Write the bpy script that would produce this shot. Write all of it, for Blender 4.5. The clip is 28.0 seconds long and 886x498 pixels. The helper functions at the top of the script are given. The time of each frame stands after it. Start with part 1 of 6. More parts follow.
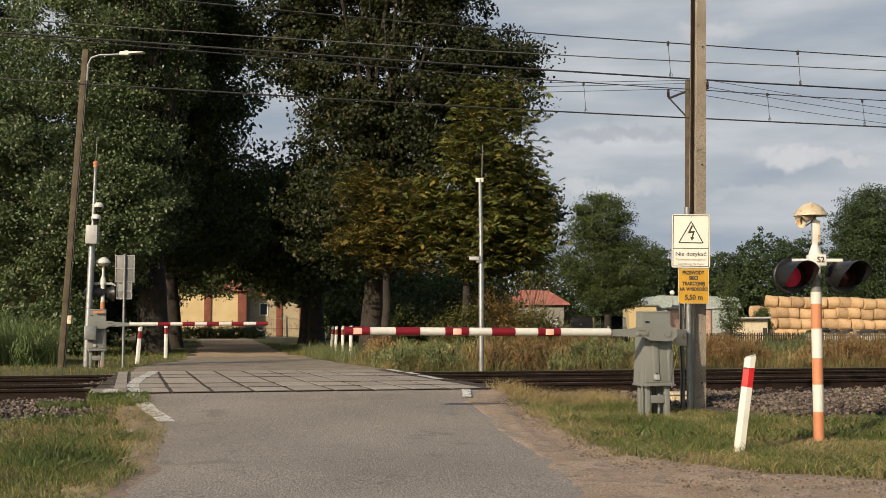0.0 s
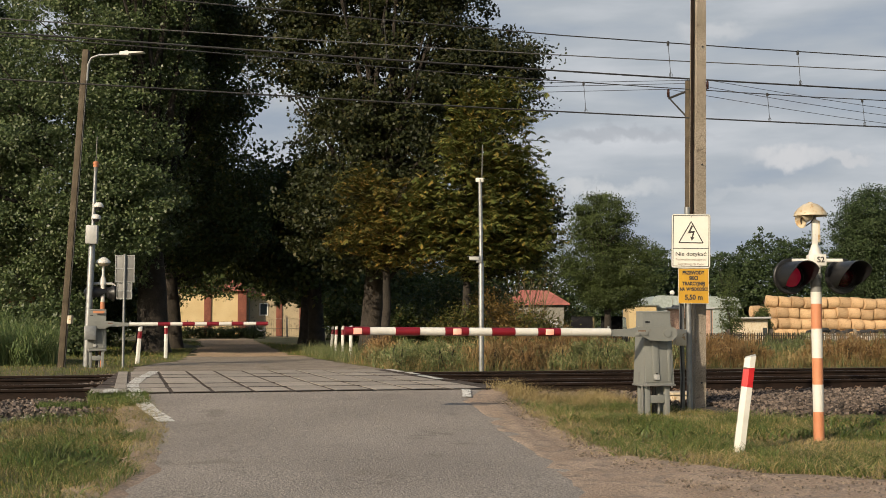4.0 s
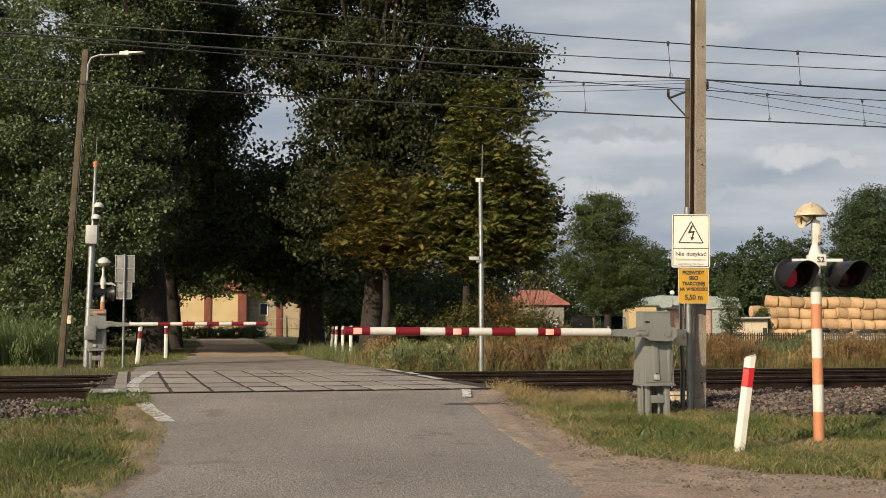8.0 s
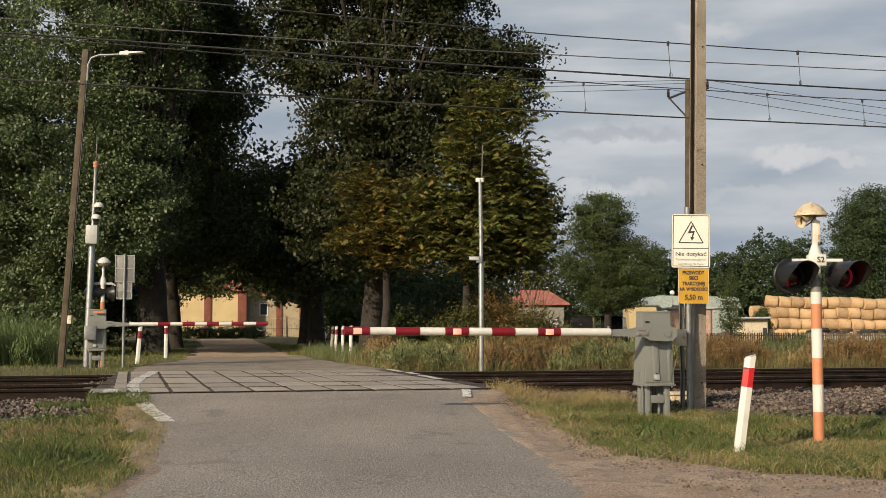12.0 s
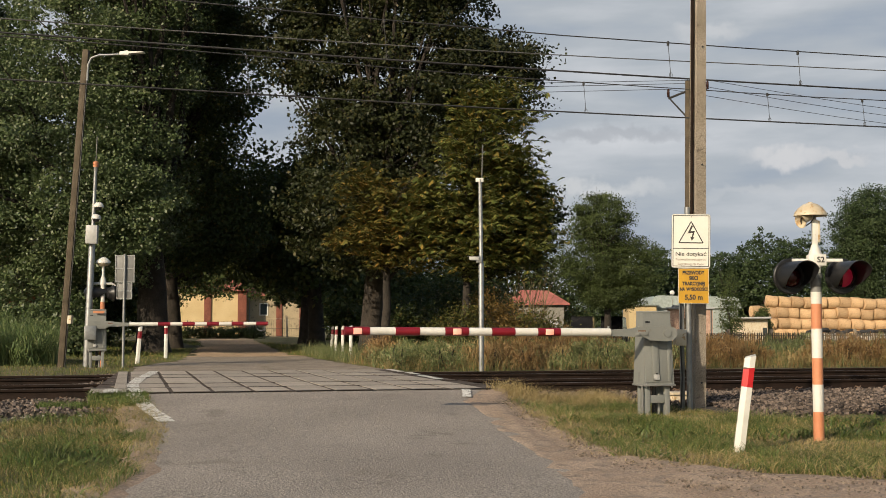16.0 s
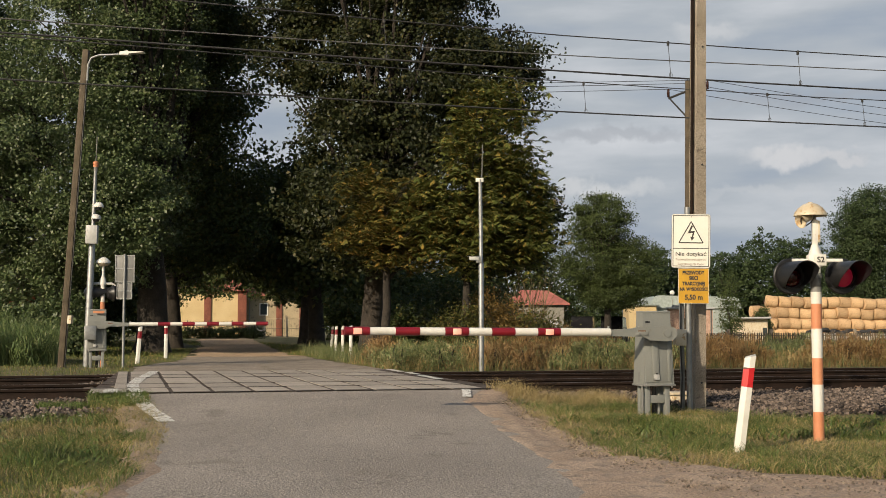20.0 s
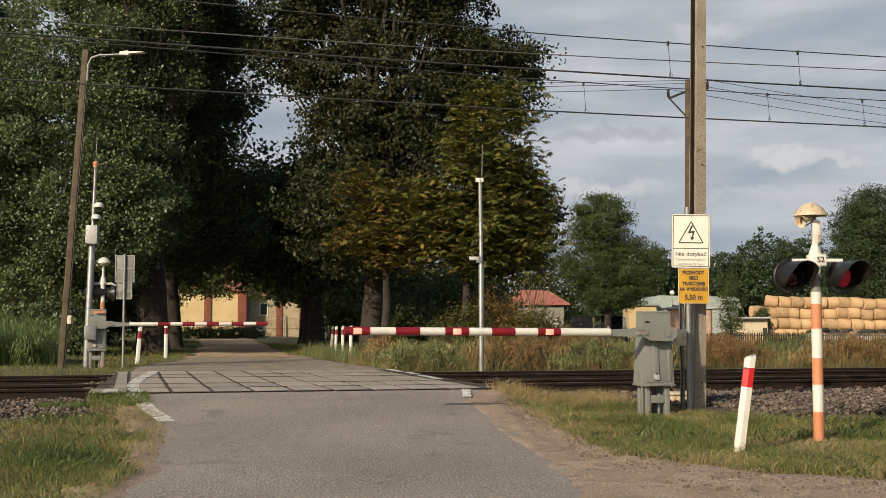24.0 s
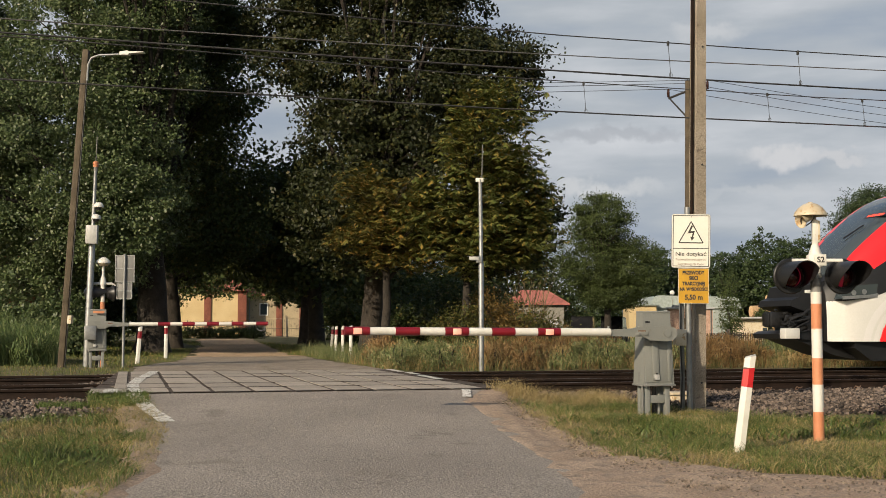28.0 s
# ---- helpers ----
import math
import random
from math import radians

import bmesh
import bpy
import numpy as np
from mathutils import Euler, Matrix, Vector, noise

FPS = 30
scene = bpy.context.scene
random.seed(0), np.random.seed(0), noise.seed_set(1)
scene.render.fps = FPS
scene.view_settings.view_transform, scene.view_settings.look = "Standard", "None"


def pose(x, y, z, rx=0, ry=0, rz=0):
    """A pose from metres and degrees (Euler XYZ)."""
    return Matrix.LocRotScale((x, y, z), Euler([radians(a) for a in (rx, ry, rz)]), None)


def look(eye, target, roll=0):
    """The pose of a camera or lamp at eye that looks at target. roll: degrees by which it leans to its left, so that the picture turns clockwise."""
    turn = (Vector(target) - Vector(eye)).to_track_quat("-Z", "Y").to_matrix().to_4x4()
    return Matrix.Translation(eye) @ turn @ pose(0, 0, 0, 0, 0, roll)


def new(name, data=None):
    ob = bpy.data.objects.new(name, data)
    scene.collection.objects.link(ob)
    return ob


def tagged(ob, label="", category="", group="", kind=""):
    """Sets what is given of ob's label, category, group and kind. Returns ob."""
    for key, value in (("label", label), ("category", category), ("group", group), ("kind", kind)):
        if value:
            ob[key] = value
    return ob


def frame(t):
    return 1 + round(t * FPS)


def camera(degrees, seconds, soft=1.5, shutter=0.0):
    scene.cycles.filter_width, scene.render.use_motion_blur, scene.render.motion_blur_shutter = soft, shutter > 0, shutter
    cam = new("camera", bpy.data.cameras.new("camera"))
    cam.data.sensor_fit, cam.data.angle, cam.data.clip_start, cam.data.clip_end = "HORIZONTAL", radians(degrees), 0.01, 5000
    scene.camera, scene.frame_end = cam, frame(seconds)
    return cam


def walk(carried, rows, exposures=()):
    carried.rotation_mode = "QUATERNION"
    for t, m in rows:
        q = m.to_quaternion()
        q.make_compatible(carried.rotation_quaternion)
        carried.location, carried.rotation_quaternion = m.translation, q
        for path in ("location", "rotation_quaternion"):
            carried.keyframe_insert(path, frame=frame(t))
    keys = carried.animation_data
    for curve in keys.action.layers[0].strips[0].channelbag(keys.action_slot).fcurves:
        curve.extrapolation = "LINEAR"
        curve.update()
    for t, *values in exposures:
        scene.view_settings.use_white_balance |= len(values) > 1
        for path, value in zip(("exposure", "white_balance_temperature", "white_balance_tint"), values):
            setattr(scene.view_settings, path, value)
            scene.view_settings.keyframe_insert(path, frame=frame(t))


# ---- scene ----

# Tracks run along s (to the right and away), p is the distance across them; z = 0 is the top of the rails.
TURN = radians(14.7)
CS, SN = math.cos(TURN), math.sin(TURN)


def T(s, p, z=0.0):
    return Vector((s * CS - p * SN, s * SN + p * CS, z))


def track_pose(s, p, z=0.0, turn=0.0, rx=0, ry=0):
    v = T(s, p, z)
    return pose(v.x, v.y, v.z, rx, ry, 14.7 + turn)


# ---- camera ----
cam = camera(40.94, 28.0, soft=0.8)
EYE = look((0, 0, 0.92), (0, 100, 0.92 + 100 * 141 / 2100))
walk(cam, [(0, EYE), (28, EYE)])
scene.view_settings.exposure = 0.24

# ---- light ----
SUN_AZ, SUN_EL = radians(216), radians(25)   # clockwise from +y
to_sun = Vector((math.sin(SUN_AZ) * math.cos(SUN_EL), math.cos(SUN_AZ) * math.cos(SUN_EL), math.sin(SUN_EL)))
sun = new("sun", bpy.data.lights.new("sun", "SUN"))
sun.data.energy, sun.data.angle, sun.data.color = 5.0, radians(0.6), (1.0, 0.85, 0.64)
sun.matrix_world = look(to_sun * 50, (0, 0, 0))
world = bpy.data.worlds.new("world")
scene.world = world
world.use_nodes = True
wt = world.node_tree
sky = wt.nodes.new("ShaderNodeTexSky")
sky.sky_type, sky.sun_disc = "NISHITA", False
sky.sun_elevation, sky.sun_rotation = SUN_EL, SUN_AZ
sky.air_density, sky.dust_density = 1.2, 2.0
wt.nodes["Background"].inputs["Strength"].default_value = 0.115
wt.links.new(sky.outputs[0], wt.nodes["Background"].inputs["Color"])


# ---- materials ----
def nodes_of(name):
    m = bpy.data.materials.new(name)
    m.use_nodes = True
    return m, m.node_tree, m.node_tree.nodes["Principled BSDF"]


def surface(name, c1, c2, scale=4.0, rough=0.7, bump=0.3, fine=60.0, metal=0.0, c3=None, spots=0.62, vary=0.0, dist=0.01, spec=0.4, grainy=0.8, lo=0.72, hi=1.18):
    """Two tones mixed by a broad noise, a third in spots, fine grain in colour and relief; vary: from piece to piece."""
    m, t, b = nodes_of(name)
    n, l = t.nodes, t.links
    co = n.new("ShaderNodeTexCoord")
    geo = n.new("ShaderNodeNewGeometry")
    broad = n.new("ShaderNodeTexNoise")
    broad.inputs["Scale"].default_value, broad.inputs["Detail"].default_value = scale, 6
    grain = n.new("ShaderNodeTexNoise")
    grain.inputs["Scale"].default_value, grain.inputs["Detail"].default_value = fine, 4
    for q in (broad, grain):
        l.new(geo.outputs["Position"] if metal < 0 else co.outputs["Object"], q.inputs["Vector"])
    ramp = n.new("ShaderNodeValToRGB")
    ramp.color_ramp.elements[0].position, ramp.color_ramp.elements[1].position = 0.35, 0.65
    ramp.color_ramp.elements[0].color, ramp.color_ramp.elements[1].color = (*c1, 1), (*c2, 1)
    l.new(broad.outputs[0], ramp.inputs[0])
    out = ramp.outputs[0]
    if c3:
        sp = n.new("ShaderNodeTexNoise")
        sp.inputs["Scale"].default_value, sp.inputs["Detail"].default_value = scale * 3.1, 8
        l.new(co.outputs["Object"], sp.inputs["Vector"])
        r3 = n.new("ShaderNodeValToRGB")
        r3.color_ramp.elements[0].position, r3.color_ramp.elements[1].position = spots, spots + 0.06
        l.new(sp.outputs[0], r3.inputs[0])
        mx = n.new("ShaderNodeMix")
        mx.data_type = "RGBA"
        l.new(r3.outputs[0], mx.inputs[0])
        l.new(out, mx.inputs[6])
        mx.inputs[7].default_value = (*c3, 1)
        out = mx.outputs[2]
    g = n.new("ShaderNodeMix")
    g.data_type, g.blend_type = "RGBA", "MULTIPLY"
    gr = n.new("ShaderNodeMapRange")
    gr.inputs["From Min"].default_value, gr.inputs["From Max"].default_value = 0.3, 0.7
    gr.inputs["To Min"].default_value, gr.inputs["To Max"].default_value = lo, hi
    l.new(grain.outputs[0], gr.inputs[0])
    g.inputs[0].default_value = grainy
    l.new(out, g.inputs[6])
    l.new(gr.outputs[0], g.inputs[7])
    out = g.outputs[2]
    if vary:
        oi = n.new("ShaderNodeObjectInfo")
        add = n.new("ShaderNodeMath")
        add.operation = "ADD"
        l.new(oi.outputs["Random"], add.inputs[0])
        l.new(geo.outputs["Random Per Island"], add.inputs[1])
        fr = n.new("ShaderNodeMath")
        fr.operation = "FRACT"
        l.new(add.outputs[0], fr.inputs[0])
        vr = n.new("ShaderNodeMapRange")
        vr.inputs["To Min"].default_value, vr.inputs["To Max"].default_value = 1 - vary, 1 + vary
        l.new(fr.outputs[0], vr.inputs[0])
        mv = n.new("ShaderNodeMix")
        mv.data_type, mv.blend_type = "RGBA", "MULTIPLY"
        mv.inputs[0].default_value = 1
        l.new(out, mv.inputs[6])
        l.new(vr.outputs[0], mv.inputs[7])
        out = mv.outputs[2]
    l.new(out, b.inputs["Base Color"])
    b.inputs["Roughness"].default_value, b.inputs["Metallic"].default_value = rough, max(metal, 0)
    b.inputs["Specular IOR Level"].default_value = spec
    if bump:
        bp = n.new("ShaderNodeBump")
        bp.inputs["Strength"].default_value, bp.inputs["Distance"].default_value = bump, dist
        l.new(grain.outputs[0], bp.inputs["Height"])
        l.new(bp.outputs[0], b.inputs["Normal"])
    return m


def leafy(name, c1, c2, c3=None, part3=0.8, glow=0.35, rough=0.5, spec=0.25):
    """Leaves: colour from leaf to leaf, light passing through."""
    m, t, b = nodes_of(name)
    n, l = t.nodes, t.links
    geo = n.new("ShaderNodeNewGeometry")
    ramp = n.new("ShaderNodeValToRGB")
    e = ramp.color_ramp.elements
    e[0].color, e[1].color = (*c1, 1), (*c2, 1)
    e[1].position = 0.75
    if c3:
        x = e.new(0.97)
        x.color = (*c3, 1)
        e[1].position = part3
    l.new(geo.outputs["Random Per Island"], ramp.inputs[0])
    big = n.new("ShaderNodeTexNoise")
    big.inputs["Scale"].default_value = 0.7
    l.new(geo.outputs["Position"], big.inputs["Vector"])
    mr = n.new("ShaderNodeMapRange")
    mr.inputs["From Min"].default_value, mr.inputs["From Max"].default_value = 0.3, 0.7
    mr.inputs["To Min"].default_value, mr.inputs["To Max"].default_value = 0.75, 1.25
    l.new(big.outputs[0], mr.inputs[0])
    mx = n.new("ShaderNodeMix")
    mx.data_type, mx.blend_type = "RGBA", "MULTIPLY"
    mx.inputs[0].default_value = 1
    l.new(ramp.outputs[0], mx.inputs[6])
    l.new(mr.outputs[0], mx.inputs[7])
    l.new(mx.outputs[2], b.inputs["Base Color"])
    b.inputs["Roughness"].default_value = rough
    b.inputs["Specular IOR Level"].default_value = spec
    tr = n.new("ShaderNodeBsdfTranslucent")
    l.new(mx.outputs[2], tr.inputs["Color"])
    ms = n.new("ShaderNodeMixShader")
    ms.inputs[0].default_value = glow
    l.new(b.outputs[0], ms.inputs[1])
    l.new(tr.outputs[0], ms.inputs[2])
    l.new(ms.outputs[0], n["Material Output"].inputs["Surface"])
    return m


def glowing(name, c, strength, base=None):
    m, t, b = nodes_of(name)
    b.inputs["Base Color"].default_value = (*(base or c), 1)
    b.inputs["Emission Color"].default_value = (*c, 1)
    b.inputs["Emission Strength"].default_value = strength
    return m


def clear_glass(name, tint=(0.03, 0.04, 0.045), rough=0.06):
    m, t, b = nodes_of(name)
    b.inputs["Base Color"].default_value = (*tint, 1)
    b.inputs["Roughness"].default_value = rough
    b.inputs["Specular IOR Level"].default_value = 0.6
    return m


ASPHALT = surface("asphalt", (0.1905, 0.1650, 0.1392), (0.2318, 0.2020, 0.1709), 0.5, 0.85, 1.0, 48, c3=(0.1700, 0.1450, 0.1200), spots=0.62, dist=0.015, grainy=1.0, lo=0.42, hi=1.58)
DUSTY = surface("dusty_asphalt", (0.185, 0.150, 0.115), (0.245, 0.200, 0.155), 0.7, 0.9, 1.0, 40, c3=(0.15, 0.125, 0.085), spots=0.55, dist=0.015, grainy=1.0, lo=0.55, hi=1.4)
EARTH = surface("earth", (0.07, 0.06, 0.026), (0.13, 0.10, 0.05), 0.9, 0.95, 1.0, 40, c3=(0.075, 0.085, 0.02), spots=0.5, dist=0.02)
DIRT = surface("gravelly_dirt", (0.225, 0.162, 0.114), (0.29, 0.217, 0.158), 2.0, 0.95, 1.0, 38, c3=(0.19, 0.145, 0.11), spots=0.55, dist=0.015, grainy=1.0, lo=0.62, hi=1.35)
AVENUE = surface("sandy_avenue", (0.30, 0.205, 0.125), (0.42, 0.29, 0.185), 1.2, 0.95, 1.0, 30, c3=(0.17, 0.14, 0.07), spots=0.55, dist=0.02, grainy=1.0, lo=0.6, hi=1.35)
SLAB = surface("concrete_slab", (0.2438, 0.2107, 0.1720), (0.2980, 0.2580, 0.2119), 2.5, 0.85, 0.3, 70, c3=(0.1806, 0.1548, 0.1240), spots=0.6, vary=0.12, dist=0.006, lo=0.65, hi=1.3)
JOINT = surface("joint_dirt", (0.032, 0.022, 0.015), (0.06, 0.042, 0.03), 8, 0.95, 0.6, 80)
ROAD_PAINT = surface("road_paint", (0.50, 0.48, 0.43), (0.62, 0.60, 0.55), 6, 0.7, 0.4, 60, c3=(0.21, 0.19, 0.16), spots=0.52)
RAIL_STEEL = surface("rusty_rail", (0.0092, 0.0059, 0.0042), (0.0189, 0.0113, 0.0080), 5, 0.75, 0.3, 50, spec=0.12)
RUST = surface("rusty_clip", (0.10, 0.06, 0.04), (0.15, 0.095, 0.065), 8, 0.85, 0.3, 60)
RAIL_TOP = surface("polished_rail_head", (0.15, 0.135, 0.12), (0.21, 0.19, 0.17), 3, 0.6, 0.05, 30, metal=0.3, spec=0.2)
SLEEPER = surface("sleeper_concrete", (0.1120, 0.0910, 0.0770), (0.1400, 0.1190, 0.1050), 5, 0.9, 0.4, 50, vary=0.15)
BALLAST = surface("ballast_stone", (0.062, 0.047, 0.038), (0.125, 0.096, 0.077), 7, 0.9, 0.3, 40, vary=0.85)
BED = surface("dirty_track_bed", (0.0240, 0.0192, 0.0152), (0.0480, 0.0376, 0.0296), 5, 0.95, 0.8, 30)
GRAVEL = surface("brown_gravel", (0.09, 0.068, 0.05), (0.2, 0.16, 0.125), 9, 0.9, 0.2, 60, vary=0.5)
PALE_STONE = surface("pale_stone", (0.2550, 0.2250, 0.1950), (0.3375, 0.3075, 0.2775), 9, 0.9, 0.3, 40, vary=0.35)
CONCRETE = surface("old_concrete", (0.1948, 0.1624, 0.1227), (0.2453, 0.2093, 0.1660), 3, 0.9, 1.0, 60, c3=(0.1443, 0.1155, 0.0866), spots=0.6, dist=0.012, grainy=1.0, lo=0.6, hi=1.35)
POLE_WOOD = surface("weathered_pole", (0.0546, 0.0420, 0.0266), (0.0805, 0.0630, 0.0420), 4, 0.9, 0.5, 40)
GREY_PAINT = surface("grey_machine_paint", (0.140, 0.145, 0.134), (0.162, 0.165, 0.152), 2.5, 0.5, 0.06, 40, c3=(0.1408, 0.1338, 0.1182), spots=0.68, grainy=0.15)
DARK_GREY = surface("dark_grey_paint", (0.12, 0.12, 0.115), (0.15, 0.148, 0.14), 3, 0.55, 0.1, 40, grainy=0.15)
GALV = surface("galvanised_steel", (0.1785, 0.1827, 0.1827), (0.2380, 0.2422, 0.2380), 9, 0.5, 0.08, 60, metal=0.55, grainy=0.15)
WHITE_PAINT = surface("white_paint", (0.47, 0.455, 0.41), (0.53, 0.515, 0.475), 4, 0.5, 0.1, 50, c3=(0.3722, 0.3350, 0.2754), spots=0.68, grainy=0.15)
BOOM_RED = surface("dark_red_foil", (0.1235, 0.0039, 0.0091), (0.1560, 0.0065, 0.0130), 6, 0.4, 0.05, 60, grainy=0.15)
RED_PAINT = surface("red_reflective", (0.3360, 0.0096, 0.0128), (0.4160, 0.0160, 0.0192), 6, 0.4, 0.05, 60, grainy=0.15)
ORANGE_PAINT = surface("faded_orange_paint", (0.3872, 0.1452, 0.0660), (0.4400, 0.1848, 0.0924), 5, 0.6, 0.15, 50, c3=(0.4840, 0.2816, 0.1760), spots=0.64, grainy=0.15)
PINK_FOIL = surface("pink_reflector", (0.85, 0.36, 0.28), (0.9, 0.46, 0.36), 8, 0.3, 0.02, 90, grainy=0.15)
BLACK = surface("black_plastic", (0.0084, 0.0084, 0.0091), (0.0160, 0.0160, 0.0167), 14, 0.38, 0.1, 60, c3=(0.035, 0.035, 0.036), spots=0.66, grainy=0.3, spec=0.3)
VAN_BLACK = surface("black_van_paint", (0.005, 0.005, 0.006), (0.008, 0.008, 0.009), 2, 0.2, 0, 30, grainy=0.1, spec=0.12)
RUBBER = surface("tyre_rubber", (0.015, 0.015, 0.016), (0.03, 0.03, 0.03), 5, 0.8, 0.1, 40)
PALE_BOX = surface("pale_box", (0.2730, 0.2730, 0.2665), (0.3120, 0.3120, 0.2990), 3, 0.5, 0.02, 40, grainy=0.1)
CREAM = surface("cream_enamel", (0.38, 0.315, 0.215), (0.47, 0.41, 0.31), 5, 0.5, 0.1, 40, c3=(0.3060, 0.1989, 0.0918), spots=0.58, grainy=0.15)
SIGN_WHITE = surface("sign_white", (0.50, 0.485, 0.43), (0.535, 0.52, 0.47), 4, 0.45, 0.03, 50, grainy=0.15)
SIGN_YELLOW = surface("sign_yellow", (0.335, 0.178, 0.0060), (0.375, 0.208, 0.0085), 4, 0.45, 0.03, 50, grainy=0.15)
INK = surface("sign_ink", (0.015, 0.013, 0.012), (0.03, 0.026, 0.022), 9, 0.6, 0, 50)
FADED_INK = surface("faded_ink", (0.2, 0.17, 0.13), (0.26, 0.22, 0.17), 9, 0.6, 0, 50)
LENS_RED = surface("red_lens", (0.026, 0.002, 0.003), (0.042, 0.003, 0.005), 30, 0.25, 0.1, 120)
WIRE = surface("wire_metal", (0.0225, 0.0225, 0.0225), (0.0360, 0.0338, 0.0315), 3, 0.6, 0, 40)
WIRE_BRIGHT = surface("bright_wire", (0.0720, 0.0696, 0.0648), (0.0864, 0.0840, 0.0792), 3, 0.5, 0, 40)
CERAMIC = surface("brown_insulator", (0.0350, 0.0150, 0.0100), (0.0500, 0.0225, 0.0150), 6, 0.25, 0, 40)
BARK = surface("bark", (0.0168, 0.0138, 0.0108), (0.0346, 0.0276, 0.0214), 3, 0.95, 0.9, 14, dist=0.04)
DRY_TWIG = surface("dry_twig", (0.10, 0.075, 0.04), (0.17, 0.125, 0.07), 4, 0.9, 0.3, 40)
OLD_PLASTER = surface("weathered_cream_plaster", (0.2706, 0.2173, 0.1353), (0.3280, 0.2706, 0.1763), 0.5, 0.9, 0.2, 12, c3=(0.1968, 0.1599, 0.1066), spots=0.58)
OCHRE = surface("ochre_plaster", (0.3960, 0.2974, 0.1514), (0.4576, 0.3538, 0.1954), 0.5, 0.9, 0.2, 12, c3=(0.3485, 0.2556, 0.1394), spots=0.62)
PINK_BRICK = surface("pink_brick", (0.30, 0.19, 0.14), (0.40, 0.27, 0.21), 2.5, 0.9, 0.4, 12, c3=(0.22, 0.13, 0.1), spots=0.58)
BRICK_RED = surface("red_brick_face", (0.1200, 0.0390, 0.0240), (0.1620, 0.0540, 0.0330), 1.5, 0.9, 0.4, 9)
ROOF_RED = surface("red_roof", (0.2400, 0.0743, 0.0562), (0.3000, 0.1073, 0.0844), 0.8, 0.8, 0.3, 7)
GREY_WALL = surface("grey_plaster", (0.1673, 0.1561, 0.1338), (0.2007, 0.1896, 0.1617), 0.7, 0.9, 0.2, 9)
FILM_GREEN = surface("pale_green_sheeting", (0.2310, 0.2640, 0.2420), (0.2750, 0.3080, 0.2860), 0.4, 0.5, 0.2, 4)
STRAW = surface("straw_bale", (0.37, 0.235, 0.120), (0.45, 0.30, 0.165), 1.2, 0.9, 0.8, 14, c3=(0.2940, 0.1859, 0.0951), spots=0.6, vary=0.2, dist=0.03)
FENCE_WOOD = surface("grey_fence_wood", (0.0660, 0.0540, 0.0390), (0.1020, 0.0840, 0.0600), 3, 0.9, 0.4, 20, vary=0.3)
TRAIN_RED = surface("train_red", (0.70, 0.014, 0.018), (0.74, 0.018, 0.022), 1, 0.28, 0, 30, grainy=0.15)
TRAIN_WHITE = surface("train_white", (0.4272, 0.4201, 0.3988), (0.4558, 0.4486, 0.4272), 1, 0.3, 0, 30, grainy=0.15)
TRAIN_BLACK = surface("train_black", (0.0059, 0.0059, 0.0067), (0.0092, 0.0092, 0.0101), 2, 0.5, 0.1, 20, grainy=0.15)
SILVER = surface("silver_paint", (0.45, 0.44, 0.43), (0.5, 0.49, 0.48), 1, 0.4, 0, 30, grainy=0.1)
GLASS_DARK = clear_glass("dark_glass")
GLASS_SCREEN = clear_glass("windscreen", (0.045, 0.055, 0.06), 0.08)
LED_RED = glowing("red_display", (0.9, 0.06, 0.03), 1.2)
LENS_LIT = glowing("lit_red_lens", (1.0, 0.03, 0.09), 0.08, (0.03, 0.002, 0.003))
LEAF_LIME = leafy("lime_leaf", (0.036, 0.056, 0.019), (0.090, 0.120, 0.046), (0.175, 0.195, 0.100), 0.80, rough=0.42, spec=0.35)
LEAF_CHESTNUT = leafy("chestnut_leaf", (0.0534, 0.0718, 0.0166), (0.1380, 0.1454, 0.0386), (0.2300, 0.1610, 0.0386), 0.72)
LEAF_AMBER = leafy("amber_chestnut_leaf", (0.0564, 0.0635, 0.0154), (0.1333, 0.1179, 0.0298), (0.2460, 0.1435, 0.0339), 0.68)
# deeper green; on the second lime it carries the old lime's shade
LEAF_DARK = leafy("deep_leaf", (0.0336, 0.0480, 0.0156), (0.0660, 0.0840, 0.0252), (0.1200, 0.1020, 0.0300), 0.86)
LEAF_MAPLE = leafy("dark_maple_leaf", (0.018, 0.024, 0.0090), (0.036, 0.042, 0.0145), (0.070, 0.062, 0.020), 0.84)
LEAF_ASH = leafy("ash_leaf", (0.0396, 0.0552, 0.0150), (0.0744, 0.0960, 0.0294), (0.1008, 0.1213, 0.0455), 0.85)
LEAF_FAR = leafy("far_leaf", (0.0300, 0.0492, 0.0170), (0.0534, 0.0759, 0.0294))
LEAF_BUSH = leafy("bush_leaf", (0.0476, 0.0578, 0.0136), (0.0952, 0.0952, 0.0238), (0.1632, 0.1156, 0.0340), 0.75)
LEAF_RUST = leafy("rust_brown_leaf", (0.07, 0.05, 0.014), (0.13, 0.085, 0.025), (0.20, 0.12, 0.035), 0.7)
GRASS = leafy("verge_grass", (0.0574, 0.0825, 0.0161), (0.1148, 0.1242, 0.0302), (0.2984, 0.2087, 0.0850), 0.74, glow=0.2)
DRY = leafy("dry_grass", (0.1518, 0.1214, 0.0483), (0.2760, 0.2042, 0.0911), (0.3312, 0.1794, 0.0759), 0.7, glow=0.2)
STRAW_GRASS = leafy("straw_grass", (0.1904, 0.1428, 0.0572), (0.3237, 0.2476, 0.1143), (0.4000, 0.3237, 0.1713), 0.7, glow=0.2)
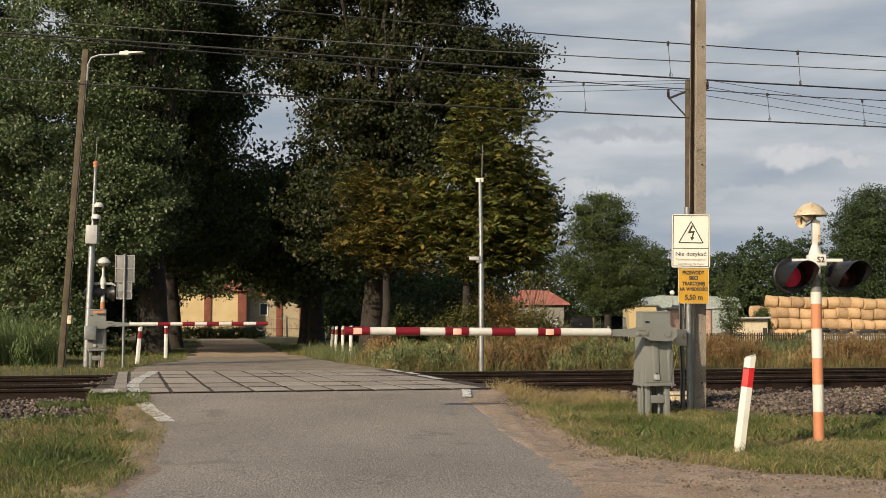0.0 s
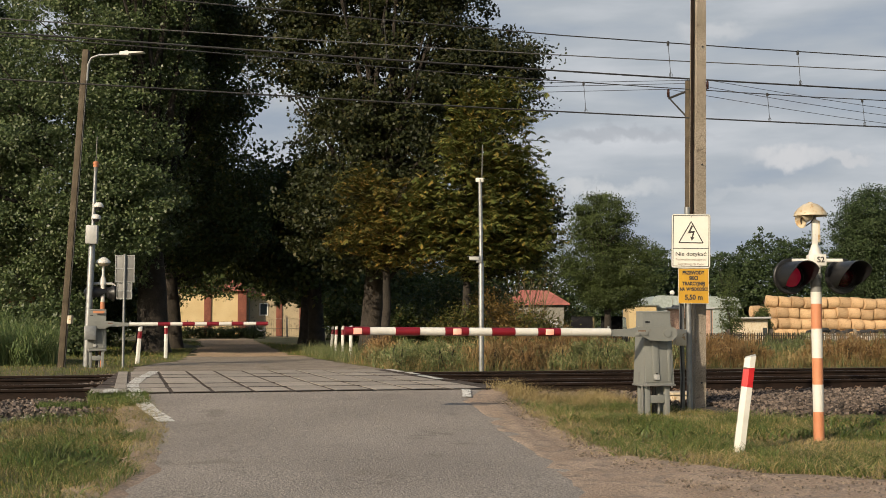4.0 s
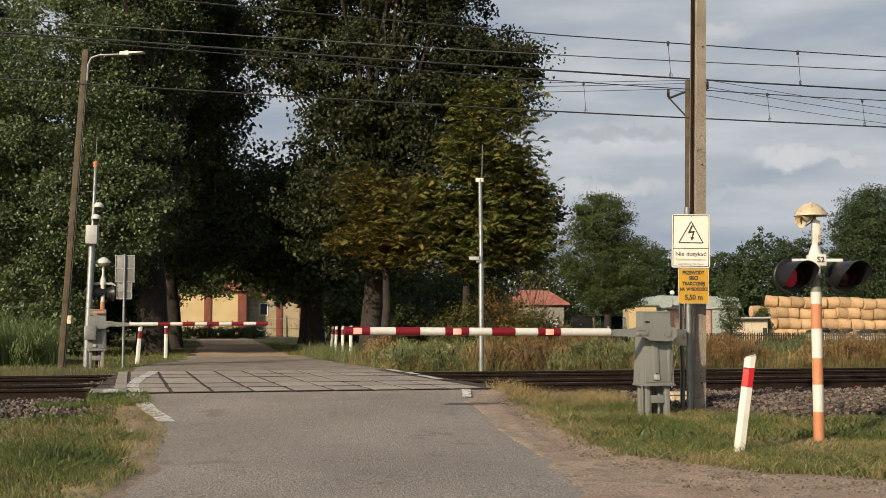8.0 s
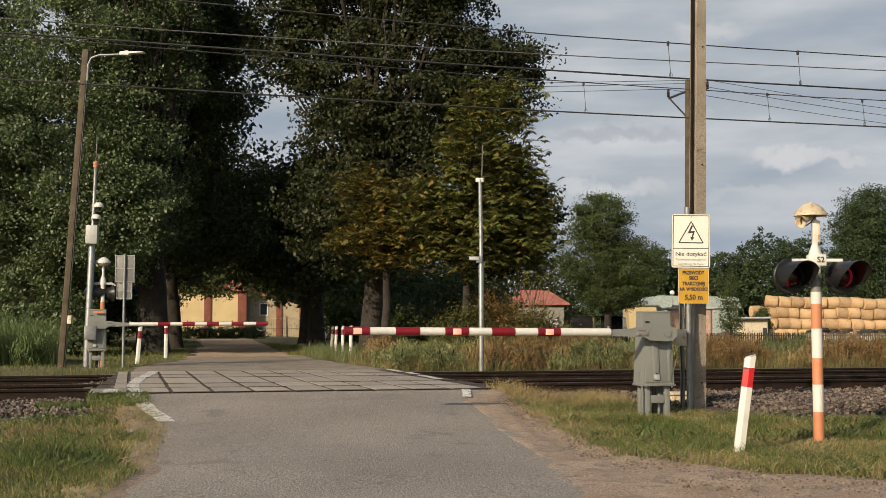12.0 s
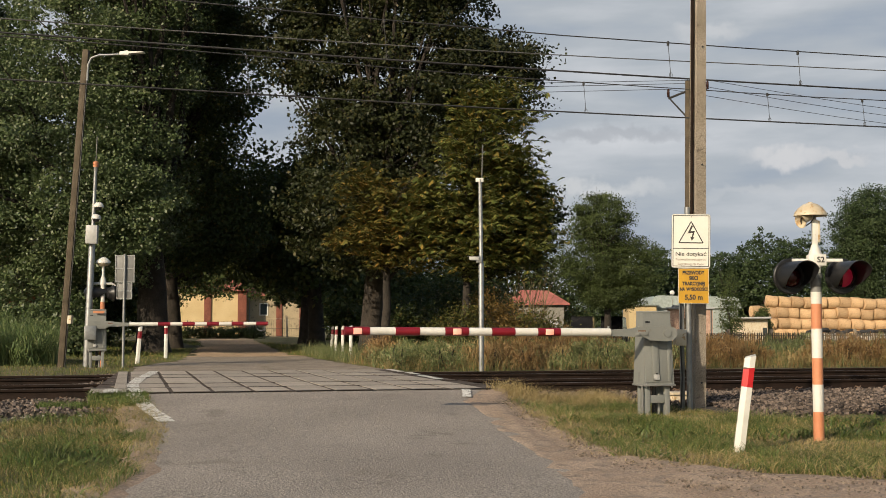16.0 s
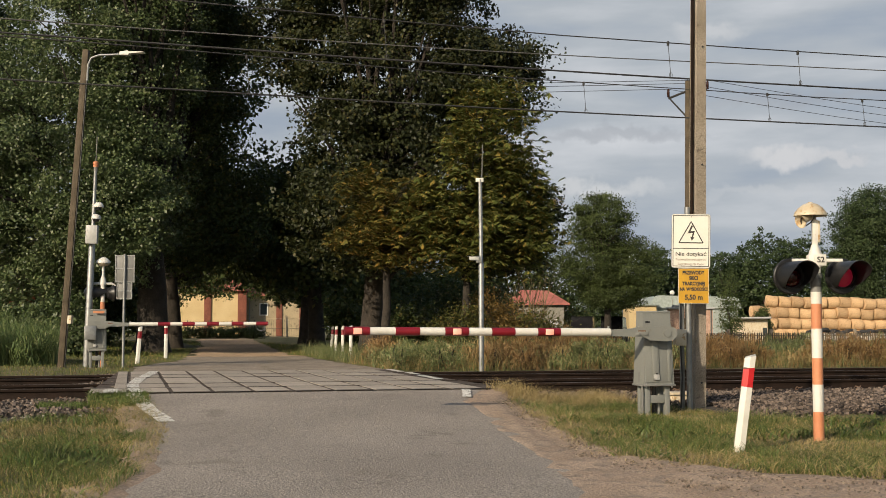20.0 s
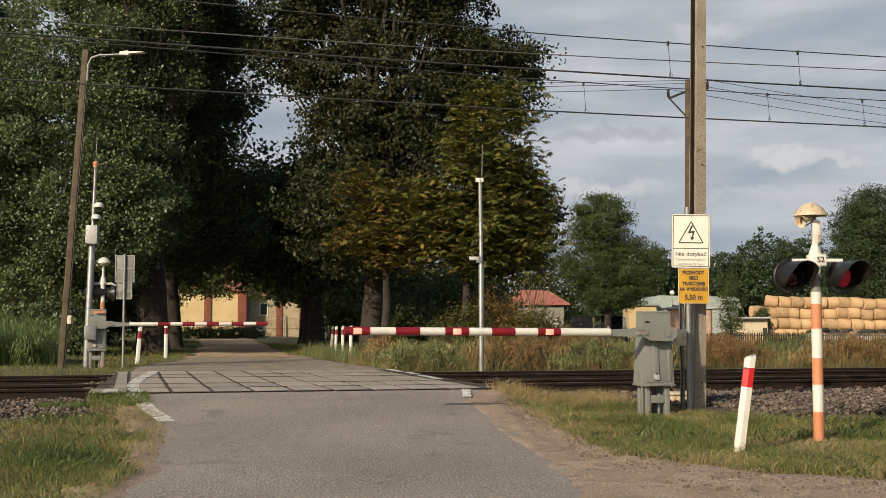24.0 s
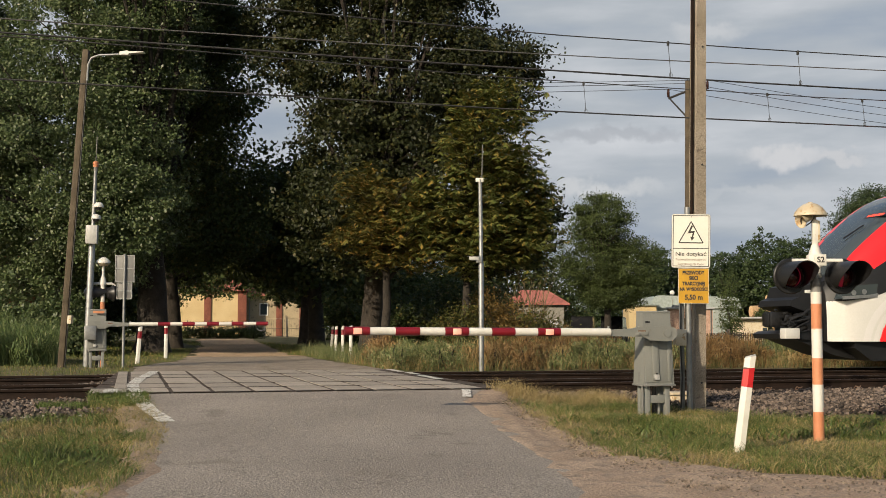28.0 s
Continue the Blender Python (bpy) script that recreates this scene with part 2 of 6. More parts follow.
LUSH = leafy("lush_grass", (0.042, 0.068, 0.015), (0.095, 0.126, 0.031), (0.16, 0.165, 0.055), 0.86, glow=0.2)
WEED = leafy("weed_leaf", (0.0678, 0.0896, 0.0299), (0.1357, 0.1561, 0.0611), (0.2714, 0.2307, 0.1153), 0.78, glow=0.2)
RUSSET = leafy("russet_weed", (0.1485, 0.0891, 0.0365), (0.2399, 0.1428, 0.0594), (0.2856, 0.2056, 0.0971), 0.7)
REED = leafy("tall_green_grass", (0.0468, 0.0728, 0.0229), (0.0884, 0.1248, 0.0416), (0.1664, 0.1768, 0.0728), 0.8, glow=0.2)


# ---- mesh helpers ----
class Geo:
    """Gathers vertices and faces of one mesh."""

    def __init__(self):
        self.v, self.f = [], []

    def add(self, vs, fs, m=None):
        k = len(self.v)
        self.v += [tuple(m @ Vector(q)) if m else tuple(q) for q in vs]
        self.f += [tuple(i + k for i in q) for q in fs]
        return self

    def box(self, x0, x1, y0, y1, z0, z1, b=0.0, m=None):
        bm = bmesh.new()
        bmesh.ops.create_cube(bm, size=1)
        for q in bm.verts:
            q.co = Vector(((x0 + x1) / 2 + q.co.x * (x1 - x0), (y0 + y1) / 2 + q.co.y * (y1 - y0), (z0 + z1) / 2 + q.co.z * (z1 - z0)))
        if b:
            bmesh.ops.bevel(bm, geom=bm.edges[:], offset=b, segments=2, affect="EDGES", profile=0.5)
        bm.verts.index_update()
        self.add([q.co for q in bm.verts], [[q.index for q in f.verts] for f in bm.faces], m)
        bm.free()
        return self

    def tube(self, pts, rad, n=10, cap=True, m=None):
        pts = [Vector(q) for q in pts]
        if not isinstance(rad, (list, tuple)):
            rad = [rad] * len(pts)
        vs, fs = [], []
        side = None
        for i, q in enumerate(pts):
            d = (pts[min(i + 1, len(pts) - 1)] - pts[max(i - 1, 0)]).normalized()
            if side is None:
                side = d.orthogonal().normalized()
            side = (side - d * side.dot(d)).normalized()
            up = d.cross(side)
            for k in range(n):
                a = 2 * math.pi * k / n
                vs.append(q + (side * math.cos(a) + up * math.sin(a)) * rad[i])
        for i in range(len(pts) - 1):
            for k in range(n):
                fs.append((i * n + k, i * n + (k + 1) % n, (i + 1) * n + (k + 1) % n, (i + 1) * n + k))
        if cap:
            fs.append(tuple(range(n - 1, -1, -1)))
            fs.append(tuple((len(pts) - 1) * n + k for k in range(n)))
        return self.add(vs, fs, m)

    def lathe(self, prof, n=24, m=None):
        """Profile (r, z) turned about z."""
        vs, fs = [], []
        for r, z in prof:
            for k in range(n):
                a = 2 * math.pi * k / n
                vs.append((max(r, 1e-4) * math.cos(a), max(r, 1e-4) * math.sin(a), z))
        for i in range(len(prof) - 1):
            for k in range(n):
                fs.append((i * n + k, i * n + (k + 1) % n, (i + 1) * n + (k + 1) % n, (i + 1) * n + k))
        return self.add(vs, fs, m)

    def prism(self, poly, y0, y1, m=None):
        """Outline in (x, z) drawn out from y0 to y1."""
        k = len(poly)
        vs = [(x, y0, z) for x, z in poly] + [(x, y1, z) for x, z in poly]
        fs = [tuple(range(k)), tuple(range(2 * k - 1, k - 1, -1))]
        fs += [(i, i + k, (i + 1) % k + k, (i + 1) % k) for i in range(k)]
        return self.add(vs, fs, m)


def mesh_of(name, g, material, smooth=None):
    me = bpy.data.meshes.new(name)
    me.from_pydata(g.v, [], g.f)
    bm = bmesh.new()
    bm.from_mesh(me)
    bmesh.ops.recalc_face_normals(bm, faces=bm.faces)
    bm.to_mesh(me)
    bm.free()
    me.materials.append(material)
    if smooth:
        me.shade_smooth()
        me.set_sharp_from_angle(angle=radians(smooth))
    return me


def part(name, g, material, parent=None, label="", m=None, smooth=35):
    ob = new(name, mesh_of(name, g, material, smooth))
    if parent is not None:
        ob.parent = parent
    if m is not None:
        ob.matrix_basis = m
    return tagged(ob, label)


def thing(name, m, label, category, group="", kind=""):
    ob = new(name)
    ob.matrix_basis = m
    return tagged(ob, label, category, group, kind)


def block_mesh(name, verts, polys, material, per=4):
    """A mesh straight from arrays, for stuff with very many faces of per corners."""
    me = bpy.data.meshes.new(name)
    nv, nf = len(verts), len(polys)
    me.vertices.add(nv)
    me.vertices.foreach_set("co", np.asarray(verts, np.float32).ravel())
    me.loops.add(nf * per)
    me.loops.foreach_set("vertex_index", np.asarray(polys, np.int32).ravel())
    me.polygons.add(nf)
    me.polygons.foreach_set("loop_start", np.arange(0, nf * per, per, dtype=np.int32))
    me.update(calc_edges=True)
    me.materials.append(material)
    return me


def lettering(name, body, size, material, parent, x, z, y=0.0, bold=0.0, wide=1.0):
    """Flat words on a plate that faces -y, centred on x, each word a part."""
    made, at = [], 0.0
    for w in body.split(" "):
        cu = bpy.data.curves.new(name, "FONT")
        cu.body, cu.size, cu.align_y, cu.offset, cu.extrude = w, size, "CENTER", bold, 0.0008
        tmp = new(name + "_curve", cu)
        me = bpy.data.meshes.new_from_object(tmp.evaluated_get(bpy.context.evaluated_depsgraph_get()))
        bpy.data.objects.remove(tmp)
        me.transform(Matrix.Diagonal((wide, 1, 1, 1)))
        me.materials.clear()
        me.materials.append(material)
        right = max(v.co.x for v in me.vertices)
        made.append((me, at))
        at += right + size * 0.32 * wide
    whole = at - size * 0.32 * wide
    for me, a in made:
        ob = new(name, me)
        ob.parent = parent
        ob.matrix_basis = pose(x - whole / 2 + a, y, z, 90)


# ---- ground ----
P_KEYS = np.array([-60, 5, 8, 11.2, 13.5, 15, 16.5, 17.6, 18.5, 25.4, 26.4, 27.5, 31, 40, 110, 200, 3000], float)
Z_KEYS = np.array([-.7, -.48, -.43, -.375, -.32, -.275, -.235, -.21, -.2, -.2, -.16, -.1, -.04, -.05, -.13, -.2, -.2])
R_KEYS = np.array([-60, 5, 8, 11.2, 13.9, 16.2, 17.75, 26.6, 31, 40, 110, 200, 3000], float)
RZ_KEYS = np.array([-.66, -.46, -.42, -.38, -.32, -.17, -.008, -.008, -.02, -.03, -.10, -.18, -.2])


def edge_left(p):
    return float(np.interp(p, [5, 9.8, 11.2, 13.9, 16, 18, 30, 34, 37, 41, 60, 105, 130], [-0.6, -0.12, 0.15, 0.22, 0.1, 0.0, 0.1, 0.8, 1.5, 1.9, 3.1, 5.3, 7.3]))


def edge_right(p):
    return float(np.interp(p, [5, 8.8, 10.4, 12.1, 15, 16.7, 18, 27, 31, 40, 60, 110, 130], [3.3, 3.7, 4.1, 4.42, 4.85, 5.0, 5.6, 5.75, 5.7, 5.75, 7.3, 11.2, 13.0]))


def road_z(p):
    return float(np.interp(p, R_KEYS, RZ_KEYS))


def ground_z(s, p):
    z = float(np.interp(p, P_KEYS, Z_KEYS))
    if p < 130:
        out = max(edge_left(p) - s, s - edge_right(p))
        near = road_z(p) - 0.035
        k = min(max(out / 1.1, 0.0), 1.0)
        z = near + (z - near) * k * k * (3 - 2 * k)
        if 17.2 < p < 27.2 and out < 0.9:
            z = min(z, -0.2 if 17.9 < p < 26.4 else z)
    if 8 < p < 16.6 and s > 5.6:
        z += 0.025 * noise.noise((s * 0.9, p * 0.9, 3.0))
    elif 8 < p < 17 and s < -0.3:
        z += 0.03 * noise.noise((s * 0.9, p * 0.9, 7.0)) + 0.04 * min(1, (-0.3 - s))
    return z


def sheet(name, ss, ps, zf, material, label, category):
    vs = [T(s, p, zf(s, p)) for p in ps for s in ss]
    n = len(ss)
    fs = [(j * n + i, j * n + i + 1, (j + 1) * n + i + 1, (j + 1) * n + i) for j in range(len(ps) - 1) for i in range(n - 1)]
    me = bpy.data.meshes.new(name)
    me.from_pydata(vs, [], fs)
    me.materials.append(material)
    me.shade_smooth()
    return tagged(new(name, me), label, category, "", "structure")


ss = [-2500, -800, -300, -120, -70, -45, -30, -22] + list(np.arange(-16, 22.1, 0.35)) + [26, 32, 40, 55, 80, 130, 300, 900, 2500]
ps = [-2500, -600, -150, -50, -20, -8, 0, 4] + list(np.arange(6, 34, 0.35)) + [36, 39, 43, 48, 55, 65, 80, 100, 125, 160, 220, 400, 900, 2500]
sheet("ground", ss, ps, ground_z, EARTH, "dry grassy earth along the railway and the lane", "ground")


def road_strip(name, p0, p1, n, material, label, lift=0.0):
    vs, fs, m = [], [], 14
    for j in range(n + 1):
        p = p0 + (p1 - p0) * j / n
        a, b = edge_left(p), edge_right(p)
        if 17.9 > p > 8:
            a += 0.07 * noise.noise((p * 2.1, 0, 1)) + 0.03 * noise.noise((p * 7, 0, 2))
            b += 0.09 * noise.noise((p * 1.9, 5, 1)) + 0.04 * noise.noise((p * 6, 5, 2))
        if 27.5 < p <= 41:
            a += 0.35 * noise.noise((p * 0.8, 12, 1)) * min(1, (p - 27.5) / 2)
            b += 0.25 * noise.noise((p * 0.7, 15, 1)) * min(1, (p - 27.5) / 2)
        if p > 41:
            a += 0.1 * min(1, (p - 41) / 4) + 0.3 * noise.noise((p * 0.35, 2, 1))
            b -= 0.3 * min(1, (p - 41) / 4) + 0.35 * noise.noise((p * 0.3, 7, 1))
        for i in range(m + 1):
            s = a + (b - a) * i / m
            crown = 0.03 * (1 - (2 * i / m - 1) ** 2) if p < 17 else 0.0
            drop = -0.012 if i in (0, m) else 0.0
            vs.append(T(s, p, road_z(p) + crown + drop + lift))
    for j in range(n):
        for i in range(m):
            k = j * (m + 1) + i
            fs.append((k, k + 1, k + m + 2, k + m + 1))
    me = bpy.data.meshes.new(name)
    me.from_pydata(vs, [], fs)
    me.materials.append(material)
    me.shade_smooth()
    return tagged(new(name, me), label, "road", "", "structure")


road_strip("road_near", -12, 17.69, 140, ASPHALT, "worn grey asphalt lane leading to the crossing")
road_strip("road_far", 26.62, 41, 60, DUSTY, "dusty worn asphalt lane beyond the railway")
road_strip("road_avenue", 41, 129, 88, AVENUE, "sandy avenue lane under the old trees", 0.003)

# gravelly turn-off beside the lane
g = Geo()
n = 46
for j in range(n + 1):
    p = 2 + (17.6 - 2) * j / n
    a = edge_right(p) - 0.36 + 0.22 * noise.noise((p * 1.3, 9, 1)) + 0.14 * noise.noise((p * 5, 9, 1))
    far = float(np.interp(p, [2, 8.2, 9.0, 10.2, 11.0, 12.4, 14, 15.6, 17.6], [14, 11.5, 6.6, 5.35, 5.1, 5.05, 5.2, 5.6, 6.3])) + 0.12 * noise.noise((p * 3, 1, 1))
    for i in range(15):
        s = a + (max(far, a + 0.05) - a) * i / 14
        g.v.append(tuple(T(s, p, (road_z(p) - 0.03 if i == 0 else max(road_z(p) - 0.012 if i < 7 else -9, ground_z(s, p))) + 0.022 + (0.03 * noise.noise((s * 3, p * 3, 0)) if i < 14 else -0.04))))
for j in range(n):
    for i in range(14):
        k = j * 15 + i
        g.f.append((k, k + 1, k + 16, k + 15))
tagged(part("gravel_turnoff", g, DIRT), "brown gravelly dirt shoulder beside the asphalt", "gravel", "", "structure")
# bare earth strip along the lane's other edge
g = Geo()
for j in range(41):
    p = 8 + (16.6 - 8) * j / 40
    w = 0.42 + 0.15 * noise.noise((p * 1.3, 8, 1)) + (0.2 if p < 11 else 0)
    inner = edge_left(p) + 0.20 + 0.14 * noise.noise((p * 1.7, 8, 5)) + 0.06 * noise.noise((p * 6, 8, 5))
    for i in range(5):
        s = inner - (w + 0.1) * i / 4
        g.v.append(tuple(T(s, p, max(road_z(p), ground_z(s, p) + 0.02) + 0.008 - (0.06 if i == 4 else 0) - (0.035 if i == 0 else 0.006 if i == 1 else 0))))
for j in range(40):
    for i in range(4):
        k = j * 5 + i
        g.f.append((k, k + 1, k + 6, k + 5))
tagged(part("dirt_edge", g, DIRT), "bare brown earth along the asphalt edge", "dirt", "", "structure")

# ---- level crossing slabs ----
crossing = thing("crossing_deck", Matrix(), "level crossing deck of concrete panels between the rails", "crossing", "", "structure")
g = Geo()
for p0, p1 in ((17.705, 26.66),):
    g.add([T(-0.6, p0, -0.009), T(5.75, p0, -0.009), T(5.75, p1, -0.009), T(-0.25, p1, -0.009)], [(0, 1, 2, 3)])
part("deck_bed", g, JOINT, crossing, "dark dirt filling the joints")
ROWS = ((17.79, 19.13), (19.28, 20.62), (20.78, 23.12), (23.28, 24.62), (24.78, 26.6))
rng = random.Random(5)
slab_meshes = []
for a, b in ROWS:
    w = 0.6
    gg = Geo().box(-w / 2 + 0.032, w / 2 - 0.032, -(b - a) / 2 + 0.012, (b - a) / 2 - 0.012, -0.14, 0.0, 0.005)
    slab_meshes.append(mesh_of("slab", gg, SLAB, None))
for r, (a, b) in enumerate(ROWS):
    s0, s1 = (-0.57, 5.35) if r == 0 else (-0.02, 5.6)
    k = 0
    while s0 + 0.6 * (k + 1) <= s1 + 0.1:
        ob = new("slab", slab_meshes[r])
        ob.parent = crossing
        ob.matrix_basis = track_pose(s0 + 0.6 * (k + 0.5) - (0.0 if r else 0.04), (a + b) / 2, rng.uniform(-0.004, 0.0), rng.uniform(-0.4, 0.4), rng.uniform(-0.15, 0.15), rng.uniform(-0.15, 0.15))
        k += 1
    if r:
        gg = Geo().box(-0.24, -0.05, a + 0.012, b - 0.012, -0.14, 0.0, 0.005)
        part("slab", gg, SLAB, crossing, "", track_pose(0, 0), None)


def paint_line(name, pts, w, zf, label):
    """A worn painted line along points (s, p)."""
    g = Geo()
    rr = random.Random(len(pts) * 7 + 1)
    fine = []
    for (a, b), (c, d) in zip(pts, pts[1:]):
        k = max(2, int(math.hypot(c - a, d - b) / 0.12))
        fine += [(a + (c - a) * i / k, b + (d - b) * i / k) for i in range(k)]
    fine.append(pts[-1])
    for i, (s, p) in enumerate(fine):
        a, b = fine[max(i - 1, 0)], fine[min(i + 1, len(fine) - 1)]
        dx, dy = b[0] - a[0], b[1] - a[1]
        q = math.hypot(dx, dy)
        nx, ny = -dy / q, dx / q
        for sgn in (-1, 1):
            ww = w / 2 * (1 + rr.uniform(-0.13, 0.13))
            s2, p2 = s + nx * ww * sgn, p + ny * ww * sgn
            g.v.append(tuple(T(s2, p2, zf(p2))))
    for i in range(len(fine) - 1):
        g.f.append((2 * i, 2 * i + 1, 2 * i + 3, 2 * i + 2))
    return tagged(part(name, g, ROAD_PAINT), label, "road marking", "", "structure")


flat = lambda p: 0.005
paint_line("road_marking", [(0.12, 17.82), (0.07, 18.3), (0.04, 19.1)], 0.17, flat, "worn white edge line on the concrete panels")
paint_line("road_marking", [(0.04, 19.3), (0.05, 20.6)], 0.18, flat, "worn white edge line on the concrete panels")
paint_line("road_marking", [(0.06, 20.8), (0.2, 23.1)], 0.2, flat, "worn white edge line on the concrete panels")
paint_line("road_marking", [(0.24, 23.3), (0.34, 24.6)], 0.2, flat, "worn white edge line on the concrete panels")
paint_line("road_marking", [(0.37, 24.8), (0.5, 26.55)], 0.2, flat, "worn white edge line on the concrete panels")
paint_line("road_marking", [(-0.29, 17.84), (-0.27, 18.9)], 0.2, flat, "worn white patch on the concrete panels")
paint_line("road_marking", [(5.46, 21.0), (5.55, 23.0)], 0.16, flat, "worn white edge line on the concrete panels")
paint_line("road_marking", [(5.6, 23.4), (5.66, 24.5)], 0.16, flat, "worn white edge line on the concrete panels")
paint_line("road_marking", [(5.6, 24.9), (5.66, 26.5)], 0.16, flat, "worn white edge line on the concrete panels")
paint_line("road_marking", [(0.05, 17.67), (0.11, 17.2), (0.22, 16.5), (0.34, 15.8), (0.45, 15.15)], 0.21, lambda p: road_z(p) + 0.015, "worn white edge line on the asphalt")
paint_line("road_marking", [(4.98, 17.62), (4.86, 17.1), (4.80, 16.9)], 0.13, lambda p: road_z(p) + 0.02, "worn white edge line on the asphalt")

g = Geo()
for i in range(61):
    s_ = -0.58 + 6.0 * i / 60
    for p_ in (17.70 + 0.025 * noise.noise((s_ * 3, 1, 4)), 17.805 + 0.02 * noise.noise((s_ * 2.3, 6, 4))):
        g.v.append(tuple(T(s_, p_, 0.003)))
for i in range(60):
    g.f.append((2 * i, 2 * i + 1, 2 * i + 3, 2 * i + 2))
part("joint_seal", g, JOINT, crossing, "dark dirt in the joint at the asphalt")


# ---- railway ----
def rail_profile():
    h = [(0.075, -0.172), (0.075, -0.160), (0.02, -0.142), (0.009, -0.125), (0.009, -0.055), (0.033, -0.040), (0.036, -0.012), (0.030, -0.003), (0.018, -0.0012)]
    return h + [(-x, z) for x, z in reversed(h)]


def sweep(poly, s0, s1, p):
    g = Geo()
    k = len(poly)
    g.v = [tuple(T(s0, p + x, z)) for x, z in poly] + [tuple(T(s1, p + x, z)) for x, z in poly]
    g.f = [(i, i + k, (i + 1) % k + k, (i + 1) % k) for i in range(k)] + [tuple(range(k)), tuple(range(2 * k - 1, k - 1, -1))]
    return g


bed = Geo()
prof = [(14.4, -0.34), (15.0, -0.285), (17.0, -0.225), (18.3, -0.19), (19.9, -0.205), (22, -0.215), (24, -0.205), (25.8, -0.19), (27.2, -0.2), (27.6, -0.3)]
for s0, s1 in ((-400, -0.8), (6.1, 400)):
    g = Geo()
    cuts = [s0] + [q for q in np.arange(-20, 30, 0.8) if s0 < q < s1] + [s1]
    for s in cuts:
        for p, z in prof:
            g.v.append(tuple(T(s, p + (0.25 * noise.noise((s * 0.8, p, 4)) if p < 16 else 0), z + (0.05 if p < 17.5 and p > 14.5 else 0) - (0.16 if 5 < s < 7.5 and p < 17.9 else 0))))
    k = len(prof)
    for i in range(len(cuts) - 1):
        for j in range(k - 1):
            g.f.append((i * k + j, i * k + j + 1, (i + 1) * k + j + 1, (i + 1) * k + j))
    tagged(part("ballast_bed", g, BED), "crushed stone track bed", "ballast", "", "structure")

sleeper_g = Geo().box(-0.13, 0.13, -1.25, 1.25, -0.36, -0.176, 0.02)
sleeper_me = mesh_of("sleeper", sleeper_g, SLEEPER, 40)
clip_g = Geo().tube([(-0.05, 0.0, -0.15), (-0.05, -0.05, -0.12), (-0.02, -0.08, -0.135), (0.02, -0.08, -0.135), (0.05, -0.05, -0.12), (0.05, 0.0, -0.15)], 0.010, 6)
clip_g.box(-0.07, 0.07, -0.12, 0.0, -0.176, -0.158)
clip_me = mesh_of("rail_clip", clip_g, RUST, 40)
for which, (pa, pb) in enumerate(((19.2, 20.7), (23.2, 24.7))):
    track = thing("railway_track", Matrix(), "rusty steel rails on concrete sleepers in ballast", "railway track", "railway tracks", "structure")
    for p in (pa, pb):
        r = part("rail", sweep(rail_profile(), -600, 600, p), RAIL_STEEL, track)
        g = Geo()
        g.add([T(-600, p - 0.024, 0.0005), T(600, p - 0.024, 0.0005), T(600, p + 0.024, 0.0005), T(-600, p + 0.024, 0.0005)], [(0, 1, 2, 3)])
        part("running_surface", g, RAIL_TOP, r, "polished steel running surface")
    lo, hi = (-11, 22) if which == 0 else (-8, 20)
    for k in range(int(lo / 0.6), int(hi / 0.6)):
        s = k * 0.6 + 0.22
        ob = new("sleeper", sleeper_me)
        ob.parent, ob.matrix_basis = track, track_pose(s, (pa + pb) / 2)
        if which == 0 and not -0.7 < s < 5.9:
            for p, turn in ((pa - 0.065, 0), (pb - 0.065, 0)):
                ob = new("rail_clip", clip_me)
                ob.parent, ob.matrix_basis = track, track_pose(s, p, 0, turn)


def stones(name, boxes, count, size, material, seed, label, zf, heap=0.0):
    """Loose stones: broken eight-cornered lumps at all tilts, joined."""
    r = np.random.default_rng(seed)
    base = np.array([(x, y, z) for x in (-1, 1) for y in (-1, 1) for z in (-1, 1)]) * 0.62
    tri = np.array([(0, 1, 3), (0, 3, 2), (4, 6, 7), (4, 7, 5), (0, 4, 5), (0, 5, 1), (2, 3, 7), (2, 7, 6), (0, 2, 6), (0, 6, 4), (1, 5, 7), (1, 7, 3)])
    area = np.array([(b - a) * (d - c) for a, b, c, d in boxes])
    V, F = [], []
    for (s0, s1, p0, p1), w in zip(boxes, area / area.sum()):
        for _ in range(int(count * w)):
            s, p = r.uniform(s0, s1), r.uniform(p0, p1)
            k = size * r.uniform(0.5, 1.2)
            q = base * (k * r.uniform(0.65, 1.25, 3)) * r.uniform(0.6, 1.25, (8, 1))
            a, e = r.uniform(0, 6.28), r.uniform(-0.9, 0.9)
            q = q @ np.array([[1, 0, 0], [0, math.cos(e), -math.sin(e)], [0, math.sin(e), math.cos(e)]])
            q = q @ np.array([[math.cos(a), -math.sin(a), 0], [math.sin(a), math.cos(a), 0], [0, 0, 0.85]])
            c = T(s, p, zf(s, p) + k * 0.35 + r.uniform(-0.3, 1.0) * heap)
            F.append(tri + 8 * len(V))
            V.append(q + np.array(c))
    me = block_mesh(name, np.concatenate(V), np.concatenate(F), material, 3)
    me.shade_flat()
    ob = new(name, me)
    return tagged(ob, label, "ballast", "", "stuff")


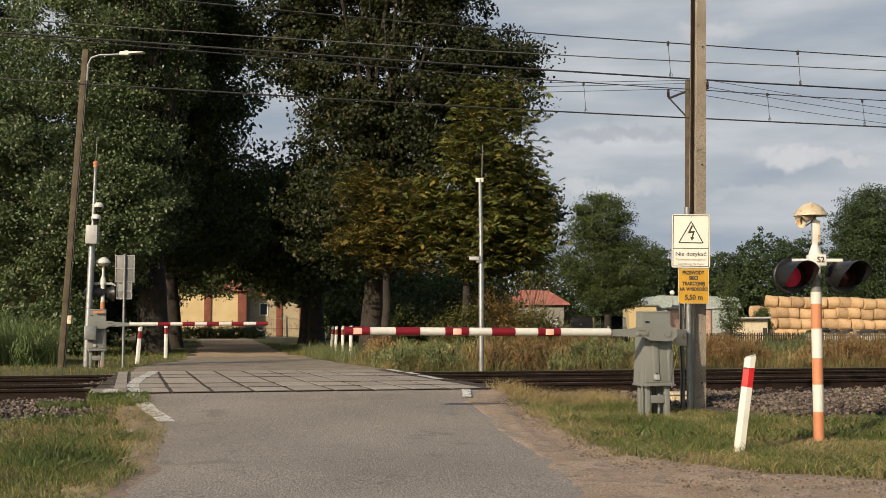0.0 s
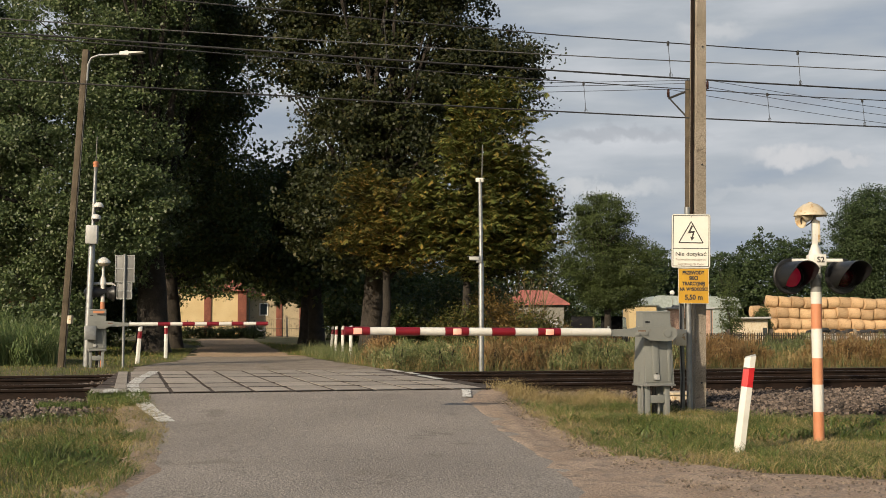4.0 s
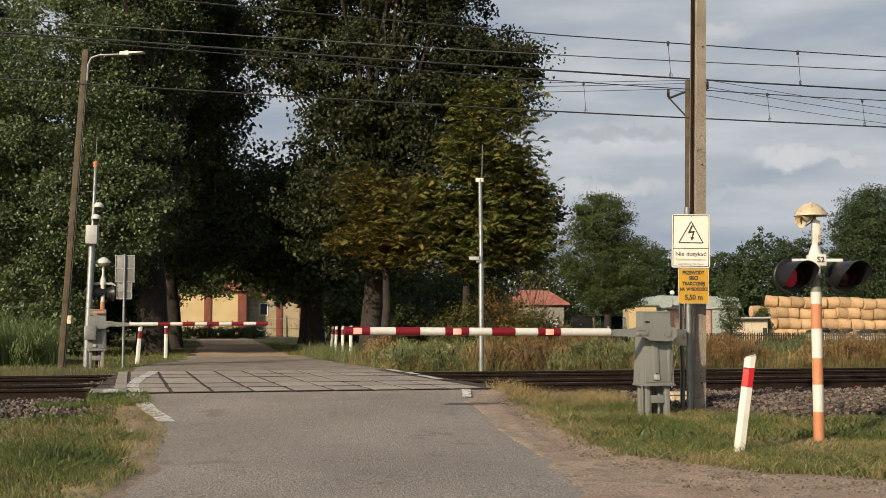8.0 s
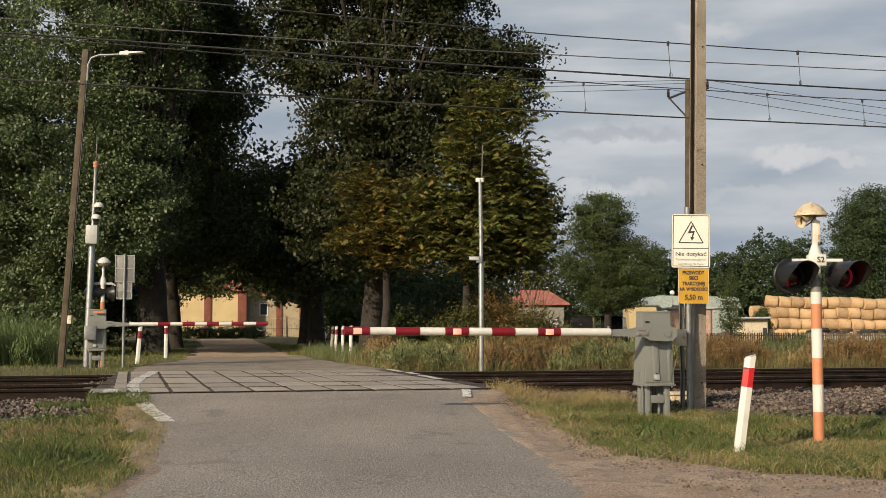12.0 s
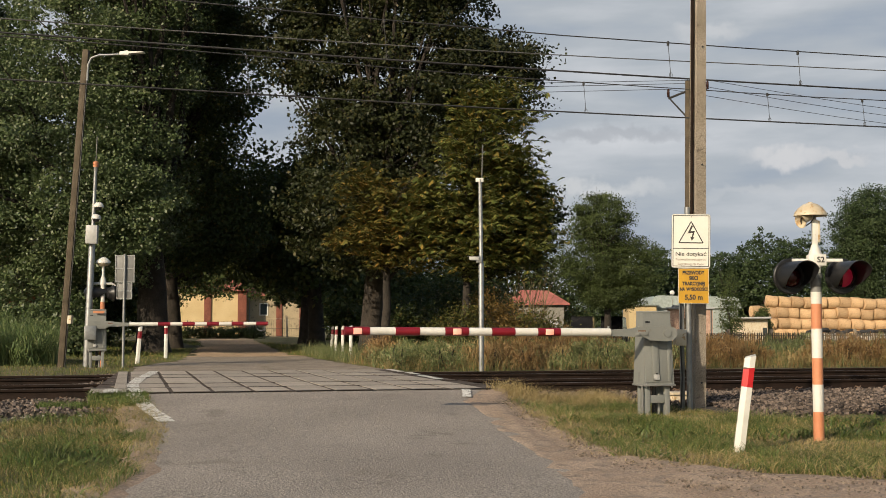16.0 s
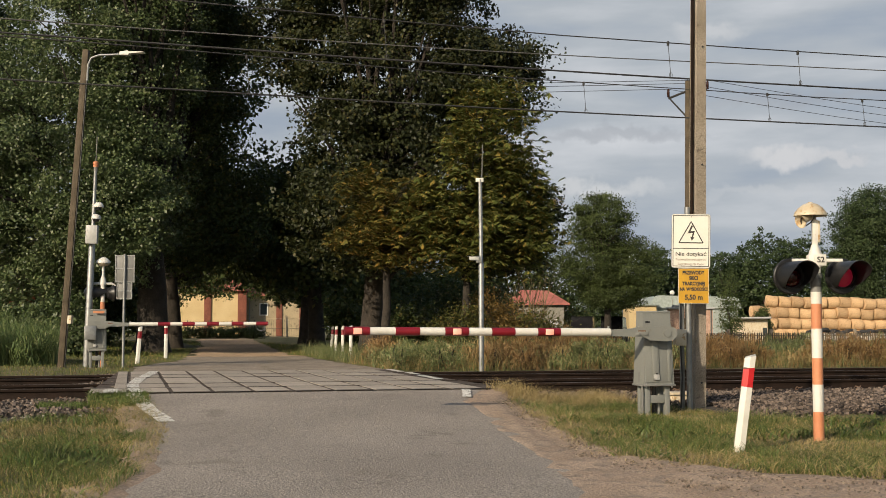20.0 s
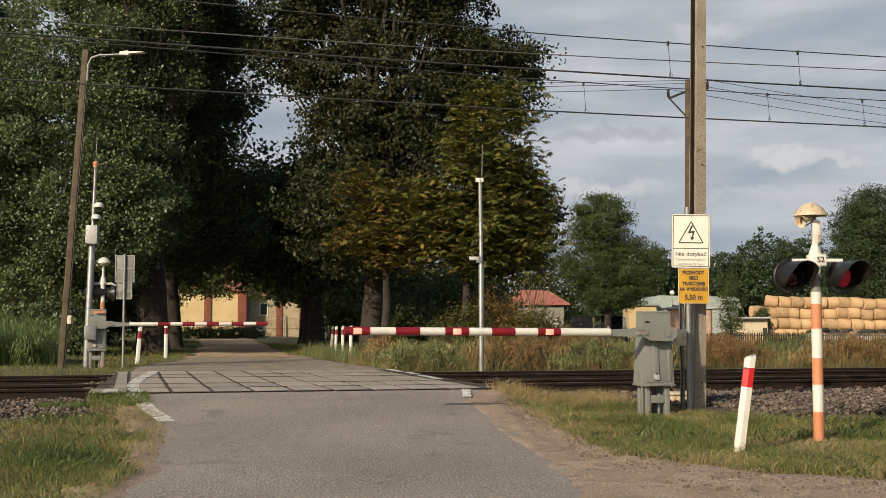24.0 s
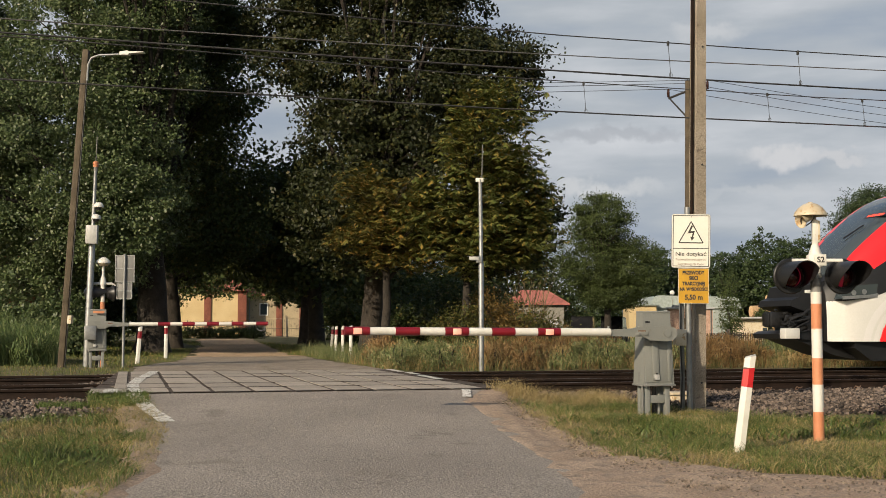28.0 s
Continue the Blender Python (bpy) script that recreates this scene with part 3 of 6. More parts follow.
bed_z = lambda s, p: max(float(np.interp(p, [q[0] for q in prof], [q[1] for q in prof])) + (0.05 if 14.7 < p < 17.5 else 0), ground_z(s, p))
stones("ballast_stones", [(5.9, 8.4, 17.6, 18.95), (7.6, 8.6, 15.9, 17.6), (8.2, 14.0, 14.6, 18.9), (8.2, 14.0, 14.6, 17.5), (5.8, 10, 19.35, 20.5), (5.9, 9, 20.9, 23.0), (-6.5, -0.75, 16.0, 19.05), (-4, -0.75, 19.35, 23.0), (-3, -0.2, 16.0, 17.7)], 26000, 0.031, BALLAST, 3, "brown crushed stone ballast beside the rails", bed_z, 0.045)
stones("loose_ballast", [(-1.3, -0.24, 19.3, 20.6), (-1.3, -0.24, 20.8, 23.1), (-1.0, -0.24, 23.3, 26.4)], 1500, 0.034, BALLAST, 13, "loose stones heaped against the crossing panels", lambda s, p: -0.18 + 0.09 * (s + 1.3), 0.05)
stones("edge_stones", [(-1.3, 0.1, 17.35, 17.76)], 330, 0.03, BALLAST, 15, "small stones along the first panel edge", lambda s, p: -0.13, 0.05)
stones("pale_stones", [(-3.6, -0.3, 15.9, 18.6), (5.7, 6.6, 17.6, 18.9)], 420, 0.03, PALE_STONE, 4, "pale loose stones at the end of the crossing", bed_z)
stones("road_gravel", [(3.9, 8.5, 8.0, 9.4), (4.3, 5.6, 9.4, 12.5), (4.8, 5.6, 12.5, 17)], 3600, 0.014, GRAVEL, 6, "small loose gravel on the dirt shoulder", lambda s, p: max(ground_z(s, p), road_z(p) - 0.03) + 0.02)


# ---- vegetation ----
def unit(a):
    return a / np.linalg.norm(a, axis=-1, keepdims=True)


def leaf_quads(c, length, width, r, droop=0.3, face=None):
    """Pointed leaves round the centres c, folded quads with random aim; face: a way in which they lean to look."""
    n = len(c)
    along = unit(r.normal(size=(n, 3)) + np.array([0, 0, -droop]))
    nor = r.normal(size=(n, 3)) * 0.7 + np.array([0, 0, 0.8])
    if face is not None:
        nor = nor + face
    across = unit(np.cross(along, nor))
    length = length * r.uniform(0.7, 1.3, (n, 1))
    width = width * r.uniform(0.7, 1.3, (n, 1))
    up = np.cross(across, along)
    v = np.stack([c - along * length / 2, c + across * width / 2 + up * width * 0.15, c + along * length / 2, c - across * width / 2 + up * width * 0.15], 1)
    return v.reshape(-1, 3)


def palmate(c, length, r):
    """Chestnut leaves: five leaflets fanned and hanging from one point."""
    n = len(c)
    out = unit(r.normal(size=(n, 3)) * np.array([1, 1, 0.25]))
    side = unit(np.cross(out, np.array([0, 0, 1.0]) + r.normal(size=(n, 3)) * 0.25))
    allv = []
    for a in (-1.15, -0.55, 0.0, 0.55, 1.15):
        d = unit(out * math.cos(a) + side * math.sin(a) + np.array([0, 0, -0.45]))
        w = unit(np.cross(d, np.array([0, 0, 1.0]) + r.normal(size=(n, 3)) * 0.1))
        L = length * (1.0 - 0.22 * abs(a)) * r.uniform(0.8, 1.2, (n, 1))
        b = c + d * L * 0.08
        allv.append(np.stack([b, b + d * L * 0.6 + w * L * 0.17, b + d * L, b + d * L * 0.6 - w * L * 0.17], 1))
    return np.concatenate(allv).reshape(-1, 3)


def limb(g, a, b, r0, r1, rr, sag=0.06, n=7):
    a, b = Vector(a), Vector(b)
    d = (b - a).length
    pts, rad = [], []
    w = Vector((rr.uniform(-1, 1), rr.uniform(-1, 1), rr.uniform(0.2, 1))) * d * sag
    for i in range(5):
        t = i / 4
        pts.append(a.lerp(b, t) + w * math.sin(math.pi * t))
        rad.append(r0 + (r1 - r0) * t)
    g.tube(pts, rad, n)


SWAYING = []


def tree(name, label, base, trunk_r, trunk_h, blobs, clumps, per, leaf, material, seed, style="plain", limbs=14, clump_r=0.7, shell=0.45, flat=0.6, category="tree", bark=None, group="", sway=0.0, ragged=0.17, droop=0.3):
    """base: the foot. blobs: crown ellipsoids (x, y, z, rx, ry, rz) from the foot. Clumps of leaves fill their outer shells."""
    rr, r = random.Random(seed), np.random.default_rng(seed)
    bark = bark or BARK
    th = thing(name, Matrix.Translation(base), label, category, group)
    vol = np.array([b[3] * b[4] * b[5] for b in blobs]) ** 0.75
    pick = r.choice(len(blobs), clumps, p=vol / vol.sum())
    bl = np.array(blobs)[pick]
    d = unit(r.normal(size=(clumps, 3)))
    rad = (shell + (1 - shell) * r.uniform(0, 1, (clumps, 1)) ** 0.6) * (1 + ragged * np.clip(r.normal(size=(clumps, 1)), -2, 1.5))
    cen = bl[:, :3] + d * bl[:, 3:] * rad
    k = r.poisson(per, clumps)
    spread = clump_r * r.uniform(0.6, 1.4, (clumps, 1))
    c = np.repeat(cen, k, 0) + np.clip(r.normal(size=(k.sum(), 3)), -1.8, 1.8) * np.repeat(spread, k, 0) * np.array([0.62, 0.62, 0.62 * flat])
    v = palmate(c, leaf, r) if style == "palmate" else leaf_quads(c, leaf, leaf * (0.72 if style == "plain" else 0.4 if style == "narrow" else 0.13), r, droop, np.repeat(d, k, 0) * 0.9)
    me = block_mesh("crown", v, np.arange(len(v)).reshape(-1, 4), material, 4)
    ob = new("crown", me)
    ob.parent = th
    if sway:
        SWAYING.append((ob, sway, seed))
    g = Geo()
    top = Vector((rr.uniform(-.3, .3), rr.uniform(-.3, .3), trunk_h))
    g.tube([(0, 0, -0.3), (0, 0, 0.0), (0.02, 0, 0.5), tuple(top * 0.5 + Vector((0.08, 0, 0))), tuple(top)], [trunk_r * 1.6, trunk_r * 1.35, trunk_r * 1.05, trunk_r * 0.92, trunk_r * 0.75], 14)
    part("trunk", g, bark, th)
    if limbs:
        order = r.permutation(clumps)[:limbs]
        for i in order:
            g = Geo()
            e = Vector(cen[i])
            h = rr.uniform(0.7, 1.0)
            a = Vector((top.x * h, top.y * h, trunk_h * h))
            mid = a.lerp(e, rr.uniform(0.5, 0.65)) + Vector((0, 0, rr.uniform(0, 0.12) * (e - a).length))
            limb(g, a, mid, trunk_r * rr.uniform(0.25, 0.42), trunk_r * 0.16, rr)
            limb(g, mid, e, trunk_r * 0.16, trunk_r * 0.04, rr)
            for _ in range(2):
                e2 = e + Vector((rr.uniform(-1, 1), rr.uniform(-1, 1), rr.uniform(-0.6, 0.8))) * 1.4
                limb(g, mid, e2, trunk_r * 0.11, trunk_r * 0.03, rr, n=5)
            part("limb", g, bark, th)
    return th


def blades(name, label, count, boxes, h0, h1, width, material, seed, zf, lean=0.35, patch=0.0, category="grass", keep=None):
    """Grass: each blade two triangles long, bent over."""
    r = np.random.default_rng(seed)
    area = np.array([(b - a) * (d - c) for a, b, c, d in boxes])
    ks = r.choice(len(boxes), count, p=area / area.sum())
    B = np.array(boxes)[ks]
    s = B[:, 0] + (B[:, 1] - B[:, 0]) * r.uniform(size=count)
    p = B[:, 2] + (B[:, 3] - B[:, 2]) * r.uniform(size=count)
    good, z, hk = [], [], []
    for i in range(count):
        q = noise.noise((s[i] * 0.9, p[i] * 0.9, seed * 1.7)) + 0.5 * noise.noise((s[i] * 3.1, p[i] * 3.1, seed * 2.9))
        if (patch == 0 or q > patch - 0.35 * r.uniform()) and (keep is None or keep(s[i], p[i])):
            good.append(i)
            z.append(zf(s[i], p[i]))
            hk.append(1 + 0.55 * q)
    s, p, z, hk = s[good], p[good], np.array(z), np.array(hk)
    n = len(s)
    foot = np.stack([s * CS - p * SN, s * SN + p * CS, z - 0.01], 1)
    h = (r.uniform(h0, h1, n) * np.clip(hk, 0.4, 1.6))[:, None]
    a = r.uniform(0, 6.283, n)
    side = np.stack([np.cos(a), np.sin(a), 0 * a], 1) * width * r.uniform(0.6, 1.4, (n, 1))
    le = r.normal(size=(n, 3)) * lean * np.array([1, 1, 0])
    mid = foot + h * 0.55 * (np.array([0, 0, 1]) + le * 0.35)
    tip = foot + h * (np.array([0, 0, 1]) + le)
    v = np.stack([foot - side, foot + side, mid + side * 0.8, mid - side * 0.8, tip], 1).reshape(-1, 3)
    o = np.arange(n)[:, None] * 5
    f = np.concatenate([o + np.array([[0, 1, 2]]), o + np.array([[0, 2, 3]]), o + np.array([[3, 2, 4]])])
    return tagged(new(name, block_mesh(name, v, f, material, 3)), label, category, "", "stuff")


def off_road(s, p):
    return s < edge_left(p) - 0.12 or s > edge_right(p) + 0.15


def verge(s, p):
    far = float(np.interp(p, [2, 8.2, 9.0, 10.2, 11.0, 12.4, 16], [14, 11.5, 6.6, 5.3, 5.0, 4.95, 5.5]))
    rag = 0.14 * noise.noise((p * 3.3, s * 0.5, 6))
    return s < edge_left(p) - 0.06 + rag + float(np.interp(p, [11, 13.5, 15, 17.4], [0, 0.2, 0.32, 0.3])) or s > far - 0.1 + rag


# ---- overhead line ----
def wire(name, pts, r, material, label, n=5):
    return tagged(part(name, Geo().tube(pts, r, n), material), label, "cable")


def span(p, rows, s0, s1, n=40):
    ss = [s0 + (s1 - s0) * i / n for i in range(n + 1)]
    return [T(s, p, float(np.interp(s, [q[0] for q in rows], [q[1] for q in rows]))) for s in ss]


wire("contact_wire", span(19.95, [(-60, 6.0), (-2, 5.67), (2.4, 5.60), (7, 5.57), (10, 5.555), (60, 5.57)], -60, 90), 0.016, WIRE, "dark copper contact wire over the near track")
wire("messenger_wire", span(19.95, [(-60, 7.6), (2.4, 6.35), (4.4, 6.27), (7.4, 6.22), (14, 6.2), (70, 7.4)], -60, 90), 0.011, WIRE, "dark messenger wire over the near track")
wire("contact_wire", span(23.95, [(-60, 6.0), (-2.5, 5.71), (3, 5.65), (8.4, 5.60), (17, 5.62), (60, 5.7)], -60, 90), 0.016, WIRE, "dark copper contact wire over the far track")
wire("messenger_wire", span(23.95, [(-60, 7.6), (0, 6.5), (8, 6.28), (17, 6.22), (70, 7.4)], -60, 90), 0.011, WIRE, "dark messenger wire over the far track")
wire("feeder_wire", span(26.5, [(-60, 8.3), (-3, 7.52), (3, 7.47), (9.4, 7.46), (18.8, 7.6), (70, 8.4)], -60, 90), 0.013, WIRE_BRIGHT, "pale aluminium feeder wire")
for s, p, z1, z0 in ((9.58, 19.95, 6.21, 5.56), (12.28, 19.95, 6.2, 5.55), (9.48, 23.95, 6.26, 5.6), (13.94, 23.95, 6.24, 5.61), (16.4, 23.95, 6.22, 5.62), (4.2, 19.95, 6.27, 5.58), (2.2, 23.95, 6.42, 5.65)):
    d = thing("wire_dropper", track_pose(s, p, 0), "thin dropper between messenger and contact wire", "wire dropper", "wire droppers")
    part("rod", Geo().tube([(-0.03, 0, z1), (0.0, 0, (z0 + z1) / 2), (0.02, 0, z0)], 0.006, 5), WIRE, d)
    part("clamp", Geo().box(-0.05, -0.01, -0.02, 0.02, z1 - 0.05, z1 + 0.03, 0.006), WIRE, d)
    part("clamp", Geo().tube([(0.02 + 0.03 * math.cos(a), 0, z0 + 0.05 + 0.05 * math.sin(a)) for a in np.linspace(0, 6.28, 9)], 0.006, 5), WIRE, d)

# concrete mast
mast = thing("catenary_mast", track_pose(7.97, 15.85, -0.28, 0, 0, 1.1), "tall weathered concrete railway mast with grooved sides", "mast")
sec = [(-0.085, -0.12), (0.085, -0.12), (0.085, -0.055), (0.06, -0.03), (0.06, 0.03), (0.085, 0.055), (0.085, 0.12), (-0.085, 0.12), (-0.085, 0.055), (-0.06, 0.03), (-0.06, -0.03), (-0.085, -0.055)]
g = Geo()
for z, k in ((-0.4, 1.02), (2.0, 0.96), (5.0, 0.89), (9.6, 0.8)):
    g.v += [(x * k, y * k, z) for x, y in sec]
for i in range(3):
    for j in range(12):
        g.f.append((i * 12 + j, i * 12 + (j + 1) % 12, (i + 1) * 12 + (j + 1) % 12, (i + 1) * 12 + j))
g.f.append(tuple(range(36, 48)))
part("shaft", g, CONCRETE, mast)
g = Geo()
g.box(-0.105, -0.088, -0.03, 0.03, 2.4, 9.3)
part("earthing_strip", g, RAIL_STEEL, mast, "rusty steel strip in the groove")
for z in (0.42, 3.6, 5.35):
    part("bolt_hole", Geo().tube([(0.01, -0.131, z), (0.01, -0.119, z)], 0.014, 10), BLACK, mast)

# grey tube with the two plates
tube_pole = thing("sign_pole", track_pose(7.735, 15.6, -0.28), "grey galvanised tube carrying the warning plates", "sign pole")
part("tube", Geo().tube([(0, 0, -0.2), (0, 0, 2.2), (0.0, 0, 2.95)], 0.04, 14), GALV, tube_pole)
part("cable", Geo().tube([(-0.13, 0.02, 0.0), (-0.1, 0.02, 0.5), (-0.12, 0.02, 1.0), (-0.11, 0.02, 1.6)], 0.012, 6), BLACK, tube_pole)
part("cable", Geo().tube([(-0.10, 0.06, 0.0), (-0.075, 0.04, 0.7), (-0.08, 0.05, 1.15), (-0.07, 0.04, 1.62)], 0.012, 6), DARK_GREY, tube_pole)
part("cable_channel", Geo().box(-0.105, -0.05, 0.04, 0.09, 0.0, 1.62, 0.006), GALV, tube_pole)
jb = part("junction_box", Geo().box(-0.24, -0.095, -0.09, 0.03, 0.97, 1.18, 0.01), CREAM, tube_pole, "yellowed plastic junction box")
part("lid", Geo().box(-0.25, -0.085, -0.1, -0.088, 0.96, 1.19, 0.004), CREAM, jb)
for z in (2.05, 2.75):
    part("clamp", Geo().box(-0.06, 0.06, -0.045, 0.05, z - 0.02, z + 0.02, 0.004), GALV, tube_pole)


def plate(x0, x1, z0, z1, r, y0, y1):
    pts = []
    for cx, cz, a0 in ((x1 - r, z1 - r, 0), (x0 + r, z1 - r, 90), (x0 + r, z0 + r, 180), (x1 - r, z0 + r, 270)):
        pts += [(cx + r * math.cos(radians(a0 + a)), cz + r * math.sin(radians(a0 + a))) for a in (0, 30, 60, 90)]
    return Geo().prism(pts, y0, y1)


def ring_plate(x0, x1, z0, z1, w, y0, y1):
    g = Geo()
    g.box(x0, x1, y0, y1, z0, z0 + w).box(x0, x1, y0, y1, z1 - w, z1).box(x0, x0 + w, y0, y1, z0 + w, z1 - w).box(x1 - w, x1, y0, y1, z0 + w, z1 - w)
    return g


SIGN_TURN = -6
low = lambda z: 2.838 - (2.845 - z) * 1.035
sg = thing("warning_sign", track_pose(7.71, 15.55, -0.28, SIGN_TURN - 14.7, 0, 1.2), "white plate with a black lightning triangle and Polish warning", "warning sign")
part("plate", plate(-0.275, 0.265, low(2.105), low(2.845), 0.03, -0.025, -0.02), SIGN_WHITE, sg)
part("edge_fold", plate(-0.279, 0.269, low(2.101), low(2.849), 0.033, -0.0195, 0.0), GALV, sg)
part("border", ring_plate(-0.262, 0.252, low(2.12), low(2.832), 0.010, -0.0275, -0.0255), INK, sg)
part("divider", Geo().box(-0.253, 0.243, -0.0275, -0.0255, low(2.366), low(2.376)), INK, sg)
tri = Geo()
for (ax, az), (bx, bz) in (((-0.175, 2.45), (0.165, 2.45)), ((0.165, 2.45), (-0.005, 2.745)), ((-0.005, 2.745), (-0.175, 2.45))):
    tri.tube([(ax, -0.0262, low(az)), (bx, -0.0262, low(bz))], 0.008, 6)
part("triangle", tri, INK, sg)
bolt = [(0.0, 2.69), (0.026, 2.69), (-0.012, 2.61), (0.05, 2.617), (0.022, 2.525), (0.044, 2.527), (0.004, 2.477), (-0.016, 2.535), (0.004, 2.531), (0.018, 2.588), (-0.056, 2.578)]
part("lightning", Geo().prism([(x, low(z)) for x, z in bolt], -0.0275, -0.0255), INK, sg)
lettering("word", "Nie dotykać", 0.078, INK, sg, -0.005, low(2.292), -0.029, 0.0008, 1.12)
lettering("word", "Przewodów trakcyjnych!", 0.042, FADED_INK, sg, -0.005, low(2.216), -0.029, 0.0005, 1.02)
lettering("word", "Zagrożenie dla życia!", 0.042, FADED_INK, sg, -0.005, low(2.155), -0.029, 0.0005, 1.02)
for x in (-0.005,):
    for z in (2.81, 2.135):
        part("bolt_head", Geo().tube([(x, -0.031, low(z)), (x, -0.025, low(z))], 0.009, 8), GALV, sg)
yg = thing("height_sign", track_pose(7.765, 15.55, -0.28, SIGN_TURN - 14.7, 0, 0.4), "yellow plate with black Polish wording on wire height", "warning sign")
part("plate", plate(-0.198, 0.222, 1.565, 2.055, 0.008, -0.025, -0.02), SIGN_YELLOW, yg)
part("rim", ring_plate(-0.203, 0.227, 1.56, 2.06, 0.007, -0.028, -0.004), CREAM, yg)
for z, w, k in ((1.998, "PRZEWODY", 0.07), (1.92, "SIECI", 0.07), (1.842, "TRAKCYJNEJ", 0.07), (1.762, "NA WYSOKOŚCI", 0.062), (1.645, "5,50 m", 0.1)):
    lettering("word", w, k, INK, yg, 0.012, z, -0.029, 0.0036, 0.8 if k < 0.1 else 0.9)

# far wooden pole of the local power line
pp = thing("power_pole", pose(10.35, 50.0, 0.25), "brown concrete power pole with angled crossarm", "power pole")
part("shaft", Geo().tube([(0, 0, -0.3), (0.05, 0, 5), (0.1, 0, 11.2)], [0.2, 0.17, 0.13], 8), POLE_WOOD, pp)
part("crossarm", Geo().tube([(-0.75, 0, 10.45), (0.0, 0, 10.75), (0.9, 0, 10.85)], 0.05, 6), WIRE, pp)
part("strut", Geo().tube([(-0.7, 0, 10.45), (-0.02, 0, 9.7)], 0.035, 6), WIRE, pp)
prof_ins = [(0.02, 0), (0.07, 0.02), (0.04, 0.07), (0.075, 0.1), (0.04, 0.15), (0.075, 0.18), (0.05, 0.25), (0.06, 0.3), (0.0, 0.38)]
for x, z in ((-0.75, 10.5), (0.06, 10.75), (0.92, 10.85)):
    part("insulator", Geo().lathe(prof_ins, 10, pose(x, 0, z)), CERAMIC, pp)
for (x, z), (zl, zr) in zip(((-0.75, 11.3), (0.06, 11.55), (0.92, 11.7)), ((11.3, 12.6), (11.6, 13.0), (11.9, 13.5))):
    a, b, c = Vector((-45, 47, zl + 1.0)), Vector((10.35 + x, 50, z - 0.2)), Vector((48, 66, zr - 0.6))
    pts = [a.lerp(b, i / 14) + Vector((0, 0, -1.0 * math.sin(math.pi * i / 14))) for i in range(15)]
    wire("power_wire", pts, 0.012, WIRE, "thin dark overhead power wire")
    pts = [b.lerp(c, i / 14) + Vector((0, 0, -1.2 * math.sin(math.pi * i / 14))) for i in range(15)]
    wire("power_wire", pts, 0.012, WIRE, "thin dark overhead power wire")


# ---- crossing equipment ----
def barrier_machine(m, label, mirror=1, far=False):
    """Cabinet on a leg frame; x along the tracks, the boom to -x (mirror turns it to +x)."""
    th = thing("barrier_machine", m, label, "barrier machine", "barrier machines")
    k = mirror
    body = Geo()
    foot = [(-0.225, -0.17, 0.43), (0.225, -0.17, 0.43), (0.225, 0.19, 0.43), (-0.225, 0.19, 0.43)]
    head = [(-0.195, -0.10, 1.41), (0.205, -0.10, 1.41), (0.205, 0.13, 1.41), (-0.195, 0.13, 1.41)]
    body.add(foot + head, [(0, 1, 5, 4), (1, 2, 6, 5), (2, 3, 7, 6), (3, 0, 4, 7), (4, 5, 6, 7), (3, 2, 1, 0)])
    part("cabinet", body, GREY_PAINT, th, smooth=None)
    part("top_cover", Geo().box(-0.2, 0.21, -0.11, 0.14, 1.405, 1.432, 0.008), GREY_PAINT, th)
    part("bottom_flange", Geo().box(-0.24, 0.24, -0.19, 0.21, 0.405, 0.43, 0.005), DARK_GREY, th)
    lean = pose(0, -0.17, 0.43, -4.1)
    door = part("door", Geo().box(-0.205, 0.20, -0.012, 0.004, 0.03, 0.70, 0.005), GREY_PAINT, th, "", lean)
    part("raised_rib", Geo().box(-0.10, 0.0, -0.03, -0.012, 0.06, 0.66, 0.011), GREY_PAINT, door)
    part("hinge_strip", Geo().box(0.13, 0.175, -0.02, -0.012, 0.04, 0.68, 0.004), GREY_PAINT, door)
    part("latch", Geo().box(-0.09, -0.01, -0.04, -0.03, 0.06, 0.14, 0.012), PALE_BOX, door, "bright metal latch")
    part("lock_eye", Geo().tube([(-0.05, -0.05, 0.145), (-0.05, -0.03, 0.145)], 0.012, 8), BLACK, door)
    part("type_plate", Geo().box(-0.17, -0.10, -0.004, 0.0, 0.84, 0.865), BLACK, th, "small dark type plate", lean)
    part("side_seam", Geo().box(-0.2245, -0.2205, -0.02, 0.03, 0.45, 0.6), DARK_GREY, th)
    for x in (-0.19, 0.185):
        part("foot_bolt", Geo().tube([(x, -0.17, 0.385), (x, -0.17, 0.45)], 0.013, 8), GALV, th)
    for x in (-0.15, 0.14):
        leg = part("leg", Geo().box(x - 0.035, x + 0.035, -0.13, -0.06, -0.2, 0.41, 0.006), GREY_PAINT, th)
        part("leg", Geo().box(x - 0.035, x + 0.035, 0.08, 0.15, -0.2, 0.41, 0.006), GREY_PAINT, th)
    part("brace", Geo().box(-0.115, 0.105, -0.12, -0.08, 0.17, 0.28, 0.006), GREY_PAINT, th)
    part("cable_sleeve", Geo().tube([(0.0, 0.0, -0.1), (0.0, 0.0, 0.42)], 0.035, 10), BLACK, th)
    part("cable_pipe", Geo().tube([(0.06, -0.02, -0.1), (0.06, -0.02, 0.3)], 0.02, 10), GALV, th)
    part("anchor_rod", Geo().tube([(-0.225, -0.12, -0.1), (-0.23, -0.12, 0.44)], 0.012, 6), DARK_GREY, th)
    return th


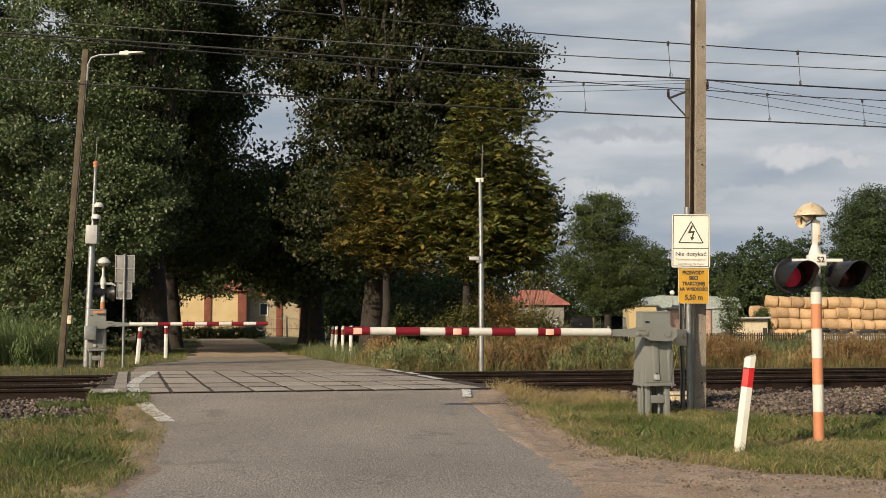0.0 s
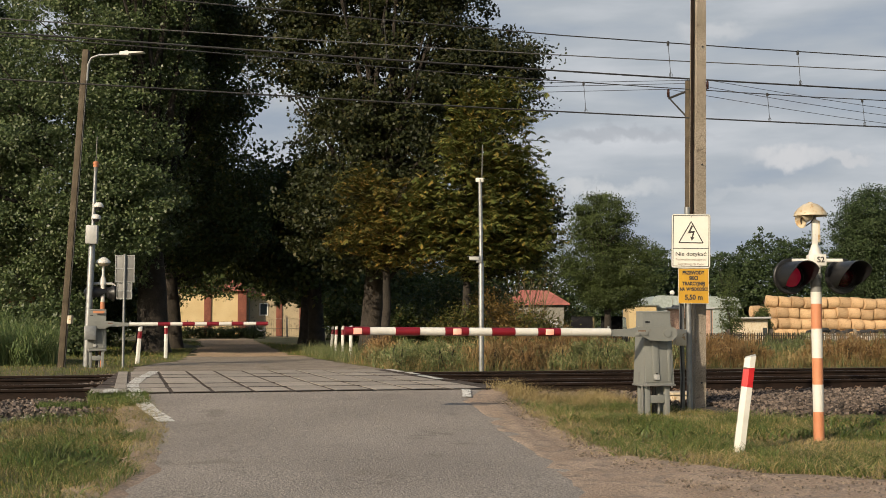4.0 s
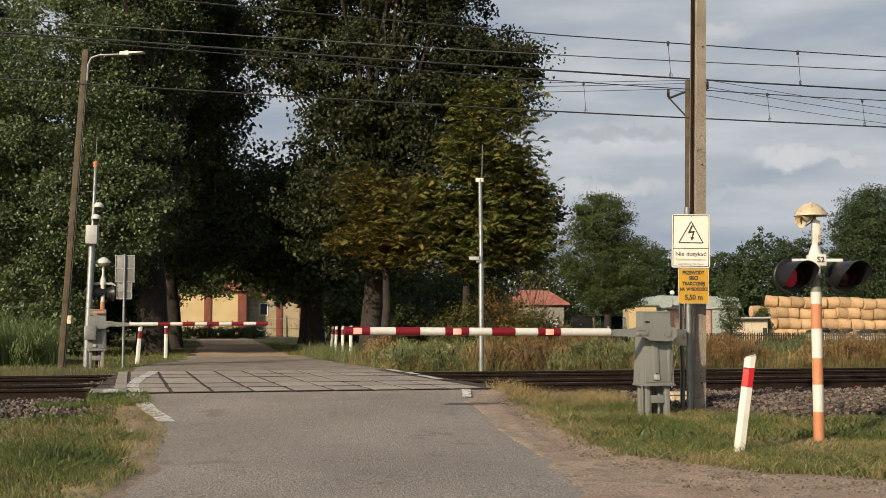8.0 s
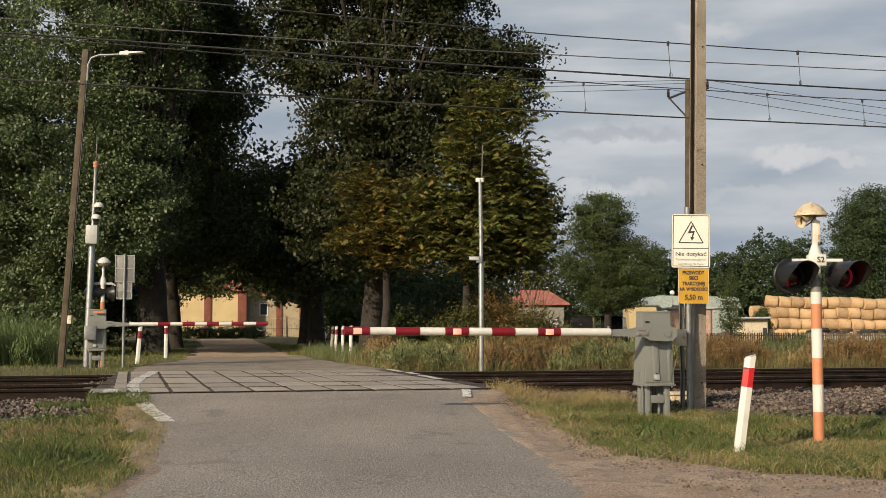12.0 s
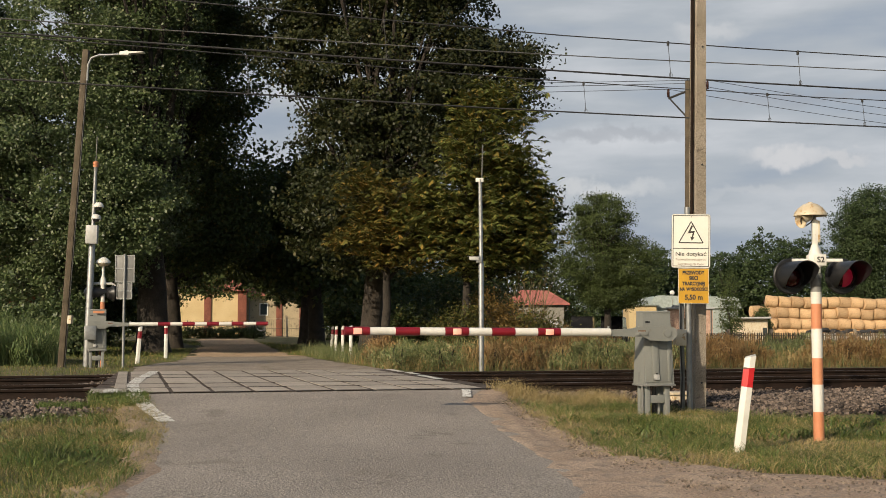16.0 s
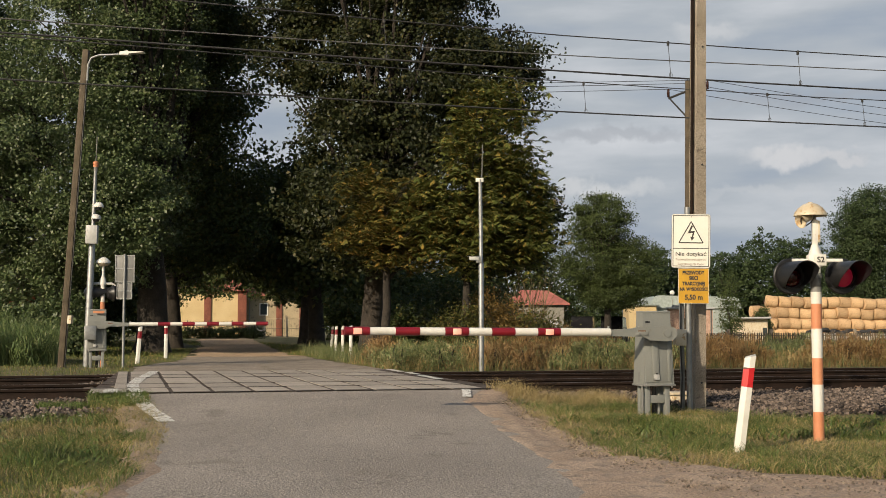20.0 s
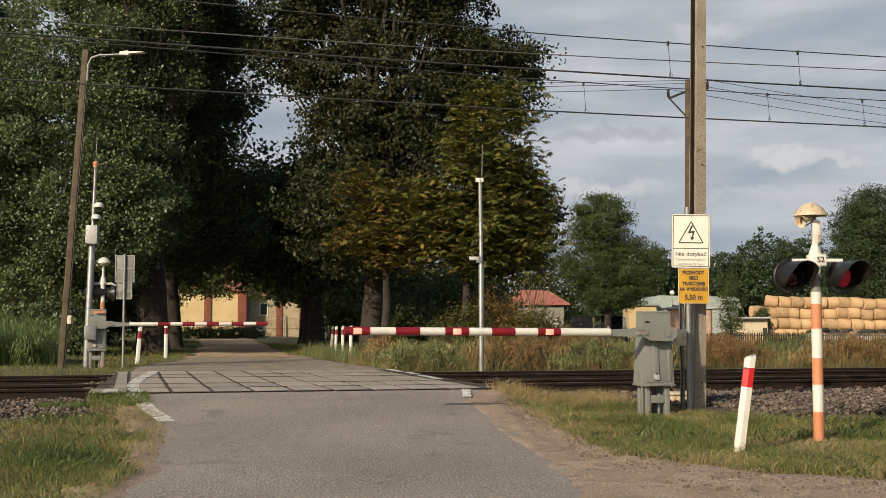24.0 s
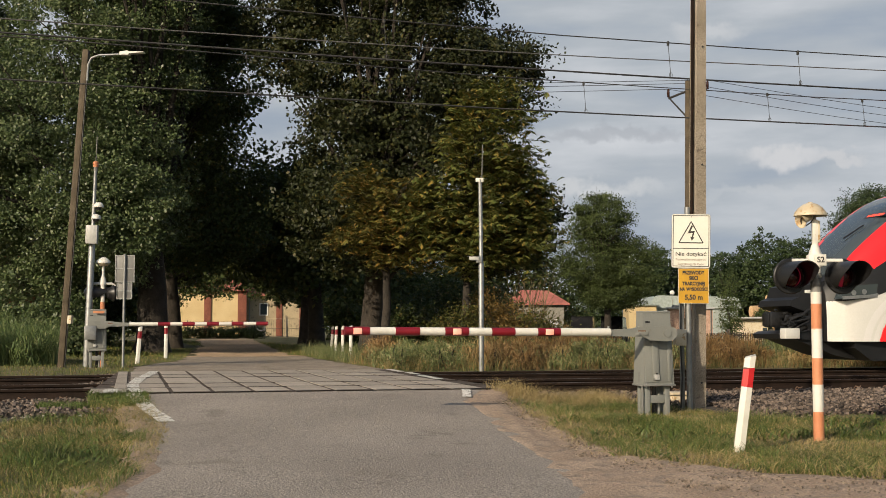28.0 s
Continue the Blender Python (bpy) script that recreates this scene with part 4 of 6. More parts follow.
def boom(m, length, label, lamps, mirror=1, r=0.055, pitch=1.0, shift=0.0):
    """Tapered round boom along -x from its clevis, white with red foil bands."""
    th = thing("barrier_boom", m, label, "barrier boom", "barrier booms")
    k = -mirror
    arm = Geo()
    arm.prism([(k * -0.60, 0.0), (k * -0.59, -0.05), (k * -0.56, -0.09), (k * -0.5, -0.115), (k * -0.42, -0.12), (k * -0.2, -0.11), (k * -0.1, -0.062), (k * 0.38, -0.05), (k * 0.38, 0.035), (k * 0.05, 0.055), (k * -0.05, 0.08), (k * -0.5, 0.085), (k * -0.57, 0.055)], -0.03, 0.03)
    part("clevis", arm, GREY_PAINT, th)
    part("clamp", Geo().box(min(k * 0.02, k * -0.16), max(k * 0.02, k * -0.16), -0.045, -0.03, -0.045, 0.01, 0.004), GREY_PAINT, th)
    part("clamp_bolt", Geo().tube([(k * -0.03, -0.06, -0.02), (k * -0.03, -0.03, -0.02)], 0.014, 8), DARK_GREY, th)
    part("rusty_slot", Geo().box(min(k * -0.02, k * -0.13), max(k * -0.02, k * -0.13), -0.033, -0.029, 0.0, 0.03), RUST, th, "rust-brown slot")
    part("pivot_cap", Geo().tube([(k * -0.45, -0.042, -0.01), (k * -0.45, -0.028, -0.01)], 0.055, 18), GREY_PAINT, th)
    part("pivot_shaft", Geo().tube([(k * -0.45, 0.02, 0), (k * -0.45, 0.16, 0)], 0.05, 18), DARK_GREY, th)
    part("end_bolt", Geo().tube([(k * 0.4, 0, 0.03), (k * 0.4, 0, 0.085)], 0.015, 8), GALV, th)
    x0 = 0.38
    part("pole", Geo().tube([(k * x0, 0, 0), (k * (x0 + length), 0, length * 0.006)], [r, r * 0.93], 20), WHITE_PAINT, th)
    for i, o in enumerate((0.165, 0.82, 1.475, 2.11, 2.745)):
        c, h = x0 + length - o * pitch - shift, 0.16 * pitch
        z = 0.006 * (c - x0)
        part("red_band", Geo().tube([(k * (c - h), 0, z), (k * (c + h), 0, z)], r * 1.012, 20), BOOM_RED, th)
        if lamps and i in (0, 2, 4):
            part("reflector", Geo().box(min(k * (c - 0.055), k * (c + 0.055)), max(k * (c - 0.055), k * (c + 0.055)), -r - 0.012, -r * 0.5, z - r * 0.72, z + r * 0.72, 0.006), PINK_FOIL, th, "square pinkish reflector")
    part("end_cap", Geo().tube([(k * (x0 + length), 0, length * 0.006), (k * (x0 + length + 0.012), 0, length * 0.006)], r * 0.9, 16), DARK_GREY, th)
    return th


barrier_machine(track_pose(7.01, 15.22, -0.27), "grey steel barrier machine on short legs in the grass")
boom(track_pose(6.62, 14.93, 0.87), 3.59, "lowered white barrier boom with red bands", True, shift=-0.03)
fm = barrier_machine(track_pose(-0.81, 30.75, -0.03), "grey barrier machine on short legs beyond the tracks", -1)
part("side_box", Geo().box(-0.3, -0.02, -0.32, -0.19, 0.68, 1.02, 0.01), GALV, fm, "pale grey metal box")
part("warning_sticker", Geo().box(-0.1, 0.17, -0.19, -0.187, 1.33, 1.39), ORANGE_PAINT, fm, "orange warning sticker")
fb = boom(track_pose(-0.42, 30.5, 1.03), 3.42, "lowered white barrier boom with red bands", False, -1, 0.05, 0.94)
part("hanging_ring", Geo().tube([(3.62 + 0.1 * math.cos(a), 0, -0.06 + 0.1 * math.sin(a)) for a in np.linspace(-2.9, -0.2, 10)], 0.012, 6), GALV, fb)


def bands(th, r, rows, top, base=0.0):
    """A painted post in coloured sleeves, each a part."""
    for z0, z1, mt in rows:
        part("band", Geo().tube([(0, 0, z0), (0, 0, z1)], r, 20), mt, th)


def bell_dome(g, r, z):
    return g.lathe([(r * 0.02, z + r * 0.72), (r * 0.14, z + r * 0.715), (r * 0.17, z + r * 0.67), (r * 0.42, z + r * 0.585), (r * 0.72, z + r * 0.37), (r * 0.93, z + r * 0.11), (r, z - 0.01), (r * 1.0, z - 0.025), (r * 0.9, z), (r * 0.6, z + r * 0.2), (0.0, z + r * 0.4)], 28)


FLASHING = []


def lamp_lens():
    """A squat red glass drum about its upright axis; the sector towards -y glows."""
    me = bpy.data.meshes.new("lens")
    vs, fs, lit = [], [], []
    n, rows_ = 28, 10
    for j in range(rows_ + 1):
        b_ = math.pi * (j / rows_ - 0.5)
        for i in range(n):
            a_ = 2 * math.pi * i / n
            vs.append((0.135 * math.cos(b_) * math.cos(a_), 0.135 * math.cos(b_) * math.sin(a_), 0.135 * math.sin(b_)))
    for j in range(rows_):
        for i in range(n):
            fs.append((j * n + i, j * n + (i + 1) % n, (j + 1) * n + (i + 1) % n, (j + 1) * n + i))
            lit.append(1 if abs(i + 0.5 - 0.75 * n) < 0.17 * n else 0)
    me.from_pydata(vs, [], fs)
    me.materials.append(LENS_RED)
    me.materials.append(LENS_LIT)
    me.polygons.foreach_set("material_index", lit)
    me.shade_smooth()
    return me


def lamp_head(th, x, z, turn, flash=None):
    """Round black target board with a deep hood and a red lens; looks along -y. flash: seconds at which it first glows fully."""
    m = pose(x, 0, z, 0, 0, turn)
    board = part("target_board", Geo().lathe([(0.0, 0.0), (0.195, 0.0), (0.207, 0.012), (0.207, 0.03), (0.17, 0.06), (0.13, 0.15), (0.0, 0.2)], 36, m @ pose(0, 0.0, 0, -90)), BLACK, th)
    hood = Geo()
    n = 32
    for side in (0.0, 0.006):
        for i in range(n + 1):
            a = radians(-52 + 284 * i / n)
            depth = 0.05 + 0.35 * max(0.0, min(1.0, (math.sin(a) + 0.79) / 1.25)) ** 0.75
            for y, r in ((0.01, 0.168), (-depth * 0.5, 0.166), (-depth, 0.162)):
                hood.v.append(tuple(m @ Vector(((r - side) * math.cos(a), y, (r - side) * math.sin(a)))))
    k = 3 * (n + 1)
    for i in range(n):
        for j in (0, 1):
            hood.f.append((3 * i + j, 3 * i + j + 1, 3 * i + j + 4, 3 * i + j + 3))
            hood.f.append((k + 3 * i + j, k + 3 * i + j + 3, k + 3 * i + j + 4, k + 3 * i + j + 1))
        hood.f.append((3 * i + 2, k + 3 * i + 2, k + 3 * i + 5, 3 * i + 5))
    part("hood", hood, BLACK, board)
    part("lens_ring", Geo().lathe([(0.132, 0.0), (0.15, 0.0), (0.15, 0.02), (0.136, 0.024), (0.132, 0.0)], 28, m @ pose(0, 0.0, 0, 90)), BLACK, board)
    lens = new("lens", lamp_lens())
    lens.parent = board
    seat = m @ pose(0, 0.05, 0)
    lens.matrix_basis = seat @ pose(0, 0, 0, 0, 0, 180)
    tagged(lens, "dark red glass lens")
    if flash is not None:
        FLASHING.append((lens, seat, flash))
    return board


sig = thing("warning_light", pose(4.28, 13.62, -0.36), "twin red crossing light on an orange and white post", "crossing light", "crossing lights")
bands(sig, 0.061, [(-0.2, 0.335, ORANGE_PAINT), (0.335, 0.645, WHITE_PAINT), (0.645, 0.945, ORANGE_PAINT), (0.945, 1.28, WHITE_PAINT), (1.28, 1.565, ORANGE_PAINT), (1.565, 1.70, WHITE_PAINT), (1.70, 1.92, DARK_GREY), (1.92, 2.02, WHITE_PAINT)], 2.0)
part("collar", Geo().tube([(0, 0, 1.86), (0, 0, 1.91)], 0.075, 20), GREY_PAINT, sig)
part("cone", Geo().lathe([(0.075, 2.10), (0.075, 2.14), (0.028, 2.27), (0.028, 2.3)], 16), WHITE_PAINT, sig)
part("upper_post", Geo().box(-0.03, 0.03, -0.03, 0.03, 2.25, 2.53, 0.006), WHITE_PAINT, sig)
part("terminal_strip", Geo().box(0.03, 0.055, -0.03, 0.03, 2.27, 2.52, 0.004), CREAM, sig)
part("head_casting", Geo().box(-0.09, 0.07, -0.06, 0.06, 1.98, 2.13, 0.015), WHITE_PAINT, sig)
part("crossbar", Geo().tube([(-0.27, 0, 2.06), (0.31, 0.0, 2.06)], 0.024, 10), WHITE_PAINT, sig)
np_ = part("number_plate", Geo().box(-0.085, 0.05, -0.245, -0.23, 1.99, 2.12, 0.004), WHITE_PAINT, sig, "white plate lettered S2")
lettering("word", "S2", 0.09, INK, np_, -0.015, 2.055, -0.248, 0.002)
part("plate_bracket", Geo().box(-0.03, 0.0, -0.23, -0.05, 2.05, 2.09), WHITE_PAINT, sig)
for x, flash in ((-0.285, 0.93), (0.31, 0.415)):
    lamp_head(sig, x, 1.88, 11, flash)
    part("lamp_bracket", Geo().tube([(x, 0.06, 1.9), (x, 0.03, 2.07)], 0.02, 8), WHITE_PAINT, sig)
part("dome_rod", Geo().tube([(0, 0, 2.5), (0, 0, 2.62)], 0.02, 8), GALV, sig)
dome = part("bell_dome", bell_dome(Geo(), 0.188, 2.6), CREAM, sig, "rust-stained cream steel dome", pose(-0.045, 0, 0))
horn = Geo().lathe([(0.0, 0.0), (0.045, 0.0), (0.05, 0.1), (0.06, 0.14), (0.095, 0.2), (0.09, 0.2), (0.05, 0.14)], 18, pose(-0.05, -0.02, 2.565) @ pose(0, 0, 0, 12, -112, 15) @ Matrix.Scale(0.86, 4))
part("horn", horn, CREAM, sig, "cream bell-shaped sounder")
part("cable", Geo().tube([(-0.02, -0.03, 2.55), (-0.05, -0.03, 2.5), (-0.11, -0.04, 2.46), (-0.165, -0.04, 2.48), (-0.17, -0.04, 2.53), (-0.14, -0.03, 2.57)], 0.008, 6), BLACK, sig)

fs = thing("warning_light", track_pose(-0.70, 31.0, -0.03), "white crossing light seen from behind", "crossing light", "crossing lights")
bands(fs, 0.06, [(-0.1, 0.5, ORANGE_PAINT), (0.5, 1.2, WHITE_PAINT), (1.2, 1.62, ORANGE_PAINT), (1.62, 2.05, WHITE_PAINT)], 2.0)
part("cone", Geo().lathe([(0.08, 2.05), (0.08, 2.15), (0.035, 2.3), (0.035, 2.55)], 16), WHITE_PAINT, fs)
part("crossbar", Geo().tube([(-0.3, 0, 2.02), (-0.22, 0, 2.08), (0.22, 0, 2.08), (0.3, 0, 2.02)], 0.03, 8), WHITE_PAINT, fs)
for x in (-0.27, 0.27):
    lamp_head(fs, x, 1.84, 105)
part("bell_dome", bell_dome(Geo(), 0.185, 2.62), WHITE_PAINT, fs)
part("sounder", Geo().lathe([(0.0, 2.52), (0.1, 2.52), (0.16, 2.57), (0.12, 2.6)], 20), CREAM, fs)


def marker_post(m, label, h=1.02, red=None):
    """Flat white plastic marker post with a red band and a slanted top."""
    th = thing("marker_post", m, label, "marker post", "marker posts")
    w, red = 0.055, red or BOOM_RED

    def slice_(z0, z1a, z1b, k=1.0):
        g = Geo()
        sec = [(-w * k, -0.03 * k), (0, -0.05 * k), (w * k, -0.03 * k), (w * k, 0.04 * k), (-w * k, 0.04 * k)]
        top = [z1a, (z1a + z1b) / 2, z1b, z1b, z1a]
        g.v = [(x, y, z0) for x, y in sec] + [(x, y, z) for (x, y), z in zip(sec, top)]
        g.f = [tuple(range(4, -1, -1)), tuple(range(5, 10))] + [(i, (i + 1) % 5, (i + 1) % 5 + 5, i + 5) for i in range(5)]
        return g
    part("shaft", slice_(-0.15, h - 0.33, h - 0.33), WHITE_PAINT, th)
    part("red_band", slice_(h - 0.33, h - 0.15, h - 0.12, 1.02), red, th)
    part("head", slice_(h - 0.13, h - 0.035, h + 0.005), WHITE_PAINT, th)
    part("cap", slice_(h - 0.036, h - 0.02, h + 0.02, 0.9), PALE_BOX, th, "greyish weathered cap")
    return th


marker_post(pose(3.08, 12.47, -0.37, 0, 7.6, -10), "white plastic marker post with red band, leaning in grass", 1.02, RED_PAINT)
marker_post(pose(-8.44, 32.9, -0.04, 0, 4, 4), "white plastic marker post with red band, leaning")
marker_post(pose(-9.15, 39.3, -0.04, 0, 0, 4), "white plastic marker post with red band, upright", 1.12)
for x, y, a in ((-4.71, 50.1, 4), (-4.21, 46.6, 2), (-3.77, 44.6, 1), (-3.17, 40.9, 0)):
    marker_post(pose(x, y, -0.05, 0, a, 4), "white plastic marker post with red band by the lane", 1.07)


def cctv(th, x, z, way, y=0.0):
    b = part("cctv_camera", Geo().box(min(x, x + way * 0.24), max(x, x + way * 0.24), y - 0.12, y - 0.03, z, z + 0.085, 0.02), PALE_BOX, th)
    part("sun_shield", Geo().box(min(x, x + way * 0.28), max(x, x + way * 0.28), y - 0.13, y - 0.02, z + 0.088, z + 0.1, 0.004), PALE_BOX, b)
    part("lens_ring", Geo().tube([(x + way * 0.24, y - 0.075, z + 0.04), (x + way * 0.255, y - 0.075, z + 0.04)], 0.03, 12), BLACK, b)
    part("bracket", Geo().tube([(x, y, z - 0.02), (x + way * 0.1, y - 0.06, z)], 0.02, 8), GALV, b)


lp = thing("street_lamp", pose(-9.47, 29.53, -0.05, 0, 3.35, 0), "slim concrete lamp pole with a bent steel arm", "street lamp")
part("pole", Geo().box(-0.07, 0.085, -0.08, 0.08, -0.2, 8.0, 0.02), POLE_WOOD, lp)
part("arm", Geo().tube([(0.12, -0.1, 7.2), (0.12, -0.1, 7.62), (0.18, -0.1, 7.78), (0.36, -0.1, 7.86), (0.95, -0.1, 7.92)], 0.028, 10), GALV, lp)
part("lantern", Geo().prism([(0.9, 7.89), (1.12, 7.90), (1.14, 7.94), (1.5, 7.985), (1.5, 8.0), (1.12, 7.99), (1.1, 8.01), (0.9, 7.97)], -0.19, -0.01), WHITE_PAINT, lp, "flat pale LED lantern")
part("meter_box", Geo().box(0.1, 0.2, -0.12, 0.06, 1.1, 1.31, 0.01), CREAM, lp, "small cream box")
part("cable", Geo().tube([(0.13, -0.1, 0.0), (0.12, -0.1, 3.0), (0.115, -0.1, 7.2)], 0.014, 6), BLACK, lp)

cm = thing("camera_mast", pose(-8.86, 29.6, -0.05, 0, 1.6, 0), "grey steel camera mast with antenna beyond the tracks", "camera mast")
part("tube", Geo().tube([(0, 0, -0.1), (0, 0, 3.05), (0, 0, 3.1), (0, 0, 4.98)], [0.085, 0.08, 0.05, 0.04], 14), GALV, cm)
for x, z in ((0.14, 4.02), (0.09, 3.72)):
    dome_ = part("cctv_dome", Geo().lathe([(0.0, 0.11), (0.07, 0.10), (0.115, 0.05), (0.12, -0.01), (0.10, -0.02), (0.0, -0.02)], 18, pose(x, -0.06, z)), WHITE_PAINT, cm)
    part("dark_bubble", Geo().lathe([(0.085, -0.02), (0.07, -0.07), (0.0, -0.1)], 16, pose(x, -0.06, z)), BLACK, dome_)
    part("bracket", Geo().tube([(0, 0, z + 0.06), (x, -0.06, z + 0.1)], 0.02, 8), GALV, dome_)
part("equipment_box", Geo().box(-0.12, 0.17, -0.2, -0.06, 3.08, 3.54, 0.01), PALE_BOX, cm)
part("beacon", Geo().lathe([(0.0, 5.02), (0.065, 5.02), (0.07, 5.07), (0.05, 5.09), (0.07, 5.1), (0.07, 5.15), (0.0, 5.18)], 14), ORANGE_PAINT, cm)
part("beacon_base", Geo().tube([(0, 0, 4.92), (0, 0, 5.02)], 0.05, 12), DARK_GREY, cm)
part("antenna", Geo().tube([(0, 0, 5.15), (0, 0, 5.8)], 0.014, 6), WIRE_BRIGHT, cm)

cm = thing("camera_mast", pose(0.92, 28.57, -0.12, 0, 0, 0), "pale galvanised camera mast with antenna beyond the tracks", "camera mast")
part("tube", Geo().tube([(0, 0, -0.1), (0, 0, 2.6), (0, 0, 2.62), (-0.02, 0, 4.65)], [0.062, 0.062, 0.05, 0.045], 14), GALV, cm)
cctv(cm, -0.05, 2.68, -1)
part("camera_bracket", Geo().box(-0.12, 0.02, -0.09, 0.07, 2.62, 2.78, 0.01), GALV, cm)
part("antenna_mount", Geo().box(-0.13, 0.06, -0.04, 0.04, 4.58, 4.68, 0.01), WHITE_PAINT, cm)
part("antenna", Geo().tube([(0.02, 0, 4.6), (0.04, 0, 5.5)], 0.014, 6), WIRE_BRIGHT, cm)

rs = thing("road_sign", track_pose(-0.17, 30.55, -0.03, -12), "grey back of a two-plate road sign", "road sign")
part("post", Geo().tube([(0, -0.04, -0.1), (0, -0.04, 2.8)], 0.032, 12), GALV, rs)
for x0, x1, z0, z1, y in ((-0.24, 0.24, 2.1, 2.78, 0.0), (-0.19, 0.19, 1.68, 2.09, 0.0)):
    sp_ = part("plate", Geo().box(x0, x1, y, y + 0.012, z0, z1, 0.004), DARK_GREY, rs)
    part("flange", ring_plate(x0, x1, z0, z1, 0.018, y - 0.022, y), GALV, sp_)
    part("stiffener", Geo().box(x0 + 0.02, x1 - 0.02, y - 0.015, y, (z0 + z1) / 2 - 0.015, (z0 + z1) / 2 + 0.015), GALV, sp_)
cb = thing("cable_trough", track_pose(8.2, 16.6, -0.28), "yellowish concrete cable trough block at the ballast edge", "cable trough")
part("block", Geo().box(-0.3, 0.24, -0.14, 0.14, -0.05, 0.2, 0.015), CREAM, cb)
part("lid", Geo().box(-0.32, 0.26, -0.16, 0.16, 0.2, 0.245, 0.01), CREAM, cb)


# ---- buildings and yard beyond ----
def house():
    th = thing("farmhouse", pose(-26, 150, -0.2, 0, 0, 4), "ochre plastered house with red brick pilasters and roof", "house")
    part("wall", Geo().box(-9.5, 0.4, 0, 8, -0.4, 6.1), OCHRE, th)
    part("side_wall", Geo().box(0.4, 8.5, 2.5, 8.1, -0.4, 5.6), OLD_PLASTER, th, "weathered cream plastered wing")
    for x0, x1, y in ((-9.6, -8.8, 0), (-4.1, -3.2, 0), (0.1, 1.2, 0), (4.75, 5.5, 2.5), (7.7, 8.5, 2.5)):
        part("pilaster", Geo().box(x0, x1, y - 0.18, y + 0.1, -0.3, 6.0 if y == 0 else 5.4, 0.02), BRICK_RED, th)
    part("cornice", Geo().box(-9.9, 0.9, -0.35, 0.0, 5.85, 6.25, 0.05), BRICK_RED, th)
    part("roof", Geo().prism([(-0.8, 6.1), (4, 9.2), (8.8, 6.1), (8.8, 5.9), (-0.8, 5.9)], -10.2, 1.2, pose(0, 0, 0, 0, 0, 90) @ Matrix.Scale(-1, 4, (0, 1, 0))), ROOF_RED, th)
    part("side_roof", Geo().prism([(1.9, 5.5), (5.2, 7.6), (8.5, 5.5), (8.5, 5.3), (1.9, 5.3)], 0.5, 8.9, pose(0, 0, 0, 0, 0, 90) @ Matrix.Scale(-1, 4, (0, 1, 0))), ROOF_RED, th)
    w = part("window", Geo().box(2.7, 3.6, 2.46, 2.49, 2.9, 4.3), GLASS_DARK, th)
    part("frame", ring_plate(2.6, 3.7, 2.8, 4.4, 0.12, 2.4, 2.48), WHITE_PAINT, w)
    part("downpipe", Geo().tube([(1.35, 2.3, 0), (1.35, 2.3, 5.3), (2.0, 2.0, 5.5)], 0.06, 8), GALV, th)
    return th


house()


def yard_fence(x0, x1, y, h, label, bars=0.16, mt=None):
    th = thing("yard_fence", pose(x0, y, -0.2), label, "fence")
    me = mesh_of("bar", Geo().box(-0.02, 0.02, -0.015, 0.015, 0.05, h), mt or WIRE, None)
    for i in range(int((x1 - x0) / bars)):
        ob = new("bar", me)
        ob.parent, ob.matrix_basis = th, pose(i * bars, 0, 0)
    for z in (0.25, h - 0.15):
        part("rail", Geo().box(0, x1 - x0, -0.02, 0.02, z - 0.03, z + 0.03), mt or WIRE, th)
    for i in range(int((x1 - x0) / 2.4) + 1):
        part("post", Geo().box(i * 2.4 - 0.05, i * 2.4 + 0.05, -0.06, 0.06, -0.2, h + 0.12, 0.01), mt or WIRE, th)
    return th


yard_fence(-27.5, -19.2, 128, 1.9, "dark iron fence in front of the house")
for x in (-19.0, -16.6):
    gt = thing("yard_gate", pose(x, 127, -0.2), "pale painted steel tube gate leaf", "gate", "gate leaves")
    part("frame", ring_plate(0, 2.3, 0.25, 2.2, 0.07, -0.04, 0.04), CREAM, gt)
    part("mesh", Geo().box(0.09, 2.2, -0.005, 0.005, 1.1, 1.14), WIRE, gt)
    for k in range(9):
        part("bar", Geo().box(0.22 + k * 0.23, 0.235 + k * 0.23, -0.01, 0.01, 0.34, 2.12), WIRE, gt)
    part("post", Geo().box(-0.14, -0.02, -0.07, 0.07, -0.2, 2.4, 0.01), CREAM, gt)

bh = thing("brick_barn", pose(-21.5, 57, -0.1, 0, 0, 8), "dark red brick outbuilding half hidden by bushes", "barn")
part("wall", Geo().box(-8, 2.2, 0, 6, -0.3, 4.3), BRICK_RED, bh)
part("roof", Geo().prism([(-8.4, 4.25), (2.6, 4.25), (2.6, 4.5), (-8.4, 4.5)], -0.5, 6.5), ROOF_RED, bh)
part("door", Geo().box(2.3, 2.9, 0.05, 0.2, -0.2, 2.0), GREY_WALL, bh, "pale wooden door")

rb = thing("red_roof_house", pose(9.8, 122, -0.2, 0, 0, -6), "low grey outbuilding with a red tiled hip roof", "outbuilding")
part("wall", Geo().box(-3.0, 2.6, 0, 6, -0.3, 3.75), GREY_WALL, rb)
g = Geo()
g.add([(-3.5, -0.5, 3.7), (3.2, -0.5, 3.7), (3.2, 6.5, 3.7), (-3.5, 6.5, 3.7), (-1.9, 2.6, 5.2), (1.0, 2.6, 5.1), (-3.5, -0.5, 3.55), (3.2, -0.5, 3.55), (3.2, 6.5, 3.55), (-3.5, 6.5, 3.55)], [(0, 1, 5, 4), (1, 2, 5), (2, 3, 4, 5), (3, 0, 4), (0, 6, 7, 1), (1, 7, 8, 2), (2, 8, 9, 3), (3, 9, 6, 0)])
part("roof", g, ROOF_RED, rb, smooth=None)
